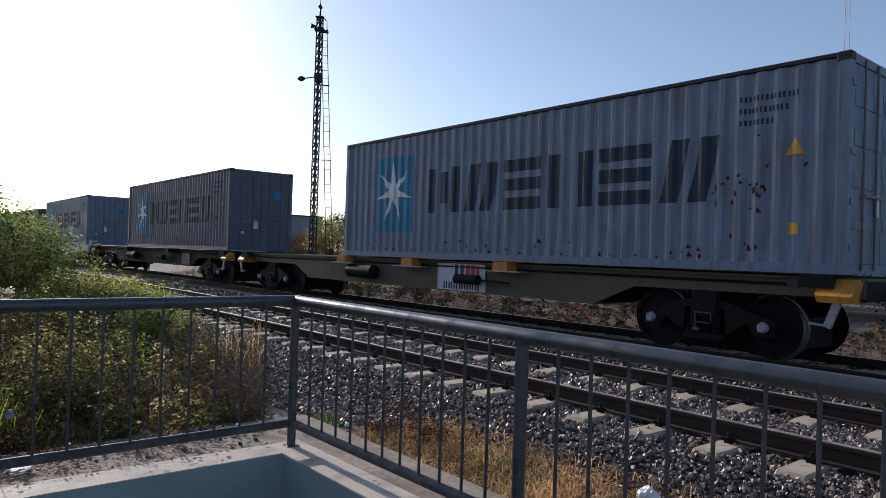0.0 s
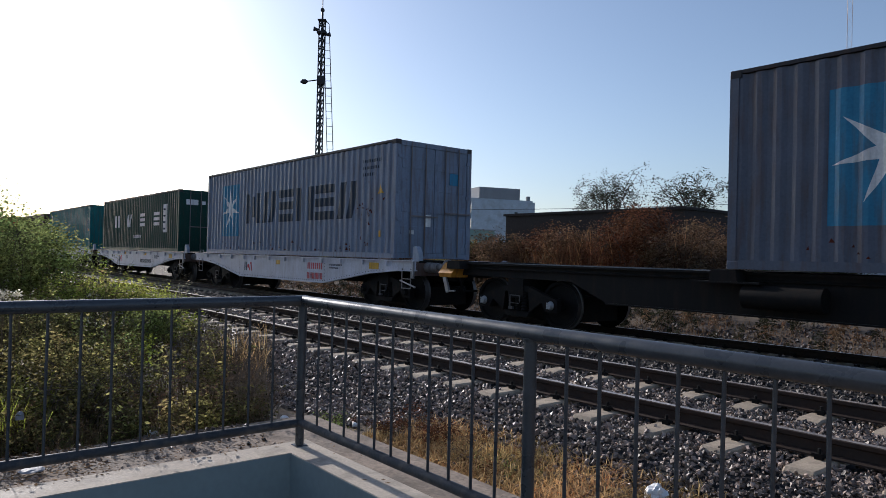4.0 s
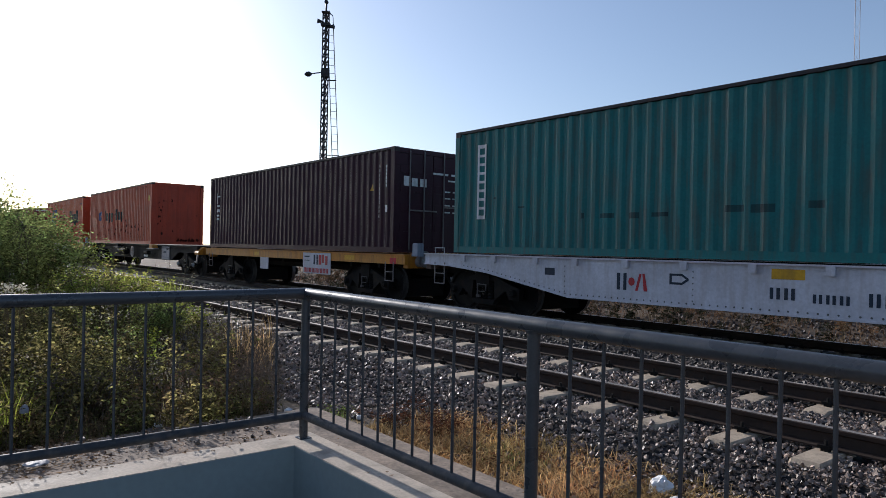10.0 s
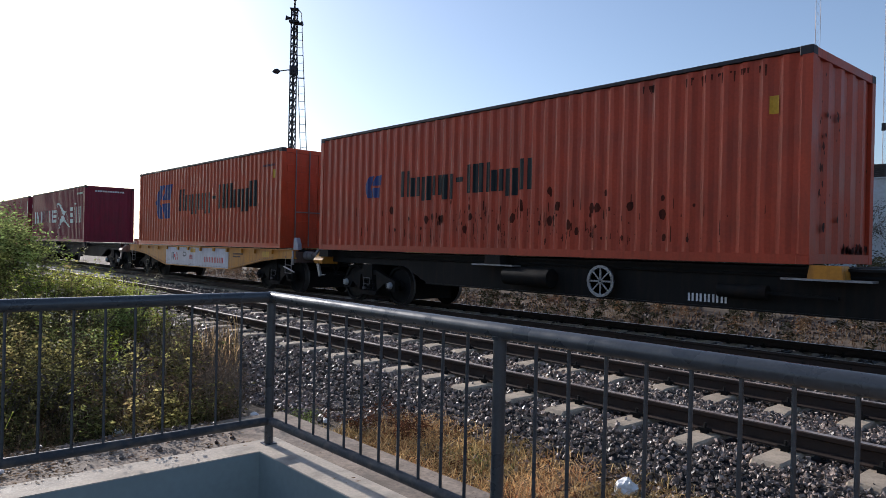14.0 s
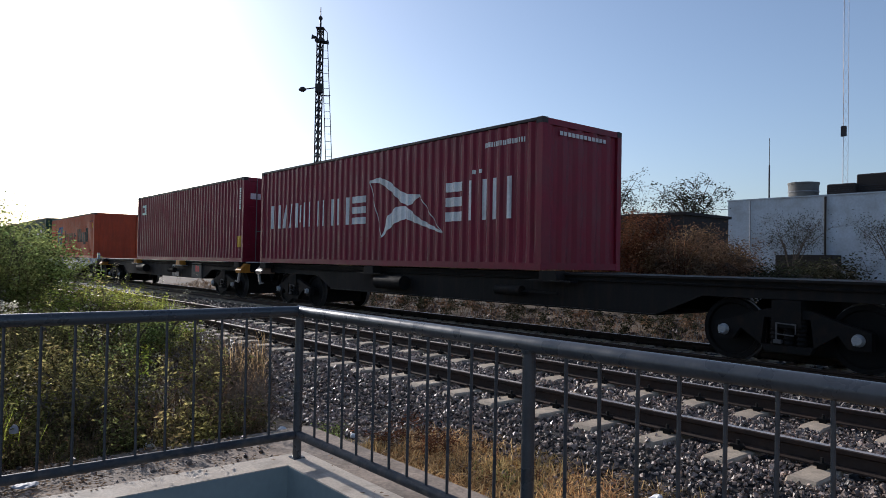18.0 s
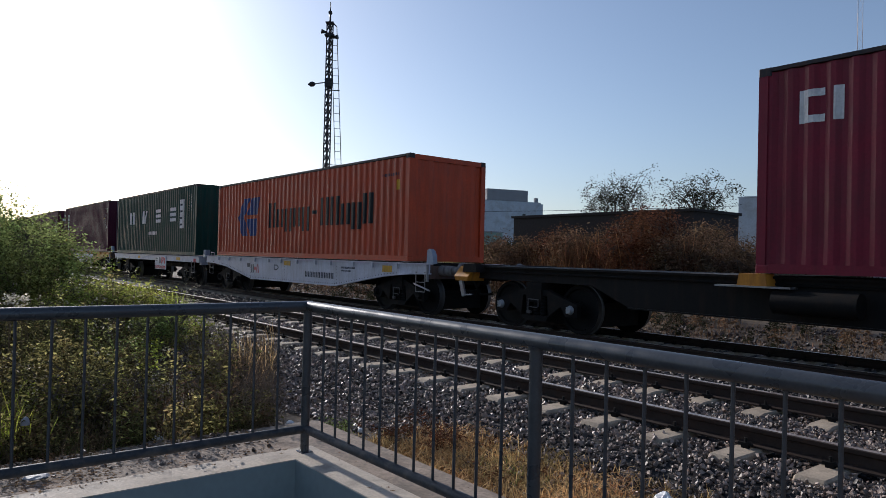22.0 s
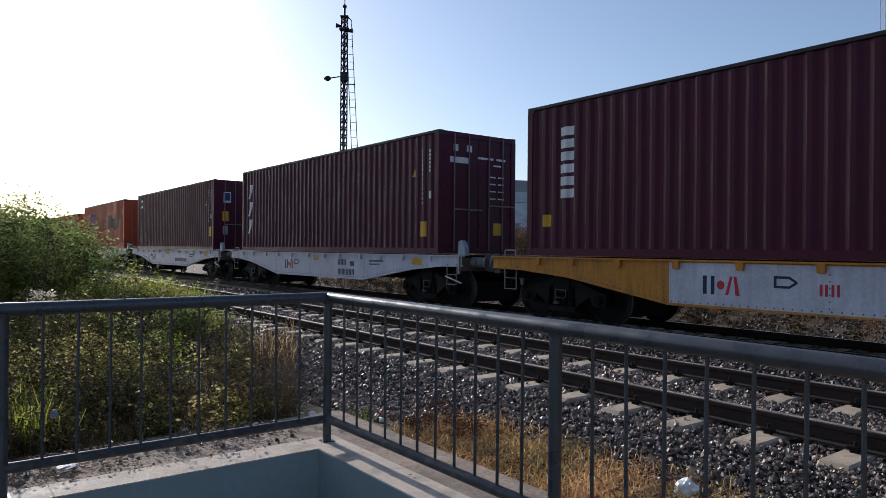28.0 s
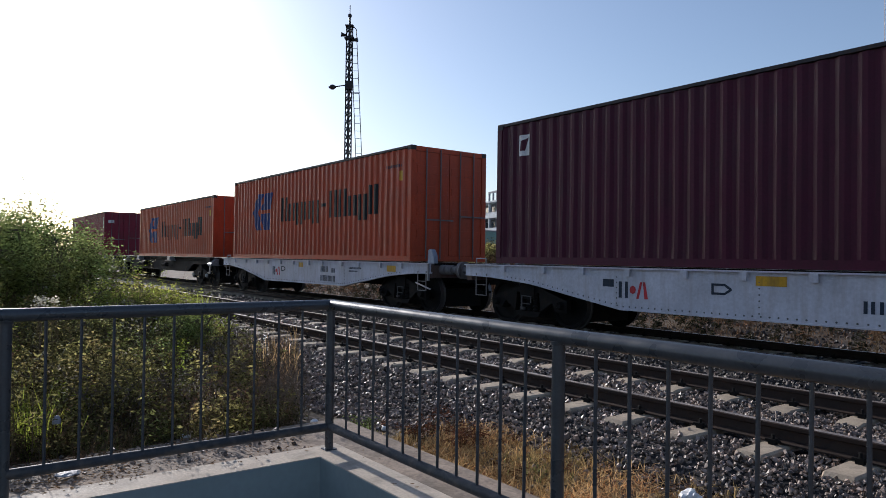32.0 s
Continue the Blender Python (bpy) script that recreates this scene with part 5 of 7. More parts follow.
        flat_marks(M_WHITE, bars(10.35, 11.0, 0.5, 0.62, 5, 0.34, 0.3), "number_marking", "white number-sized bars", w, -0.986)
    part("brake_pipe", Geo().tube((a + 1, -1.01, 0.95), (b - 1, -1.01, 0.95), 0.022, 6), M_STEEL, w)
    if plate is not None:
        y = -0.64
        part("number_plate", Geo().box(plate, plate + (1.55 if body is M_WAGOLIVE else 0.95 if plain else 1.05), -1.02, -0.985, 0.47 if plain else 0.44, 0.95 if plain else 1.02), M_BROWNPLATE if plain else M_DULLPLATE if left and body is M_WAGBLACK else M_WAGWHITE if left else M_PALEPLATE, w, "pale plate on the spine")
    if plate is not None and plain:
        flat_marks(M_LOCKBAR, bars(plate + 0.1, plate + 0.85, 0.7, 0.9, 3, 0.3, 0.25) + bars(plate + 0.1, plate + 0.85, 0.52, 0.62, 6, 0.3, 0.3), "number_marking", "faded pale marks", w, -1.024)
        return w
    if plate is not None and body is M_WAGBLACK and left:
        flat_marks(M_NAVY, [rect(plate + 0.16, plate + 0.24, 0.68, 0.92), rect(plate + 0.32, plate + 0.4, 0.68, 0.92)], "logo_bar", "faded dark logo bar", w, -1.024)
        flat_marks(M_REDMARK, [rect(plate + 0.44, plate + 0.6, 0.68, 0.92), rect(plate + 0.66, plate + 0.82, 0.68, 0.9)], "logo_shape", "faded red logo shape", w, -1.024)
        flat_marks(M_WHITE, bars(plate - 2.42, plate - 1.55, 0.45, 0.63, 6, 0.34, 0.3), "number_marking", "white number-sized bars", w, -0.986)
        flat_marks(M_WHITE, bars(plate - 2.42, plate - 2.1, 0.84, 0.94, 3, 0.3, 0.3), "number_marking", "small white bars", w, -0.986)
    elif plate is not None and not left:
        flat_marks(M_NAVY, [[(plate + 0.06, 0.76), (plate + 0.3, 0.735), (plate + 0.62, 0.73), (plate + 0.66, 0.8), (plate + 0.5, 0.82), (plate + 0.3, 0.79)],
                            rect(plate + 0.03, plate + 1.0, 0.535, 0.55), *bars(plate + 0.7, plate + 0.99, 0.86, 0.97, 3, 0.4, 0.2)], "smudged_marking", "smudged dark mark", w, -1.024)
    elif plate is not None:
        flat_marks(M_NAVY, [rect(plate + 0.6, plate + 0.7, 0.72, 1.0), rect(plate + 0.78, plate + 0.88, 0.72, 1.0), *bars(plate + 0.2, plate + 1.4, 0.47, 0.62, 7, 0.34, 0.3)], "logo_bar", "dark bars on the plate", w, -1.024)
        flat_marks(M_REDMARK, [rect(plate + 0.95, plate + 1.08, 0.72, 1.0), rect(plate + 1.12, plate + 1.24, 0.78, 1.0), rect(plate + 1.28, plate + 1.38, 0.72, 0.98)], "logo_shape", "red logo shape", w, -1.024)
    return w


# the train, from its head: place of the container's left end when the clip begins
TRAIN = [
    (-15.71, grey_box, (M_GREY,), long_wagon, (True, M_WAGYELLOW, 3.7, M_WAGOLIVE)),
    (-35.62, grey_box, (M_DULL,), long_wagon, (True, M_WAGYELLOW, 7.05, None, True)),
    (-56.23, grey_box, (M_GREY,), belly_wagon, (M_WAGWHITE, False, M_REDMARK, 5)),
    (-71.62, green_box, (2.591,), belly_wagon, (M_WAGWHITE, False, M_NAVY, 4)),
    (-86.96, teal_box, (), belly_wagon, (M_WAGWHITE, False, M_NAVY, 3)),
    (-101.45, maroon_box, ("word", 2.591), thin_wagon, (M_WAGYELLOW, 7.67)),
    (-121.14, orange_box, (2.896, False, True), long_wagon, (False, M_WAGYELLOW, LEN + 1.03)),
    (-135.44, orange_box, (2.896, True), belly_wagon, (M_WAGYELLOW, True, M_REDMARK, 0)),
    (-156.09, red_box, (True,), long_wagon, (False, M_LAMPBOX, None, None, True)),
    (-169.66, red_box, (False,), long_wagon, (True, M_WAGYELLOW, 6.83)),
    (-190.30, orange_box, (2.591, False), belly_wagon, (M_WAGWHITE, False, M_NAVY, 0)),
    (-204.88, green_box, (2.896,), thin_wagon, (M_WAGWHITE, 7.05)),
    (-219.23, maroon_box, ("upright",), belly_wagon, (M_WAGYELLOW, True, M_REDMARK, 2)),
    (-234.36, maroon_box, ("slant",), belly_wagon, (M_WAGWHITE, False, M_NAVY, 1)),
    (-249.70, maroon_box, ("badge",), belly_wagon, (M_WAGWHITE, False, M_NAVY, 0)),
    (-265.10, orange_box, (2.896, True), belly_wagon, (M_WAGWHITE, False, M_NAVY, 1)),
    (-279.69, orange_box, (2.591, True), long_wagon, (True, M_CAP, None)),
    (-301.44, red_box, (False,), long_wagon, (False, M_CAP, None)),
]
RUN = []
for at, make, args, make_wagon, wargs in TRAIN:
    c = make(*args)
    w = make_wagon(at, *wargs)
    low = 0.045 if make_wagon is thin_wagon else 0.0
    RUN.append((c, at, TRAIN_Y - WID / 2, DECK - low))
    RUN.append((w, at, TRAIN_Y, -low))

# ---------------------------------------------------------------- plants
def leaf_material(name, rgb, through_light=0.35, vary=0.5, hue=0.0, span=0.035):
    m = bpy.data.materials.new(name)
    m.use_nodes = True
    t = m.node_tree
    N, L = t.nodes, t.links
    N.remove(N["Principled BSDF"])
    out = N["Material Output"]
    d, tr, mix = N.new("ShaderNodeBsdfDiffuse"), N.new("ShaderNodeBsdfTranslucent"), N.new("ShaderNodeMixShader")
    geo, r, sc = N.new("ShaderNodeNewGeometry"), N.new("ShaderNodeMapRange"), N.new("ShaderNodeHueSaturation")
    r.inputs["To Min"].default_value, r.inputs["To Max"].default_value = 1 - vary, 1 + vary
    L.new(geo.outputs["Random Per Island"], r.inputs["Value"])
    drift, dr, mul = N.new("ShaderNodeTexNoise"), N.new("ShaderNodeMapRange"), N.new("ShaderNodeMath")
    drift.inputs["Scale"].default_value, drift.inputs["Detail"].default_value = 2.1, 2.0
    dr.inputs["From Min"].default_value, dr.inputs["From Max"].default_value = 0.35, 0.65
    dr.inputs["To Min"].default_value, dr.inputs["To Max"].default_value = 0.6, 1.3
    mul.operation = 'MULTIPLY'
    L.new(drift.outputs["Fac"], dr.inputs["Value"])
    L.new(r.outputs["Result"], mul.inputs[0])
    L.new(dr.outputs["Result"], mul.inputs[1])
    L.new(mul.outputs[0], sc.inputs["Value"])
    sc.inputs["Color"].default_value = (*rgb, 1)
    w = N.new("ShaderNodeTexNoise")
    w.inputs["Scale"].default_value = 1.3
    tc = N.new("ShaderNodeTexCoord")
    L.new(tc.outputs["Object"], w.inputs["Vector"])
    L.new(tc.outputs["Object"], drift.inputs["Vector"])
    h = N.new("ShaderNodeMapRange")
    h.inputs["From Min"].default_value, h.inputs["From Max"].default_value = 0.3, 0.7
    h.inputs["To Min"].default_value, h.inputs["To Max"].default_value = 0.5 - span - hue, 0.5 + span * 0.8
    L.new(w.outputs["Fac"], h.inputs["Value"])
    L.new(h.outputs["Result"], sc.inputs["Hue"])
    L.new(sc.outputs["Color"], d.inputs["Color"])
    L.new(sc.outputs["Color"], tr.inputs["Color"])
    mix.inputs["Fac"].default_value = through_light
    L.new(d.outputs["BSDF"], mix.inputs[1])
    L.new(tr.outputs["BSDF"], mix.inputs[2])
    L.new(mix.outputs["Shader"], out.inputs["Surface"])
    return m


L_GREEN = leaf_material("bush_leaf", (0.245, 0.295, 0.1), 0.62, vary=0.75)
L_WEED = leaf_material("weed_leaf", (0.34, 0.32, 0.115), 0.62, vary=0.85, hue=0.015)
# weed leaf darkened: the shade low among the weeds is in its colour
L_UNDER = leaf_material("shaded_weed_leaf", (0.13, 0.122, 0.05), 0.5, vary=0.8)
# the next two yellow-green leaves have sunlight put into their bright colour
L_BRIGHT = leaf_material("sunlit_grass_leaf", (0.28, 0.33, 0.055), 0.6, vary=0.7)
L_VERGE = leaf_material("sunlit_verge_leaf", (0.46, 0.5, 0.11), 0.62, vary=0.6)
L_BROWN = leaf_material("withered_leaf", (0.21, 0.135, 0.08), 0.3, span=0.015)
L_DRY = leaf_material("grey_brown_dead_leaf", (0.17, 0.128, 0.09), 0.3, span=0.012)
L_RUST = leaf_material("rust_brown_leaf", (0.17, 0.08, 0.045), 0.3, span=0.012)
L_STRAW = leaf_material("straw_blade", (0.64, 0.45, 0.21), 0.4, span=0.012)
L_HAY = leaf_material("brown_dead_blade", (0.45, 0.24, 0.1), 0.3, span=0.012)
# grey-green leaf, dark because the backlit growth's shade is put into the colour
L_DUSK = leaf_material("dark_grey_green_leaf", (0.05, 0.052, 0.032), 0.25)
L_BLOSSOM = leaf_material("white_petal", (0.66, 0.62, 0.5), 0.5, vary=0.2, span=0.01)
L_FLOWER = leaf_material("pale_seed_head", (0.5, 0.46, 0.33), 0.45)
M_BARK = material("rough_brown_bark", (0.1, 0.075, 0.055), 0.9, tint=0.4, fine=30, coarse=5, bump=0.6)
M_STRAWSTEM = material("pale_dry_stalk", (0.2, 0.155, 0.11), 0.9, tint=0.4)
M_STEM = material("dry_weed_stem", (0.13, 0.09, 0.045), 0.9, tint=0.4)


def quads_mesh(name, V, mat):
    """V: (n, k, 3) corners of n faces."""
    n, k = V.shape[:2]
    me = bpy.data.meshes.new(name)
    me.vertices.add(n * k)
    me.vertices.foreach_set("co", V.astype(np.float32).ravel())
    me.loops.add(n * k)
    me.loops.foreach_set("vertex_index", np.arange(n * k, dtype=np.int32))
    me.polygons.add(n)
    me.polygons.foreach_set("loop_start", np.arange(0, n * k, k, dtype=np.int32))
    me.materials.append(mat)
    me.update(calc_edges=True)
    me.shade_flat()
    return me


def leaves(points, size, rng, droop=0.2, narrow=0.45, flat=0.65):
    """Pointed leaves at the given points, spread outwards, folded a little, their faces more or less to the sky."""
    n = len(points)
    a = rng.uniform(0, 2 * np.pi, n)
    d = np.stack([np.cos(a), np.sin(a), rng.normal(size=n) * 0.45 - droop], 1)
    d /= np.linalg.norm(d, axis=1, keepdims=True)
    s = np.cross(d, np.array([0, 0, 1.0]) + rng.normal(size=(n, 3)) * flat)
    s /= np.linalg.norm(s, axis=1, keepdims=True)
    L = (size * rng.uniform(0.55, 1.35, n))[:, None]
    p = np.asarray(points)
    mid = p + d * L * 0.45 + np.cross(d, s) * L * 0.1
    return np.stack([p, mid + s * L * narrow * 0.5, p + d * L, mid - s * L * narrow * 0.5], 1)


def blades(points, height, rng, lean=0.5, width=0.006):
    """Thin bent grass blades: two faces in one narrow kite."""
    n = len(points)
    p = np.asarray(points)
    a = rng.uniform(0, 2 * np.pi, n)
    h = (height * rng.uniform(0.4, 1.25, n))[:, None]
    l = rng.uniform(0.1, lean, n)[:, None]
    out = np.stack([np.cos(a), np.sin(a), 0 * a], 1)
    side = np.stack([-np.sin(a), np.cos(a), 0 * a], 1) * width
    up = np.array([0, 0, 1.0])
    mid = p + up * h * 0.6 + out * h * l * 0.4
    tip = p + up * h * (1 - l * 0.35) + out * h * l
    low = np.stack([p - side, p + side, mid + side * 0.8, mid - side * 0.8], 1)
    high = np.stack([mid - side * 0.8, mid + side * 0.8, tip + side * 0.15, tip - side * 0.15], 1)
    return np.concatenate([low, high])


def shrub(name, centre, radius, height, count, size, leaf, label, category, seed, density=1.0, bare=0.0, clump=0.22, base_z=-0.36, lift=0.0, twigs=True, slender=1.0):
    """A bush or tree: tapered trunk and limbs, and a crown of leaf clumps with gaps. lift: height where the crown begins."""
    rng = np.random.default_rng(seed)
    ob = tagged(new(name), label, category)
    cx, cy = centre
    ob.location = (cx, cy, base_z)
    limbs, tips = Geo(), []
    n_limb = 7 if lift < 0.3 else 9
    for i in range(n_limb):
        a = rng.uniform(0, 2 * math.pi)
        r = radius * rng.uniform(0.3, 0.9)
        start = Vector((rng.uniform(-0.1, 0.1), rng.uniform(-0.1, 0.1), lift * rng.uniform(0.5, 1.0)))
        mid = Vector((r * 0.4 * math.cos(a), r * 0.4 * math.sin(a), lift + (height - lift) * rng.uniform(0.3, 0.5)))
        end = Vector((r * math.cos(a), r * math.sin(a), lift + (height - lift) * rng.uniform(0.55, 0.9)))
        thick = (0.008 + 0.006 * height) * slender
        limbs.tube(start, mid, thick, 6, thick * 0.6).tube(mid, end, thick * 0.6, 5, thick * 0.2)
        for _ in range(5):
            b = mid.lerp(end, rng.random())
            e = b + Vector((rng.normal() * radius * 0.2, rng.normal() * radius * 0.2, rng.uniform(-0.2, 1.0) * (height - lift) * 0.14))
            limbs.tube(b, e, thick * 0.25, 4, thick * 0.08)
            tips.append(e)
        tips.append(end)
    if lift > 0.2:
        limbs.tube((0, 0, -0.1), (0, 0, lift * 0.9), 0.05 + 0.02 * height, 8, 0.03 + 0.012 * height)
    part("trunk", limbs, M_BARK, ob, "thin branching brown stems")
    pts = []
    clumps = [np.array(t) for t in tips]
    while len(clumps) < count:
        d = rng.normal(size=3)
        d /= np.linalg.norm(d)
        rr = rng.random() ** 0.45
        c = np.array([d[0] * radius * rr, d[1] * radius * rr, lift + (height - lift) * (0.5 + 0.5 * d[2] * rr)])
        edge = 0.75 + 0.45 * noise.noise((c[0] * 0.9 + seed, c[1] * 0.9, c[2] * 0.9))
        if rr < edge and noise.noise((c[0] * 1.7, c[1] * 1.7 + seed, c[2] * 1.7)) > -0.25 + bare:
            clumps.append(c)
    for c in clumps:
        k = int(rng.integers(10, 26) * density)
        pts.append(c + np.clip(rng.normal(size=(k, 3)), -1.7, 1.7) * clump)
    if twigs:
        ends = np.array([tuple(t) for t in tips])
        g = Geo()
        for c in clumps[len(tips)::max(1, len(clumps) // 500)]:
            near = ends[np.argmin(((ends - c) ** 2).sum(1))]
            g.tube(near, c, 0.004 + 0.001 * height, 3, 0.002)
        tagged(part("twig_tangle", g, M_BARK, ob, "fine bare twigs"), kind="stuff")
    pts = np.concatenate(pts)
    pts = pts[pts[:, 2] > 0.02]
    crown = new("crown", quads_mesh("crown", leaves(pts, size, rng), leaf))
    crown.parent = ob
    return ob


shrub("bush", (-14.2, 1.5), 1.75, 2.26, 1800, 0.062, L_GREEN, "dense leafy green bush beside the track", "bush", 3, clump=0.125, bare=0.04)
shrub("bush", (-12.6, 0.05), 1.2, 1.6, 1200, 0.058, L_GREEN, "leafy green bush with dark shaded underside", "bush", 4, clump=0.12, bare=0.04)
shrub("sapling", (-14.7, 1.28), 1.1, 2.8, 260, 0.046, L_GREEN, "thin sapling with sparse leaves above the bush", "tree", 5, lift=1.5, density=0.7, clump=0.09, slender=0.3, twigs=False)
shrub("bush", (-23.5, 2.0), 2.6, 3.0, 800, 0.11, L_GREEN, "leafy green bush along the track", "bush", 8)
shrub("bush", (-33.0, 2.2), 3.0, 3.2, 700, 0.14, L_GREEN, "distant green bush along the track", "bush", 9)

# weeds between the railing and the track
rng = np.random.default_rng(11)


def weeds(name, leaf, label, n, region, height, leaf_size, seed, per=14, category="weeds", spread=0.14, narrow=0.45, stalk=None):
    """Many-stemmed plants: bent stems with short side shoots, each with a few leaves, denser towards the top."""
    rng = np.random.default_rng(seed)
    pts, stems = [], Geo()
    for _ in range(n):
        x, y = region(rng)
        tuft = noise.noise((x * 0.9 + seed, y * 0.9, 5.0))
        if tuft < -0.15 and n > 150:
            continue
        h = height(x, y) * rng.uniform(0.5, 1.15) * (0.85 + 0.75 * tuft)
        z0 = lie(x, y)
        for _ in range(int(rng.integers(2, 6))):
            dx, dy = rng.normal(size=2) * spread * h * 1.5
            bx, by = x + rng.normal() * 0.05, y + rng.normal() * 0.05
            hh = h * rng.uniform(0.6, 1.1)
            bend = Vector((bx + dx * 0.35, by + dy * 0.35, z0 + hh * 0.55))
            stems.tube((bx, by, z0), bend, 0.005, 3, 0.0032).tube(bend, (bx + dx, by + dy, z0 + hh), 0.0032, 3, 0.0012)
            k = max(2, per // 4)
            u = 1.0 - 0.75 * rng.random(k) ** 1.6
            reach = (0.02 + 0.2 * hh * (1.05 - u) * rng.random(k))[:, None]
            a = rng.uniform(0, 2 * np.pi, k)
            bow = np.where(u < 0.55, u * 0.64, 0.35 + (u - 0.55) * 1.444)
            c = np.stack([bx + dx * bow, by + dy * bow, z0 + hh * u], 1) + np.stack([np.cos(a), np.sin(a), 0.5 + 0 * a], 1) * reach
            pts.append(np.repeat(c, 4, 0) + rng.normal(size=(k * 4, 3)) * 0.02)
    pts = np.concatenate(pts)
    me = quads_mesh(name, leaves(pts, leaf_size, rng, 0.2, narrow), leaf)
    ob = tagged(new(name, me), label, category, kind="stuff")
    part("stems", stems, stalk or M_STEM, ob, "thin dry stems")
    return ob


def left_field(rng):
    while True:
        x, y = rng.uniform(-14.5, -5.25), rng.uniform(-2.2, 4.1)
        if y < min(3.7 + 0.3 * noise.noise((x, 0, 0)), -(0.4 + 0.06 * noise.noise((x * 1.3, 4.0, 0))) * x):
            return x, y


def left_height(x, y):
    return (0.62 + 0.16 * noise.noise((x * 0.5, y * 0.5, 2.0)) + 0.03 * (-5.2 - x)) * (0.72 if y > 3.0 else 1.0)


weeds("weeds", L_WEED, "tangled green weeds growing beyond the railing", 330, left_field, left_height, 0.042, 21, 36)
weeds("weeds", L_UNDER, "leafy undergrowth beyond the railing, shade put into its dark green", 200, left_field, lambda x, y: 0.9 * left_height(x, y), 0.045, 22, 30)
weeds("weeds", L_BRIGHT, "bright yellow-green weeds among the darker ones", 45, left_field, left_height, 0.04, 29, 32)
weeds("tall_weeds", L_WEED, "tall leafy stalks standing above the weeds", 85, left_field, lambda x, y: 1.35 * left_height(x, y), 0.044, 80, 28, spread=0.07)
weeds("tall_weeds", L_UNDER, "tall dark leafy stalks standing above the weeds", 60, left_field, lambda x, y: 1.3 * left_height(x, y), 0.046, 81, 26, spread=0.08)
dry_edge = lambda r: (lambda x: (x, -x * r.uniform(0.36, 0.47)))(r.uniform(-9.4, -5.6))
weeds("withered_weeds", L_DRY, "withered brown weeds beside the ballast", 120, dry_edge, lambda x, y: 0.45, 0.034, 23, 14, narrow=0.3, stalk=M_STRAWSTEM)
weeds("withered_weeds", L_DRY, "dark dry stalks leaning beside the ballast", 80, dry_edge, lambda x, y: 0.5, 0.03, 76, 10, narrow=0.2, spread=0.3, stalk=M_STRAWSTEM)
weeds("withered_weeds", L_BROWN, "withered brown stalks among the green weeds", 190, left_field, left_height, 0.038, 28, 14, narrow=0.35)
pts = np.array([(x, y, lie(x, y)) for x, y in (dry_edge(rng) for _ in range(700))])
pale = np.array([(x, y, lie(x, y)) for x, y in ((x, -x * rng.uniform(0.4, 0.47)) for x in rng.uniform(-9.4, -7.6, 140))])
tagged(new("dry_grass", quads_mesh("dry_grass", blades(pale, 0.62, rng, 0.9, 0.004), L_STRAW)), "thin pale dry stalks in the sun beside the ballast", "grass", kind="stuff")
tagged(new("dry_grass", quads_mesh("dry_grass", blades(pts[::2], 0.38, rng, 1.6, 0.0035), L_DRY)), "thin brown dry stalks beside the ballast", "grass", kind="stuff")
edge = lambda r: (-5.42 - 1.4 * r.random() ** 1.2, r.uniform(-1.8, 2.6))
weeds("withered_weeds", L_BROWN, "low withered weeds at the slab's edge", 260, edge, lambda x, y: 0.34, 0.03, 71, 14, narrow=0.3)
weeds("weeds", L_UNDER, "low weeds at the slab's edge with shade in their colour", 280, edge, lambda x, y: 0.4, 0.032, 72, 20)
weeds("flowering_weeds", L_FLOWER, "pale dry seed heads above the weeds", 60,
      lambda r: (r.uniform(-16, -7.5), r.uniform(1.2, 4.2)), lambda x, y: 0.95, 0.035, 24, 9)
weeds("flowering_weeds", L_FLOWER, "pale seed heads over the weeds near the railing", 46,
      lambda r: (r.uniform(-8.6, -6.8), r.uniform(0.7, 2.2)), lambda x, y: 0.78, 0.03, 77, 12)
heads, stems = [], Geo()
blossom = np.random.default_rng(78)
for _ in range(11):
    x, y, z = -8.0 + blossom.uniform(-0.1, 0.1), 1.02 + blossom.uniform(-0.1, 0.08), 0.69 + blossom.uniform(-0.05, 0.05)
    stems.tube((x + blossom.normal() * 0.08, y + blossom.normal() * 0.06, lie(x, y)), (x, y, z), 0.005, 4, 0.002)
    heads.append(np.array((x, y, z)) + blossom.normal(size=(24, 3)) * (0.026, 0.026, 0.016))
flowers = tagged(new("flowering_weed", quads_mesh("flowering_weed", leaves(np.concatenate(heads), 0.024, blossom, 0.0, 0.8), L_BLOSSOM)), "tall weed with small white blossom heads", "weeds", kind="stuff")
part("stems", stems, M_STEM, flowers, "thin dry stems")
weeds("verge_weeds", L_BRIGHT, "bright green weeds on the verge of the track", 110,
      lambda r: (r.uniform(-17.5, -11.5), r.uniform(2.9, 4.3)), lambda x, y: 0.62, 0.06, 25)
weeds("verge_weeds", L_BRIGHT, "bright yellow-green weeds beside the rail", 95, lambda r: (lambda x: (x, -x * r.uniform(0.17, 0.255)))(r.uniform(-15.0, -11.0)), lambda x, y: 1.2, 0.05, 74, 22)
weeds("flowering_weeds", L_FLOWER, "pale dry seed heads beside the rail", 40, lambda r: (lambda x: (x, -x * r.uniform(0.17, 0.33)))(r.uniform(-14.5, -10.5)), lambda x, y: 1.3, 0.04, 75, 10)
weeds("verge_weeds", L_WEED, "green weeds on the far verge of the track", 160,
      lambda r: (r.uniform(-40, -17), r.uniform(2.2, 4.3)), lambda x, y: 0.75, 0.1, 26)
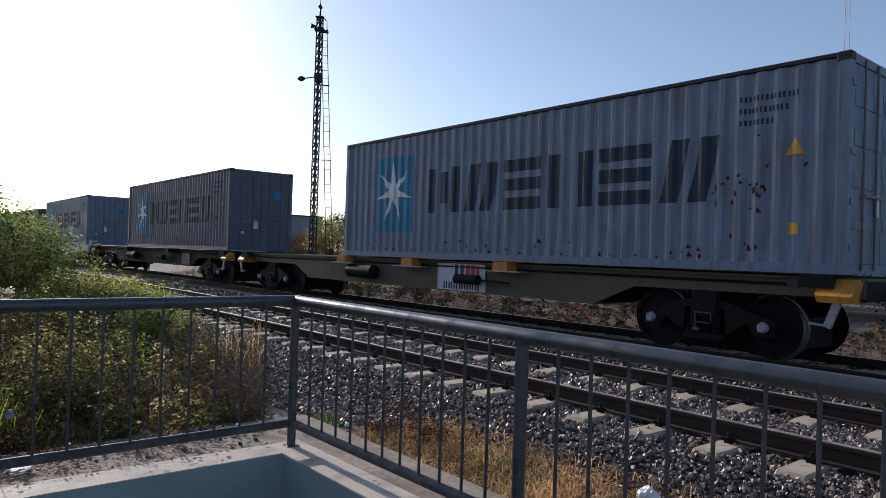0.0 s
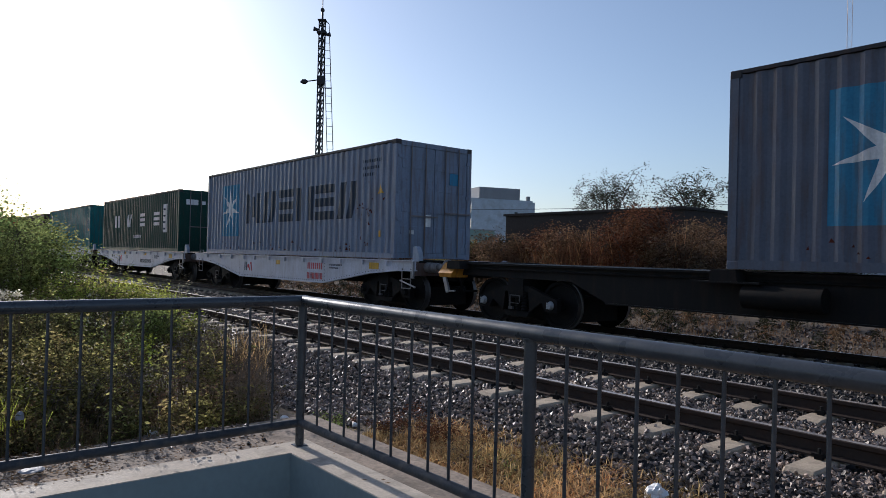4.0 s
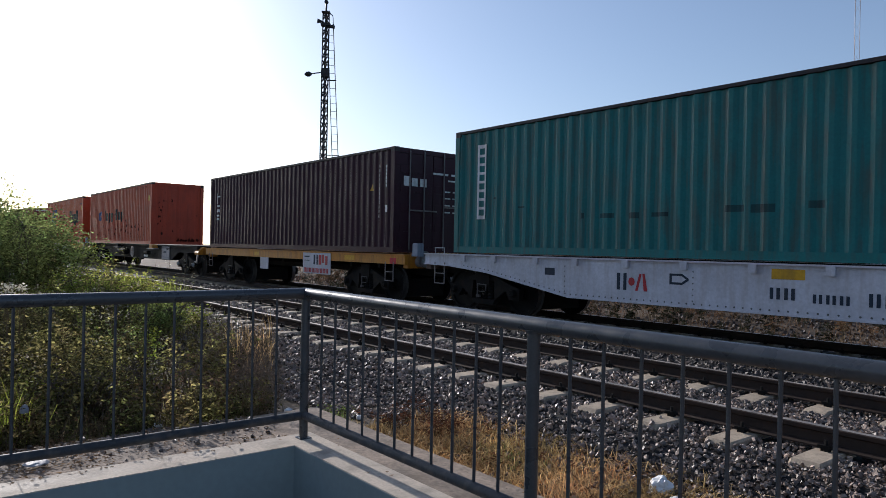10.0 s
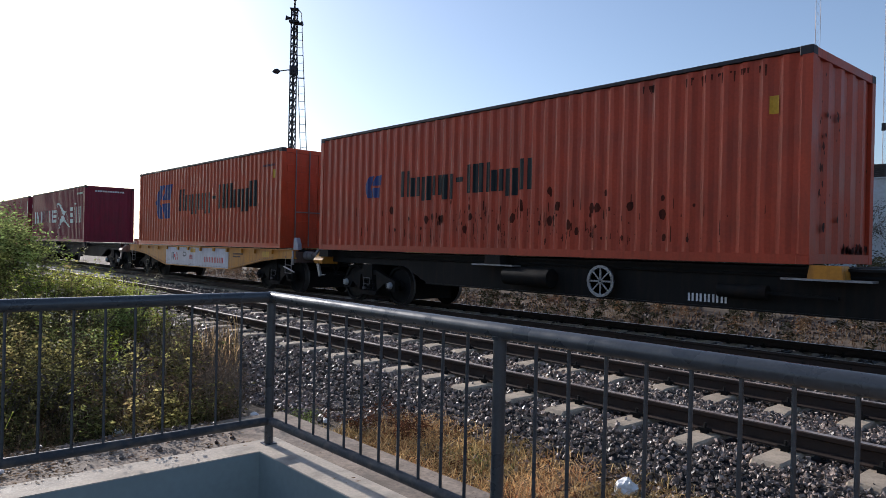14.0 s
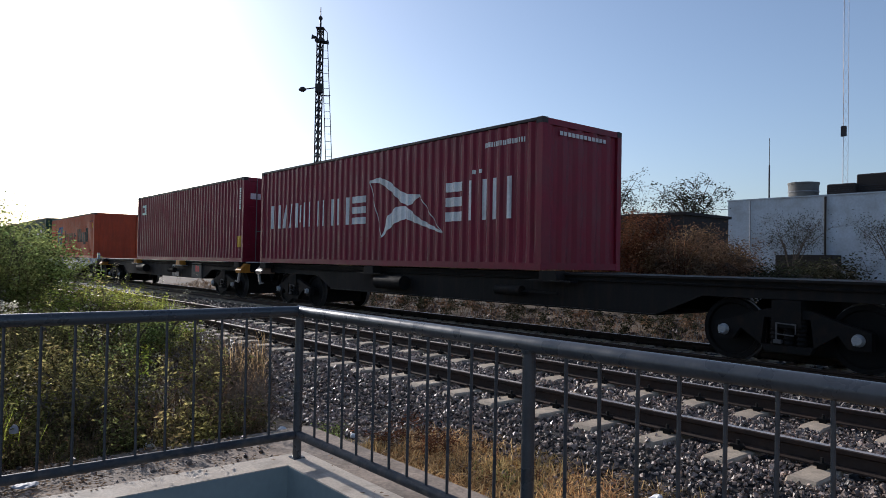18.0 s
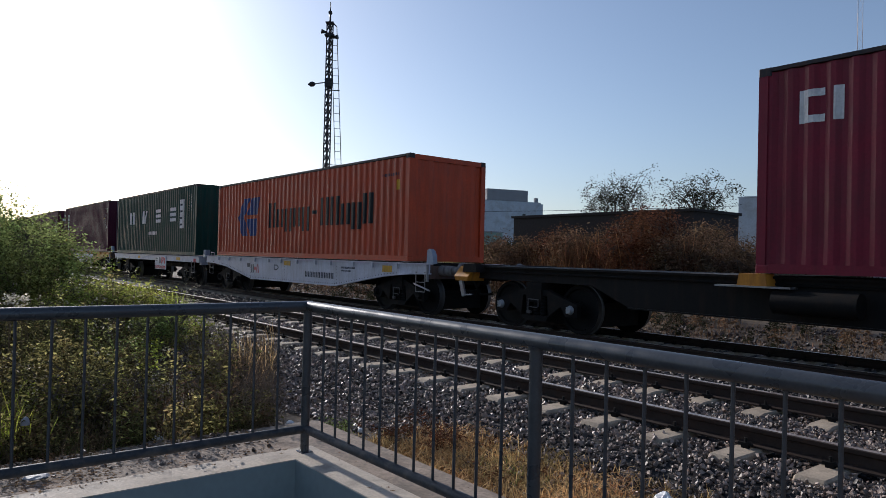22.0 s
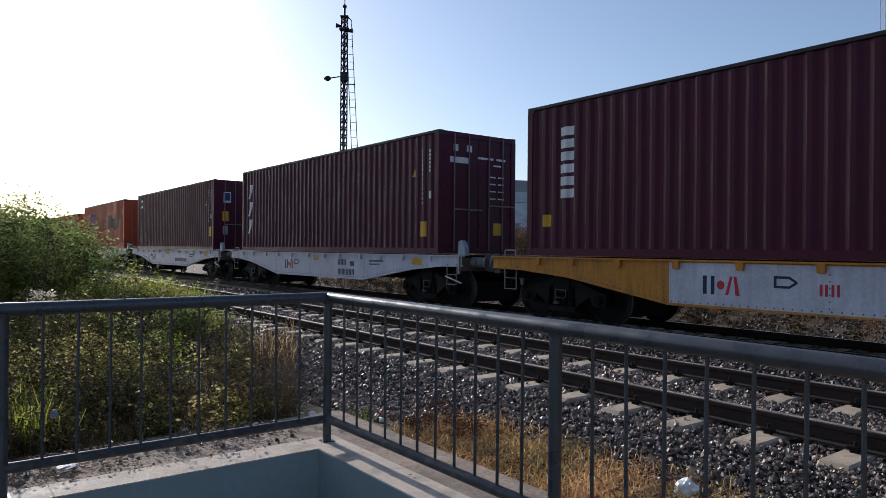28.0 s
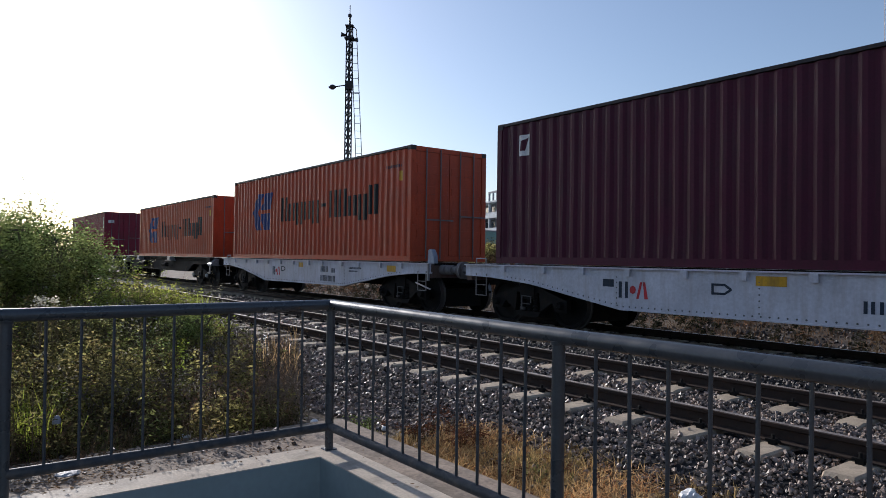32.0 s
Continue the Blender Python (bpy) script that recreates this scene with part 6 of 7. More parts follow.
weeds("verge_weeds", L_GREEN, "small green weeds at the slab's corner", 9,
      lambda r: (r.uniform(-5.5, -5.2), r.uniform(2.98, 3.2)), lambda x, y: 0.16, 0.03, 27)
weeds("verge_weeds", L_BRIGHT, "small bright green sprout behind the bottom rail", 5, lambda r: (r.uniform(-6.2, -6.0), r.uniform(2.3, 2.5)), lambda x, y: 0.2, 0.035, 79, 20)

for i in range(20):
    x, y = left_field(rng)
    big = rng.random()
    r = 0.32 + 0.4 * big
    if i < 8:
        x, y, r = -6.3 - 0.75 * i, 1.2 + 0.15 * i + rng.uniform(-0.5, 0.5), 0.55
    leaf = (L_UNDER, L_WEED, L_WEED, L_GREEN)[i % 4]
    shrub("weed_bush", (x, y), r, (0.55 + 0.4 * big) * (0.8 + 0.05 * (-5.2 - x)), int(130 + 190 * big), 0.034 + 0.008 * (i % 3), leaf, ("low leafy green weed bush beyond the railing", "tall tangled olive-green weed bush beyond the railing")[big > 0.5], "bush", 200 + i, clump=0.075, density=0.75, bare=0.12, base_z=lie(x, y))

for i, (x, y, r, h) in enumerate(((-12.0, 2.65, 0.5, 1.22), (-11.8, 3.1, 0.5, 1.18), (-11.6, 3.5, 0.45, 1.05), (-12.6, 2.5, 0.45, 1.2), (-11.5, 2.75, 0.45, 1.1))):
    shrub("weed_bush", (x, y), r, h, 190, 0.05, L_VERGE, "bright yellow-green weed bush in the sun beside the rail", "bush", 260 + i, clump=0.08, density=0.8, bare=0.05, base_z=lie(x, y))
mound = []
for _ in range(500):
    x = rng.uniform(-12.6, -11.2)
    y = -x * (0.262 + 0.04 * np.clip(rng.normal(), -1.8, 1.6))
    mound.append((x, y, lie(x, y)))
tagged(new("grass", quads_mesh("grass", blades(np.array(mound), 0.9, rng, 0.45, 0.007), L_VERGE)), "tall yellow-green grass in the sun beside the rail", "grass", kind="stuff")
pts = np.array([(x, y, lie(x, y)) for x, y in ((rng.uniform(-9.0, -6.6), rng.uniform(-0.5, 0.9)) for _ in range(160))])
tagged(new("grass", quads_mesh("grass", blades(pts, 0.42, rng, 0.7, 0.007), L_BRIGHT)), "bright green grass tuft in the sun", "grass", kind="stuff")
pts = np.array([(-5.95 + 0.12 * a, 0.64 + 0.13 * b, lie(-5.95, 0.64)) for a, b in rng.normal(size=(130, 2)) * 0.65])
tagged(new("grass", quads_mesh("grass", blades(pts, 0.5, rng, 0.9, 0.007), L_BRIGHT)), "tall bright green grass tuft in the sun", "grass", kind="stuff")
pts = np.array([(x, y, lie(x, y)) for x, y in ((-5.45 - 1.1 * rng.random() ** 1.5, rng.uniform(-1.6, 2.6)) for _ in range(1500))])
tagged(new("grass", quads_mesh("grass", blades(pts, 0.24, rng, 1.3, 0.004), L_UNDER)), "sparse grass along the slab's edge with shade in its colour", "grass", kind="stuff")
tagged(new("dry_grass", quads_mesh("dry_grass", blades(pts[::4] + (0.03, 0.02, 0), 0.2, rng, 1.8, 0.0035), L_STRAW)), "sparse pale dry blades along the slab's edge", "grass", kind="stuff")

# dry grass strip between the slab and the ballast
pts = []
for _ in range(34000):
    x = 2.5 - 8.2 * rng.random()
    y = rng.uniform(2.94, 4.15)
    if noise.noise((x * 1.5, y * 1.5, 7.0)) > -0.35 and x > -4.9 - 0.4 * noise.noise((y * 3, 0, 0)) and rng.random() < 1.15 - (y - 2.94) * 0.62:
        pts.append((x, y, max(lie(x, y), bed_height(y) if y > 3.85 else -1) - 0.01))
tagged(new("dry_grass", quads_mesh("dry_grass", blades(np.array(pts)[::2], 0.13, rng, 3.6, 0.0034), L_STRAW)), "matted dry straw-coloured grass beside the slab", "grass", kind="stuff")
tagged(new("dry_grass", quads_mesh("dry_grass", blades(np.array(pts)[1::2], 0.085, rng, 4.0, 0.0026), L_HAY)), "matted brown dead grass among the straw", "grass", kind="stuff")
for gx, gy in ((-3.55, 3.55), (-1.75, 3.55)):
    pts = [(gx + 0.16 * a, gy + 0.09 * b, lie(gx, gy)) for a, b in rng.normal(size=(150, 2))]
    tagged(new("grass", quads_mesh("grass", blades(np.array(pts)[::2], 0.09, rng, 1.8, 0.0035), L_GREEN)), "small green grass tuft among the straw", "grass", kind="stuff")
weeds("dry_fern", L_RUST, "rust-brown withered plant among the dry grass", 16, lambda r: (r.uniform(-5.0, -4.3), r.uniform(3.35, 3.75)), lambda x, y: 0.26, 0.045, 31, 18, narrow=0.22)
weeds("dry_fern", L_RUST, "rust-brown withered plants among the dry grass", 26, lambda r: (r.uniform(-5.6, 1.5), r.uniform(3.0, 3.9)), lambda x, y: 0.15, 0.04, 32, 14, narrow=0.2)

# growth beyond the train
pts = []
for _ in range(16000):
    x, y = 6.0 - 50.0 * rng.random() ** 1.2, rng.uniform(12.7, 16.5)
    pts.append((x, y, max(lie(x, y), bed_height(y)) - 0.01))
tagged(new("dry_grass", quads_mesh("dry_grass", blades(np.array(pts), 0.18, rng, 1.6, 0.006), L_BROWN)), "dry brown grass beyond the train", "grass", kind="stuff")
for words, leaf, n, x0, x1, y0, y1, tall in (("tall rust-brown dry grass before the dark shed", L_RUST, 1300, -17.5, -11.5, 18.0, 20.5, 2.1),
                                            ("tall brown dry grass before the dark shed", L_BROWN, 2200, -25.0, -14.0, 18.2, 21.0, 1.6),
                                            ("tall straw-coloured dry grass before the dark shed", L_HAY, 220, -18.5, -11.5, 18.0, 20.0, 2.2)):
    pts = []
    while len(pts) < n:
        x, y = rng.uniform(x0, x1), rng.uniform(y0, y1)
        if noise.noise((x * 0.8, y * 0.8, 9.0)) > -0.1:
            pts.append((x, y, lie(x, y)))
    tagged(new("dry_grass", quads_mesh("dry_grass", blades(np.array(pts), tall, rng, 0.5, 0.011), leaf)), words, "grass", kind="stuff")
weeds("weeds", L_DUSK, "dark low weeds beyond the train", 420, lambda r: (r.uniform(-30, 3), r.uniform(13.5, 18.0)), lambda x, y: 0.45, 0.08, 82, 18)
weeds("withered_weeds", L_BROWN, "withered weeds beyond the train", 260, lambda r: (r.uniform(-42, 4), r.uniform(14.2, 17.0)), lambda x, y: 0.7, 0.09, 33)
for i, (x, y, r, h, leaf, words) in enumerate((
        (-13.5, 19.0, 1.5, 3.3, L_RUST, "rust-brown withered shrub before the dark shed"),
        (-14.9, 20.2, 1.6, 2.6, L_BROWN, "brown dry shrub before the dark shed"),
        (-12.3, 19.2, 1.3, 2.2, L_BROWN, "brown dry shrub before the dark shed"),
        (-14.2, 23.4, 1.5, 2.9, L_BROWN, "tall brown dry shrub hiding the shed's end"),
        (-16.4, 23.8, 1.6, 3.0, L_BROWN, "tall brown dry shrub before the dark shed"),
        (-12.2, 22.6, 1.4, 2.5, L_BROWN, "brown dry shrub beside the dark shed"),
        (-18.2, 20.4, 1.6, 2.7, L_RUST, "brown dry shrub before the dark shed"),
        (-21.6, 20.4, 1.5, 2.2, L_DUSK, "shrub with shade put into its dark leaves before the shed"),
        (-16.6, 19.6, 1.9, 2.7, L_BROWN, "brown dry shrub before the dark shed"),
        (-19.8, 19.5, 1.8, 2.4, L_BROWN, "brown dry shrub before the dark shed"),
        (-11.2, 20.0, 1.6, 2.2, L_BROWN, "brown dry shrub before the dark shed"),
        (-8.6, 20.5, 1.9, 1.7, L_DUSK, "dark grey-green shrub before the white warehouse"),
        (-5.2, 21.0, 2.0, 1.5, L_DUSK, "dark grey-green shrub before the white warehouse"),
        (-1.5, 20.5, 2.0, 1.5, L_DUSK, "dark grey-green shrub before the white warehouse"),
        (-23.2, 20.0, 1.6, 2.0, L_WEED, "olive green shrub with dry tips"),
        (-26.2, 19.5, 1.5, 1.7, L_RUST, "low rust-brown dry shrub"),
        (-33.2, 19.5, 1.5, 3.2, L_WEED, "green and orange shrub near the mast"),
        (-30.2, 19.8, 1.4, 2.3, L_RUST, "orange-brown dry shrub near the mast"),
        (-37.5, 20.5, 1.9, 2.3, L_BROWN, "brown dry shrub beyond the train"),
        (-42.5, 21.5, 2.0, 2.4, L_DUSK, "dark green shrub beyond the train"))):
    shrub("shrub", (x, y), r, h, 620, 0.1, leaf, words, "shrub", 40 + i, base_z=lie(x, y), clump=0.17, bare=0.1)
shrub("tree", (-24.4, 32.0), 2.9, 6.4, 330, 0.13, L_DUSK, "sparse small tree with dark grey-green leaves behind the shed", "tree", 61, lift=2.6, density=0.8, clump=0.13, bare=0.2, base_z=0.1)
shrub("tree", (-19.2, 32.0), 2.2, 6.0, 240, 0.13, L_DUSK, "sparse small tree with dark grey-green leaves behind the shed", "tree", 62, lift=2.6, density=0.8, clump=0.13, bare=0.2, base_z=0.1)
shrub("tree", (-62.5, 39.0), 4.2, 5.9, 520, 0.18, L_DUSK, "leafy grey-green tree beside low houses", "tree", 63, lift=1.4, density=0.9, clump=0.26, base_z=0.1)
shrub("tree", (-18.2, 41.0), 2.6, 4.6, 220, 0.1, L_DUSK, "thin creeper-like tree before the white warehouse", "tree", 64, lift=1.0, density=0.9, clump=0.2, bare=0.15, base_z=0.1)
shrub("tree", (-13.0, 41.0), 2.0, 4.4, 150, 0.1, L_DUSK, "thin creeper-like tree before the white warehouse", "tree", 65, lift=1.0, density=0.9, clump=0.2, bare=0.15, base_z=0.1)

# ---------------------------------------------------------------- lattice mast with ladder
M_MAST = material("dark_weathered_mast_steel", (0.03, 0.03, 0.035), 0.6, 0.4, dirt=RUST)


def mast():
    ob = tagged(new("lattice_mast"), "dark steel lattice mast with lamp, loudspeakers and ladder", "mast")
    ob.location = (-30.75, 17.0, lie(-30.75, 17.0))
    ob.rotation_euler = (0, 0, radians(51))
    H, w = 13.1, 0.155
    c = [(-w, 0), (0, -w), (w, 0), (0, w)]
    for x, y in c:
        part("leg", Geo().beam((x * 1.12, y * 1.12, 0), (x, y, H), 0.05, 0.05), M_MAST, ob)
    n = 34
    step = H / n
    for side in range(4):
        (ax, ay), (bx, by) = c[side], c[(side + 1) % 4]
        cross = [Geo().beam((ax, ay, 0), (bx, by, step), 0.04, 0.012).mesh("brace", M_MAST), Geo().beam((bx, by, 0), (ax, ay, step), 0.04, 0.012).mesh("brace", M_MAST)]
        for i in range(n):
            for me in cross:
                part_of("brace", me, ob, Matrix.Translation((0, 0, i * step)))
    part("cap", Geo().box(-0.2, 0.2, -0.2, 0.2, H, H + 0.05), M_MAST, ob)
    part("finial", Geo().tube((0, 0, H), (0, 0, H + 0.5), 0.05, 8).lathe((0, -0.09, H + 0.55), 1, [(0, 0.02), (0.04, 0.1), (0.14, 0.1), (0.18, 0.02)], 10).tube((0, 0, H + 0.6), (0, 0, H + 1.1), 0.025, 6), M_MAST, ob)
    lamp = part("lamp_arm", Geo().tube((-0.15, 0, 10.14), (-0.72, 0, 10.05), 0.03, 8), M_MAST, ob)
    part("lamp_shade", Geo().tube((-0.66, 0, 10.05), (-0.78, 0, 10.04), 0.05, 12, 0.13).tube((-0.78, 0, 10.04), (-0.92, 0, 10.03), 0.13, 12, 0.12).tube((-0.92, 0, 10.03), (-1.02, 0, 10.02), 0.1, 12, 0.04), M_MAST, lamp, "round dark lamp head")
    part("junction_box", Geo().box(-0.17, 0.17, -0.17, 0.17, 9.9, 10.32), M_MAST, ob)
    for s, z in ((-1, 12.66), (1, 12.4)):
        part("loudspeaker", Geo().tube((s * 0.13, 0, z), (s * 0.26, -0.05, z), 0.05, 10, 0.07).tube((s * 0.26, -0.05, z), (s * 0.42, -0.08, z + 0.02), 0.07, 12, 0.12), M_MAST, ob)
    part("speaker_frame", Geo().box(-0.24, 0.24, -0.18, 0.18, 12.46, 12.54), M_MAST, ob)
    ladder = new("ladder")
    ladder.parent = ob
    for a, b in ((0.06, 0.74), (0.34, 1.06)):
        part("stile", Geo().tube((a, 0, 12.95), (b, 0, 0.3), 0.022, 6), M_MAST, ladder)
    part("stile_top", Geo().tube((0.06, 0, 12.95), (0.2, 0, 13.1), 0.022, 6).tube((0.2, 0, 13.1), (0.34, 0, 12.95), 0.022, 6), M_MAST, ladder)
    rung = Geo().tube((-0.14, 0, 0), (0.14, 0, 0), 0.012, 6).mesh("rung", M_MAST)
    for i in range(32):
        z = 0.6 + i * 0.38
        f = 1 - z / 12.7
        part_of("rung", rung, ladder, Matrix.Translation((0.2 + 0.7 * f, 0, z)))
    for z in (9.75, 6.0, 2.8):
        f = 1 - z / 12.7
        part("bracket", Geo().tube((0.15, 0, z), (0.4 + 0.75 * f, 0, z), 0.02, 6), M_MAST, ladder)
    return ob


mast()

# ---------------------------------------------------------------- buildings beyond the line
M_WHITEWALL = material("weathered_white_render", (0.47, 0.52, 0.57), 0.85, tint=0.15, fine=8, coarse=0.5, bump=0.1, dirt=(0.3, 0.3, 0.3), dirt_amount=0.5)
M_DARKWALL = material("dark_stained_wall", (0.03, 0.024, 0.021), 0.9, tint=0.4, fine=10, coarse=0.7, bump=0.2)
M_GREYWALL = material("grey_unpainted_render", (0.26, 0.27, 0.29), 0.85, tint=0.15, fine=8, coarse=0.5)
M_TEALWALL = material("pale_green_wall", (0.2, 0.3, 0.27), 0.85, tint=0.15, fine=8, coarse=0.6)
M_BRICKWALL = material("brown_brick_wall", (0.17, 0.1, 0.075), 0.9, tint=0.3, fine=12, coarse=1.0)
M_PANE = material("dark_window_glass", (0.03, 0.04, 0.05), 0.1, 0.0, tint=0.1, bump=0)
M_TANK = material("grey_cement_water_tank", (0.14, 0.14, 0.13), 0.8, tint=0.2, fine=12, coarse=2)
M_TILE = material("pale_sheet_roof", (0.4, 0.36, 0.33), 0.7, tint=0.2, fine=6, coarse=0.8)


def house(name, x, y, rz, label):
    ob = tagged(new(name), label, "building")
    ob.location, ob.rotation_euler = (x, y, 0.0), (0, 0, radians(rz))
    return ob


shed = house("shed", 0, 26, 0, "long low shed with dark stained walls and flat roof")
part("wall", Geo().box(-26.5, -15.93, 0, 0.25, -0.3, 3.4), M_DARKWALL, shed)
part("wall", Geo().box(-26.5, -26.25, 0.25, 3.4, -0.3, 3.4), M_DARKWALL, shed)
part("wall", Geo().box(-16.18, -15.93, 0.25, 3.4, -0.3, 3.4), M_DARKWALL, shed)
part("wall", Geo().box(-26.5, -15.93, 3.4, 3.65, -0.3, 3.4), M_DARKWALL, shed)
part("roof", Geo().box(-26.6, -15.83, -0.1, 3.75, 3.4, 3.52), M_DARKWALL, shed)

wh = house("warehouse", 0, 45, 0, "white rendered flat-roofed warehouse with peeling walls")
part("front_wall", Geo().box(-24.2, 6.0, 0, 0.3, -0.3, 5.75), M_WHITEWALL, wh)
part("side_wall", Geo().box(-24.2, -23.9, 0.3, 14, -0.3, 5.75), M_WHITEWALL, wh)
part("side_wall", Geo().box(5.7, 6.0, 0.3, 14, -0.3, 5.75), M_WHITEWALL, wh)
part("rear_wall", Geo().box(-24.2, 6.0, 14, 14.3, -0.3, 5.75), M_WHITEWALL, wh)
part("roof", Geo().box(-24.2, 6.0, 0.3, 14, 5.3, 5.45), M_GREYWALL, wh)
part("parapet_cap", Geo().box(-24.25, 6.05, -0.06, 0.36, 5.75, 5.83), M_WHITEWALL, wh)
part("rain_pipe", Geo().tube((-17.9, -0.1, 0.2), (-17.9, -0.1, 5.7), 0.07, 8), M_DARKWALL, wh)
part("rain_pipe", Geo().tube((-22.6, -0.1, 1.2), (-22.6, -0.1, 5.7), 0.04, 8), M_GREYWALL, wh)
part("lean_to", Geo().box(-20.3, -17.0, -1.4, -0.02, -0.2, 2.1), M_DARKWALL, wh)
for x, r, h in ((-19.75, 0.9, 0.95),):
    tank = tagged(part("water_tank", Geo().tube((x, 46.2, 5.83 - 0.4), (x, 46.2, 5.83 + h - 0.12), r * 0.94, 20, r), M_TANK, smooth=True), "round grey cement water tank on the roof", "water tank")
    part("rim", Geo().tube((x, 46.2, 5.83 + h - 0.12), (x, 46.2, 5.83 + h), r * 1.04, 20), M_TANK, tank)
    part("band", Geo().tube((x, 46.2, 5.83 + h * 0.35), (x, 46.2, 5.83 + h * 0.42), r * 1.02, 20), M_GREYWALL, tank)
for x, y, w, d, h in ((-17.2, 46.0, 1.6, 1.4, 0.65), (-15.6, 46.6, 1.8, 1.6, 1.2), (-13.9, 46.0, 1.6, 1.4, 0.8)):
    cool = tagged(part("roof_cooler", Geo().bevel_box(x - w / 2, x + w / 2, y - d / 2, y + d / 2, 5.4, 5.83 + h, 0.06), M_DARKWALL), "dark box-shaped cooler on the warehouse roof", "cooler", "coolers on the roof")
    for k in range(4):
        part("louvre", Geo().box(x - w * 0.42, x + w * 0.42, y - d / 2 - 0.03, y - d / 2 - 0.004, 5.95 + k * 0.12, 6.0 + k * 0.12), M_MAST, cool)
tagged(part("roof_aerial", Geo().tube((-21.5, 45.2, 5.8), (-21.5, 45.2, 8.0), 0.05, 6).tube((-21.5, 45.2, 8.0), (-21.5, 45.2, 9.8), 0.02, 6), M_MAST), "thin upright aerial on the warehouse roof", "aerial")

# white house of several storeys
wb = house("apartment_house", -90.8, 80.5, 162, "white four-storey house with open balconies and roof room")
# local: x along the balcony front (away from its corner), y into the house is negative
part("side_wall", Geo().box(-0.3, 0.0, -12.5, 0, 0, 11.3), M_WHITEWALL, wb)
part("side_wall", Geo().box(12.0, 12.3, -12.5, 0, 0, 9.0), M_WHITEWALL, wb)
part("rear_wall", Geo().box(0, 12.0, -12.5, -12.2, 0, 11.0), M_WHITEWALL, wb)
for z in (0.0, 3.0, 5.9, 8.7):
    part("front_wall", Geo().box(0, 12.0, -2.2, -2.0, z, z + 2.6), M_GREYWALL, wb)
    part("floor_slab", Geo().box(0, 12.6 if z else 12.0, -12.2, 0.5, z + 2.6, z + 2.9), M_WHITEWALL, wb)
    for k in range(4):
        win = part("window", Geo().box(0.8 + 2.9 * k, 2.5 + 2.9 * k, -2.02, -1.96, z + 0.5, z + 2.3), M_WHITEWALL, wb)
        part("pane", Geo().box(0.9 + 2.9 * k, 2.4 + 2.9 * k, -1.97, -1.94, z + 0.6, z + 2.2), M_PANE, win)
    if z > 1:
        part("balcony_parapet", Geo().box(0.0, 12.0, 0.3, 0.45, z - 0.1, z + 0.85), M_WHITEWALL, wb)
        for k in (4.0, 8.2, 12.0):
            part("balcony_column", Geo().box(k, k + 0.3, 0.1, 0.4, z, z + 2.6), M_WHITEWALL, wb)
part("roof_room", Geo().box(-0.1, 4.6, -9.5, -1.5, 11.6, 13.6), M_GREYWALL, wb)
part("roof_frame", Geo().box(4.6, 4.9, -1.6, -1.3, 11.6, 13.7).box(8.2, 8.5, -1.6, -1.3, 11.6, 13.7).box(4.6, 8.5, -1.6, -1.3, 13.4, 13.7).box(6.4, 6.6, -1.6, -1.3, 11.6, 13.4), M_GREYWALL, wb)
part("side_window", Geo().box(-0.34, -0.3, -9.0, -8.4, 8.0, 9.4), M_PANE, wb)
part("chimney", Geo().box(0.3, 0.8, -11.8, -11.2, 11.3, 12.4), M_GREYWALL, wb)

green = house("low_house", -56, 45, 0, "low house with a pale green upper wall")
part("wall", Geo().box(-2.2, 3.4, 0, 5, 2.6, 3.95), M_TEALWALL, green)
part("wall", Geo().box(-2.2, 3.4, 0.02, 5, -0.2, 2.6), M_BRICKWALL, green)
part("roof", Geo().box(-2.3, 3.5, -0.1, 5.1, 3.95, 4.05), M_GREYWALL, green)
gab = house("gabled_house", -64.5, 46, 0, "low house with a pale gabled sheet roof")
part("wall", Geo().box(-6.5, 6.8, 0, 6, -0.2, 2.0), M_BRICKWALL, gab)
part("roof", Geo().prism([(-6.8, 2.0), (7.3, 2.0), (7.3, 2.15), (-1.0, 4.3), (-6.8, 2.6)], -0.3, 6.3), M_TILE, gab)
part("ridge_beam", Geo().beam((-2.0, -0.35, 4.4), (7.5, -0.35, 3.0), 0.15, 0.18), M_DARKWALL, gab)
far = house("brick_house", -66, 30, 0, "dark flat-roofed house with two chimneys")
part("wall", Geo().box(-9, 2.8, 0, 6, -0.2, 4.6), M_GREYWALL, far)
part("roof", Geo().box(-9.1, 2.9, -0.1, 6.1, 4.6, 4.72), M_DARKWALL, far)
for x in (-2.1, 0.9):
    ch = part("chimney", Geo().box(x - 0.3, x + 0.3, 0.8, 1.4, 4.7, 5.95), M_DARKWALL, far)
    part("chimney_cap", Geo().box(x - 0.42, x + 0.42, 0.68, 1.52, 5.95, 6.08), M_DARKWALL, ch)

pole = tagged(new("utility_pole"), "wooden utility pole with a cross arm and insulators", "utility pole")
pole.location = (-68.9, 46, 0)
part("shaft", Geo().tube((0, 0, -0.2), (0, 0, 7.2), 0.14, 8, 0.1), M_BARK, pole)
part("cross_arm", Geo().beam((-0.75, -0.6, 6.6), (0.75, 0.6, 6.6), 0.1, 0.12), M_BARK, pole)
for k in (-0.7, 0.7):
    part("insulator", Geo().tube((k, k * 0.8, 6.65), (k, k * 0.8, 6.9), 0.06, 8), M_MAST, pole)
cable = tagged(new("cable"), "thin overhead cable on poles", "cable")
g = Geo()
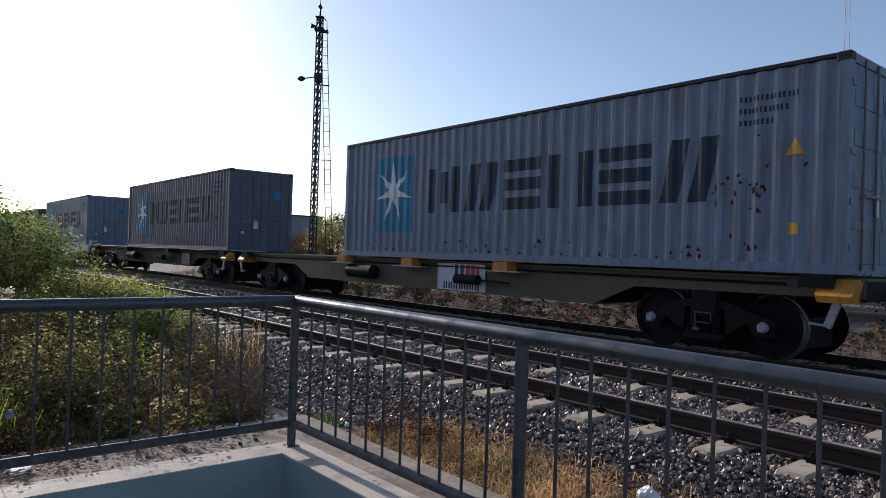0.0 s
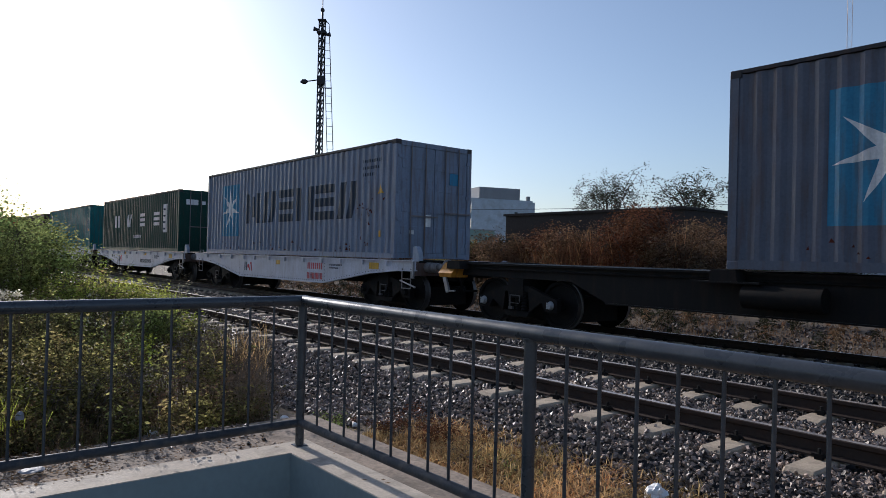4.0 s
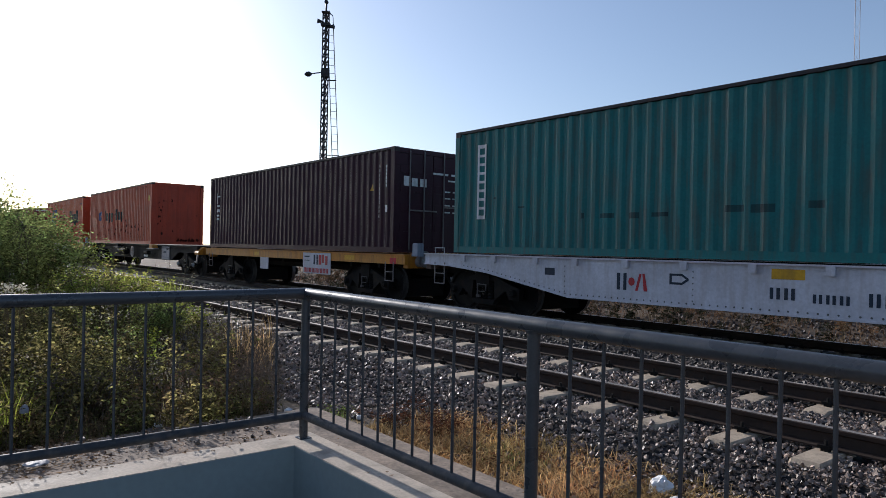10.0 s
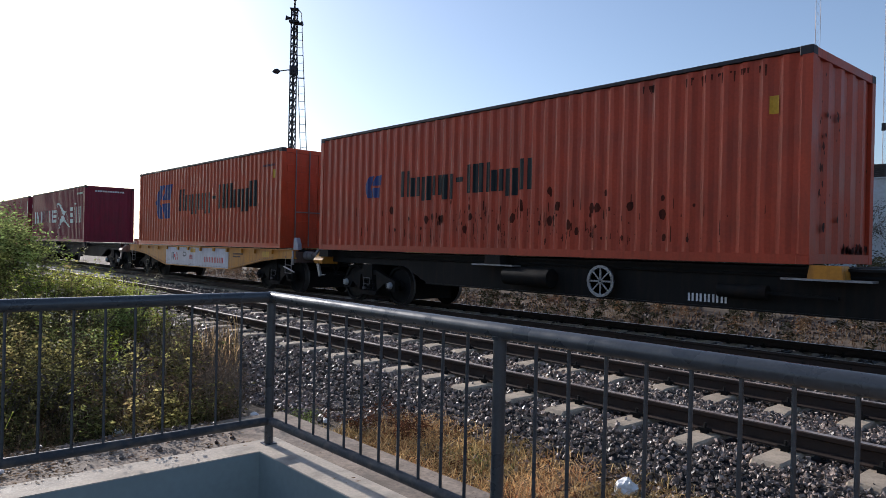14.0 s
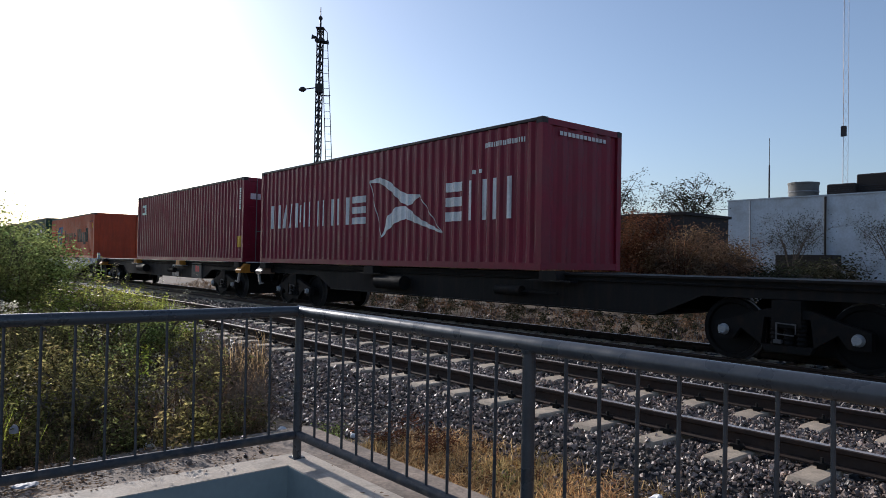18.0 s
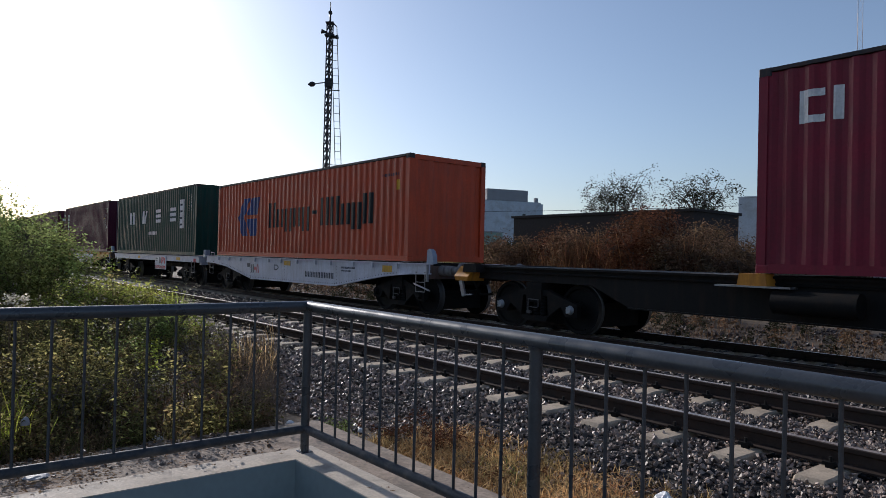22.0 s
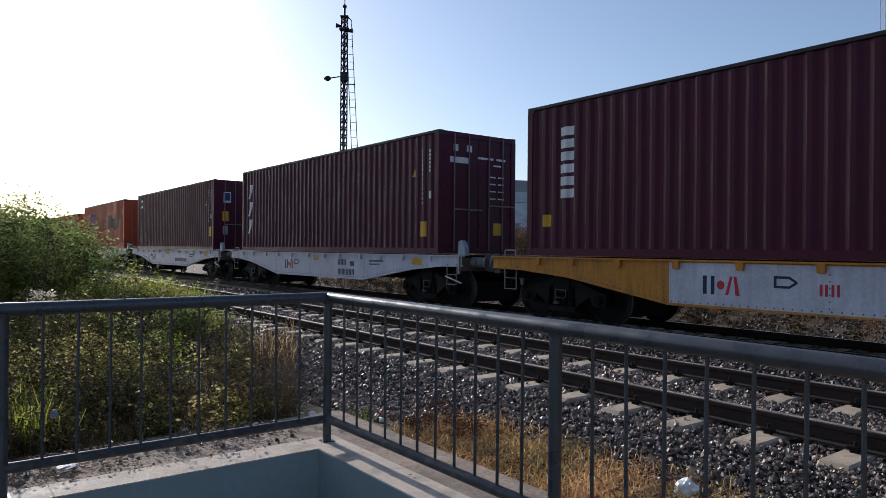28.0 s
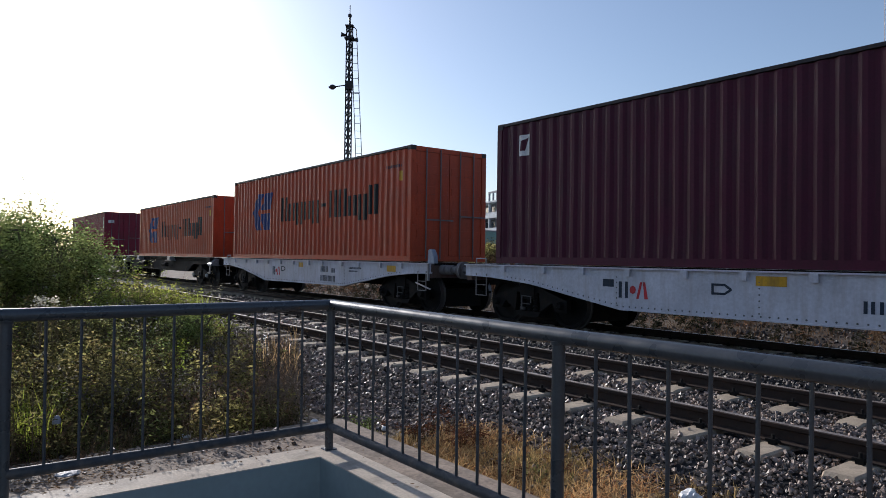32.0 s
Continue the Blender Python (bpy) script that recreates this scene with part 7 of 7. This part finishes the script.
for i in range(12):
    f0, f1 = i / 12, (i + 1) / 12
    sag = lambda f: -2.0 * f * (1 - f)
    g.tube((-68.5 + 60 * f0, 46.4 + 14 * f0, 6.6 + sag(f0)), (-68.5 + 60 * f1, 46.4 + 14 * f1, 6.6 + sag(f1)), 0.025, 4)
part("wire", g, M_MAST, cable)


def radio_tower(x, y, height, w, label):
    ob = tagged(new("radio_tower"), label, "radio tower", "radio towers")
    ob.location = (x, y, 0)
    c = [(w * math.cos(a), w * math.sin(a)) for a in (0.4, 0.4 + 2.094, 0.4 + 4.189)]
    for p in c:
        part("leg", Geo().tube((*p, 0), (*p, height), 0.034, 5), M_TOWER, ob)
    for s in range(3):
        g = Geo()
        (ax, ay), (bx, by) = c[s], c[(s + 1) % 3]
        n = int(height / 1.4)
        for i in range(n):
            z0, z1 = height * i / n, height * (i + 1) / n
            g.tube((ax, ay, z0), (bx, by, z1), 0.012, 3)
        part("bracing", g, M_TOWER, ob)
    part("antenna_box", Geo().box(-0.35, 0.35, -0.6, -0.25, height * 0.36, height * 0.36 + 1.5), M_MAST, ob)
    return ob


M_TOWER = material("faded_red_and_white_tower_paint", (0.28, 0.25, 0.26), 0.6, 0.2, tint=0.2, fine=4, coarse=0.4)
radio_tower(-41.2, 110, 58, 0.42, "slender guyed lattice radio tower far behind the warehouse")
radio_tower(-46.0, 158, 74, 0.45, "second slender radio tower in the distance")

# ---------------------------------------------------------------- litter on the slab and the verge
M_PLASTIC = material("crumpled_white_plastic", (0.75, 0.75, 0.74), 0.5, tint=0.1, fine=30, coarse=8, bump=0.4)


def bag(x, y, z, size, seed, label, tall=0.75, mat=None):
    bm = bmesh.new()
    bmesh.ops.create_icosphere(bm, subdivisions=3, radius=size)
    for v in bm.verts:
        k = 1 + 0.55 * noise.noise((v.co.x * 9 + seed, v.co.y * 9, v.co.z * 9)) + 0.3 * noise.noise((v.co.x * 28, v.co.y * 28 + seed, v.co.z * 28))
        v.co *= k
        v.co.z *= tall
        v.co.z = max(v.co.z, -size * 0.3)
    me = bpy.data.meshes.new("plastic_bag")
    bm.to_mesh(me)
    bm.free()
    me.materials.append(mat or M_PLASTIC)
    ob = new("plastic_bag", me)
    ob.location = (x, y, z + size * 0.3)
    tagged(ob, label, "litter", "scraps of litter")


bag(-2.56, 3.93, lie(-2.56, 3.93) + 0.02, 0.075, 1, "crumpled white plastic bag on dry grass", 1.2)
bag(-5.62, 0.78, lie(-5.62, 0.78) + 0.33, 0.026, 2, "pale scrap of plastic caught in the weeds", 1.7, M_PALEPLATE)
bag(-2.36, 3.77, lie(-2.36, 3.77) + 0.02, 0.05, 6, "torn white plastic scrap on dry grass")
bag(-5.24, 3.31, lie(-5.24, 3.31) + 0.015, 0.028, 3, "scrap of white plastic on dry grass", 0.9)
bag(-5.78, 2.9, lie(-5.78, 2.9) + 0.02, 0.038, 4, "scrap of white plastic beside the railing", 0.8)
bag(-5.76, 1.72, lie(-5.76, 1.72) + 0.05, 0.04, 5, "scrap of white plastic among the weeds")
bag(-4.86, 0.74, SLAB + 0.012, 0.06, 7, "flattened dirty paper scrap on the slab", 0.2, M_PALEPLATE)

# crumbs of stone and mortar on the slab beside the bushes
crumbs = []
for _ in range(420):
    x, y = -5.34 + 0.7 * rng.random() ** 1.7, rng.uniform(-1.5, 2.3)
    crumbs.append((int(rng.integers(16)), x, y, SLAB + 0.004, 0.006 + 0.022 * rng.random() ** 3))
tagged(new("rubble", scatter_mesh("rubble", stones_v, block_f, crumbs, M_STONE)), "crumbs of stone and mortar on the slab", "rubble", kind="stuff")

pts = []
# dry leaves, thickest by the weeds, where they also darken for shade
for _ in range(11000):
    x, y = rng.uniform(-5.34, -4.55), rng.uniform(-1.5, 2.35)
    if rng.random() < (x + 4.45) / -0.9 and (y < 1.2 or rng.random() < 0.35):
        pts.append((x, y, SLAB + 0.006))
for _ in range(500):
    x, y = rng.uniform(-4.5, 2.5), rng.uniform(2.3, 2.92)
    if noise.noise((x * 2.0, y * 2.0, 1.0)) > 0.1:
        pts.append((x, y, SLAB + 0.02))
V = leaves(np.array(pts), 0.032, rng, 0.0, 0.45)
V[:, :, 2] = SLAB + 0.014 + np.abs(V[:, :, 2] - (SLAB + 0.006)) * 0.3
tagged(new("leaf_litter", quads_mesh("leaf_litter", V, L_BROWN)), "scattered dry leaves and twigs on the slab", "leaf litter", kind="stuff")


# ---------------------------------------------------------------- motion of the train
SLACK = ((0, 0.0), (6, 0.06), (7.4, 0.0), (8.6, -0.08), (12, -0.07), (14, -0.04), (17, -0.07), (18, -0.08), (20, 0.0), (21.9, -0.09), (22.6, 0.09), (25, 0.1), (29, 0.05), (32, 0.05))


def rolled(t):
    """Metres that the train has gone after t seconds: it slows a little, and its pace wavers by a few hundredths."""
    u = t / 32.0
    (t0, a), (t1, b) = next((p, q) for p, q in zip(SLACK, SLACK[1:]) if t <= q[0] + 0.1)
    k = min(1.0, (t - t0) / (t1 - t0))
    return 244.285 * u - 11.530 * u ** 2 + 10.037 * u ** 3 - 4.098 * u ** 4 + a + (b - a) * k * k * (3 - 2 * k)


def motions():
    for ob, x, y, z in RUN:
        walk(ob, [(t, pose(x + rolled(t), y, z)) for t in (0.5 * i for i in range(65))])
    for ob, dx, at in SPIN:
        # wheels turn while their wagon passes before the camera
        rows = []
        times = [i * 0.0667 for i in range(481)]
        near = [t for t in times if -46 < at + rolled(t) < 3]
        if not near:
            continue
        first = rolled(near[0])
        if near[0] > 0:
            rows.append((0.0, pose(dx, 0, WHEEL_R)))
        for t in near:
            rows.append((t, pose(dx, 0, WHEEL_R, 0, math.degrees((rolled(t) - first) / WHEEL_R), 0)))
        if rows[-1][0] < 31.9:
            rows.append((32.0, rows[-1][1]))
        walk(ob, rows)


motions()
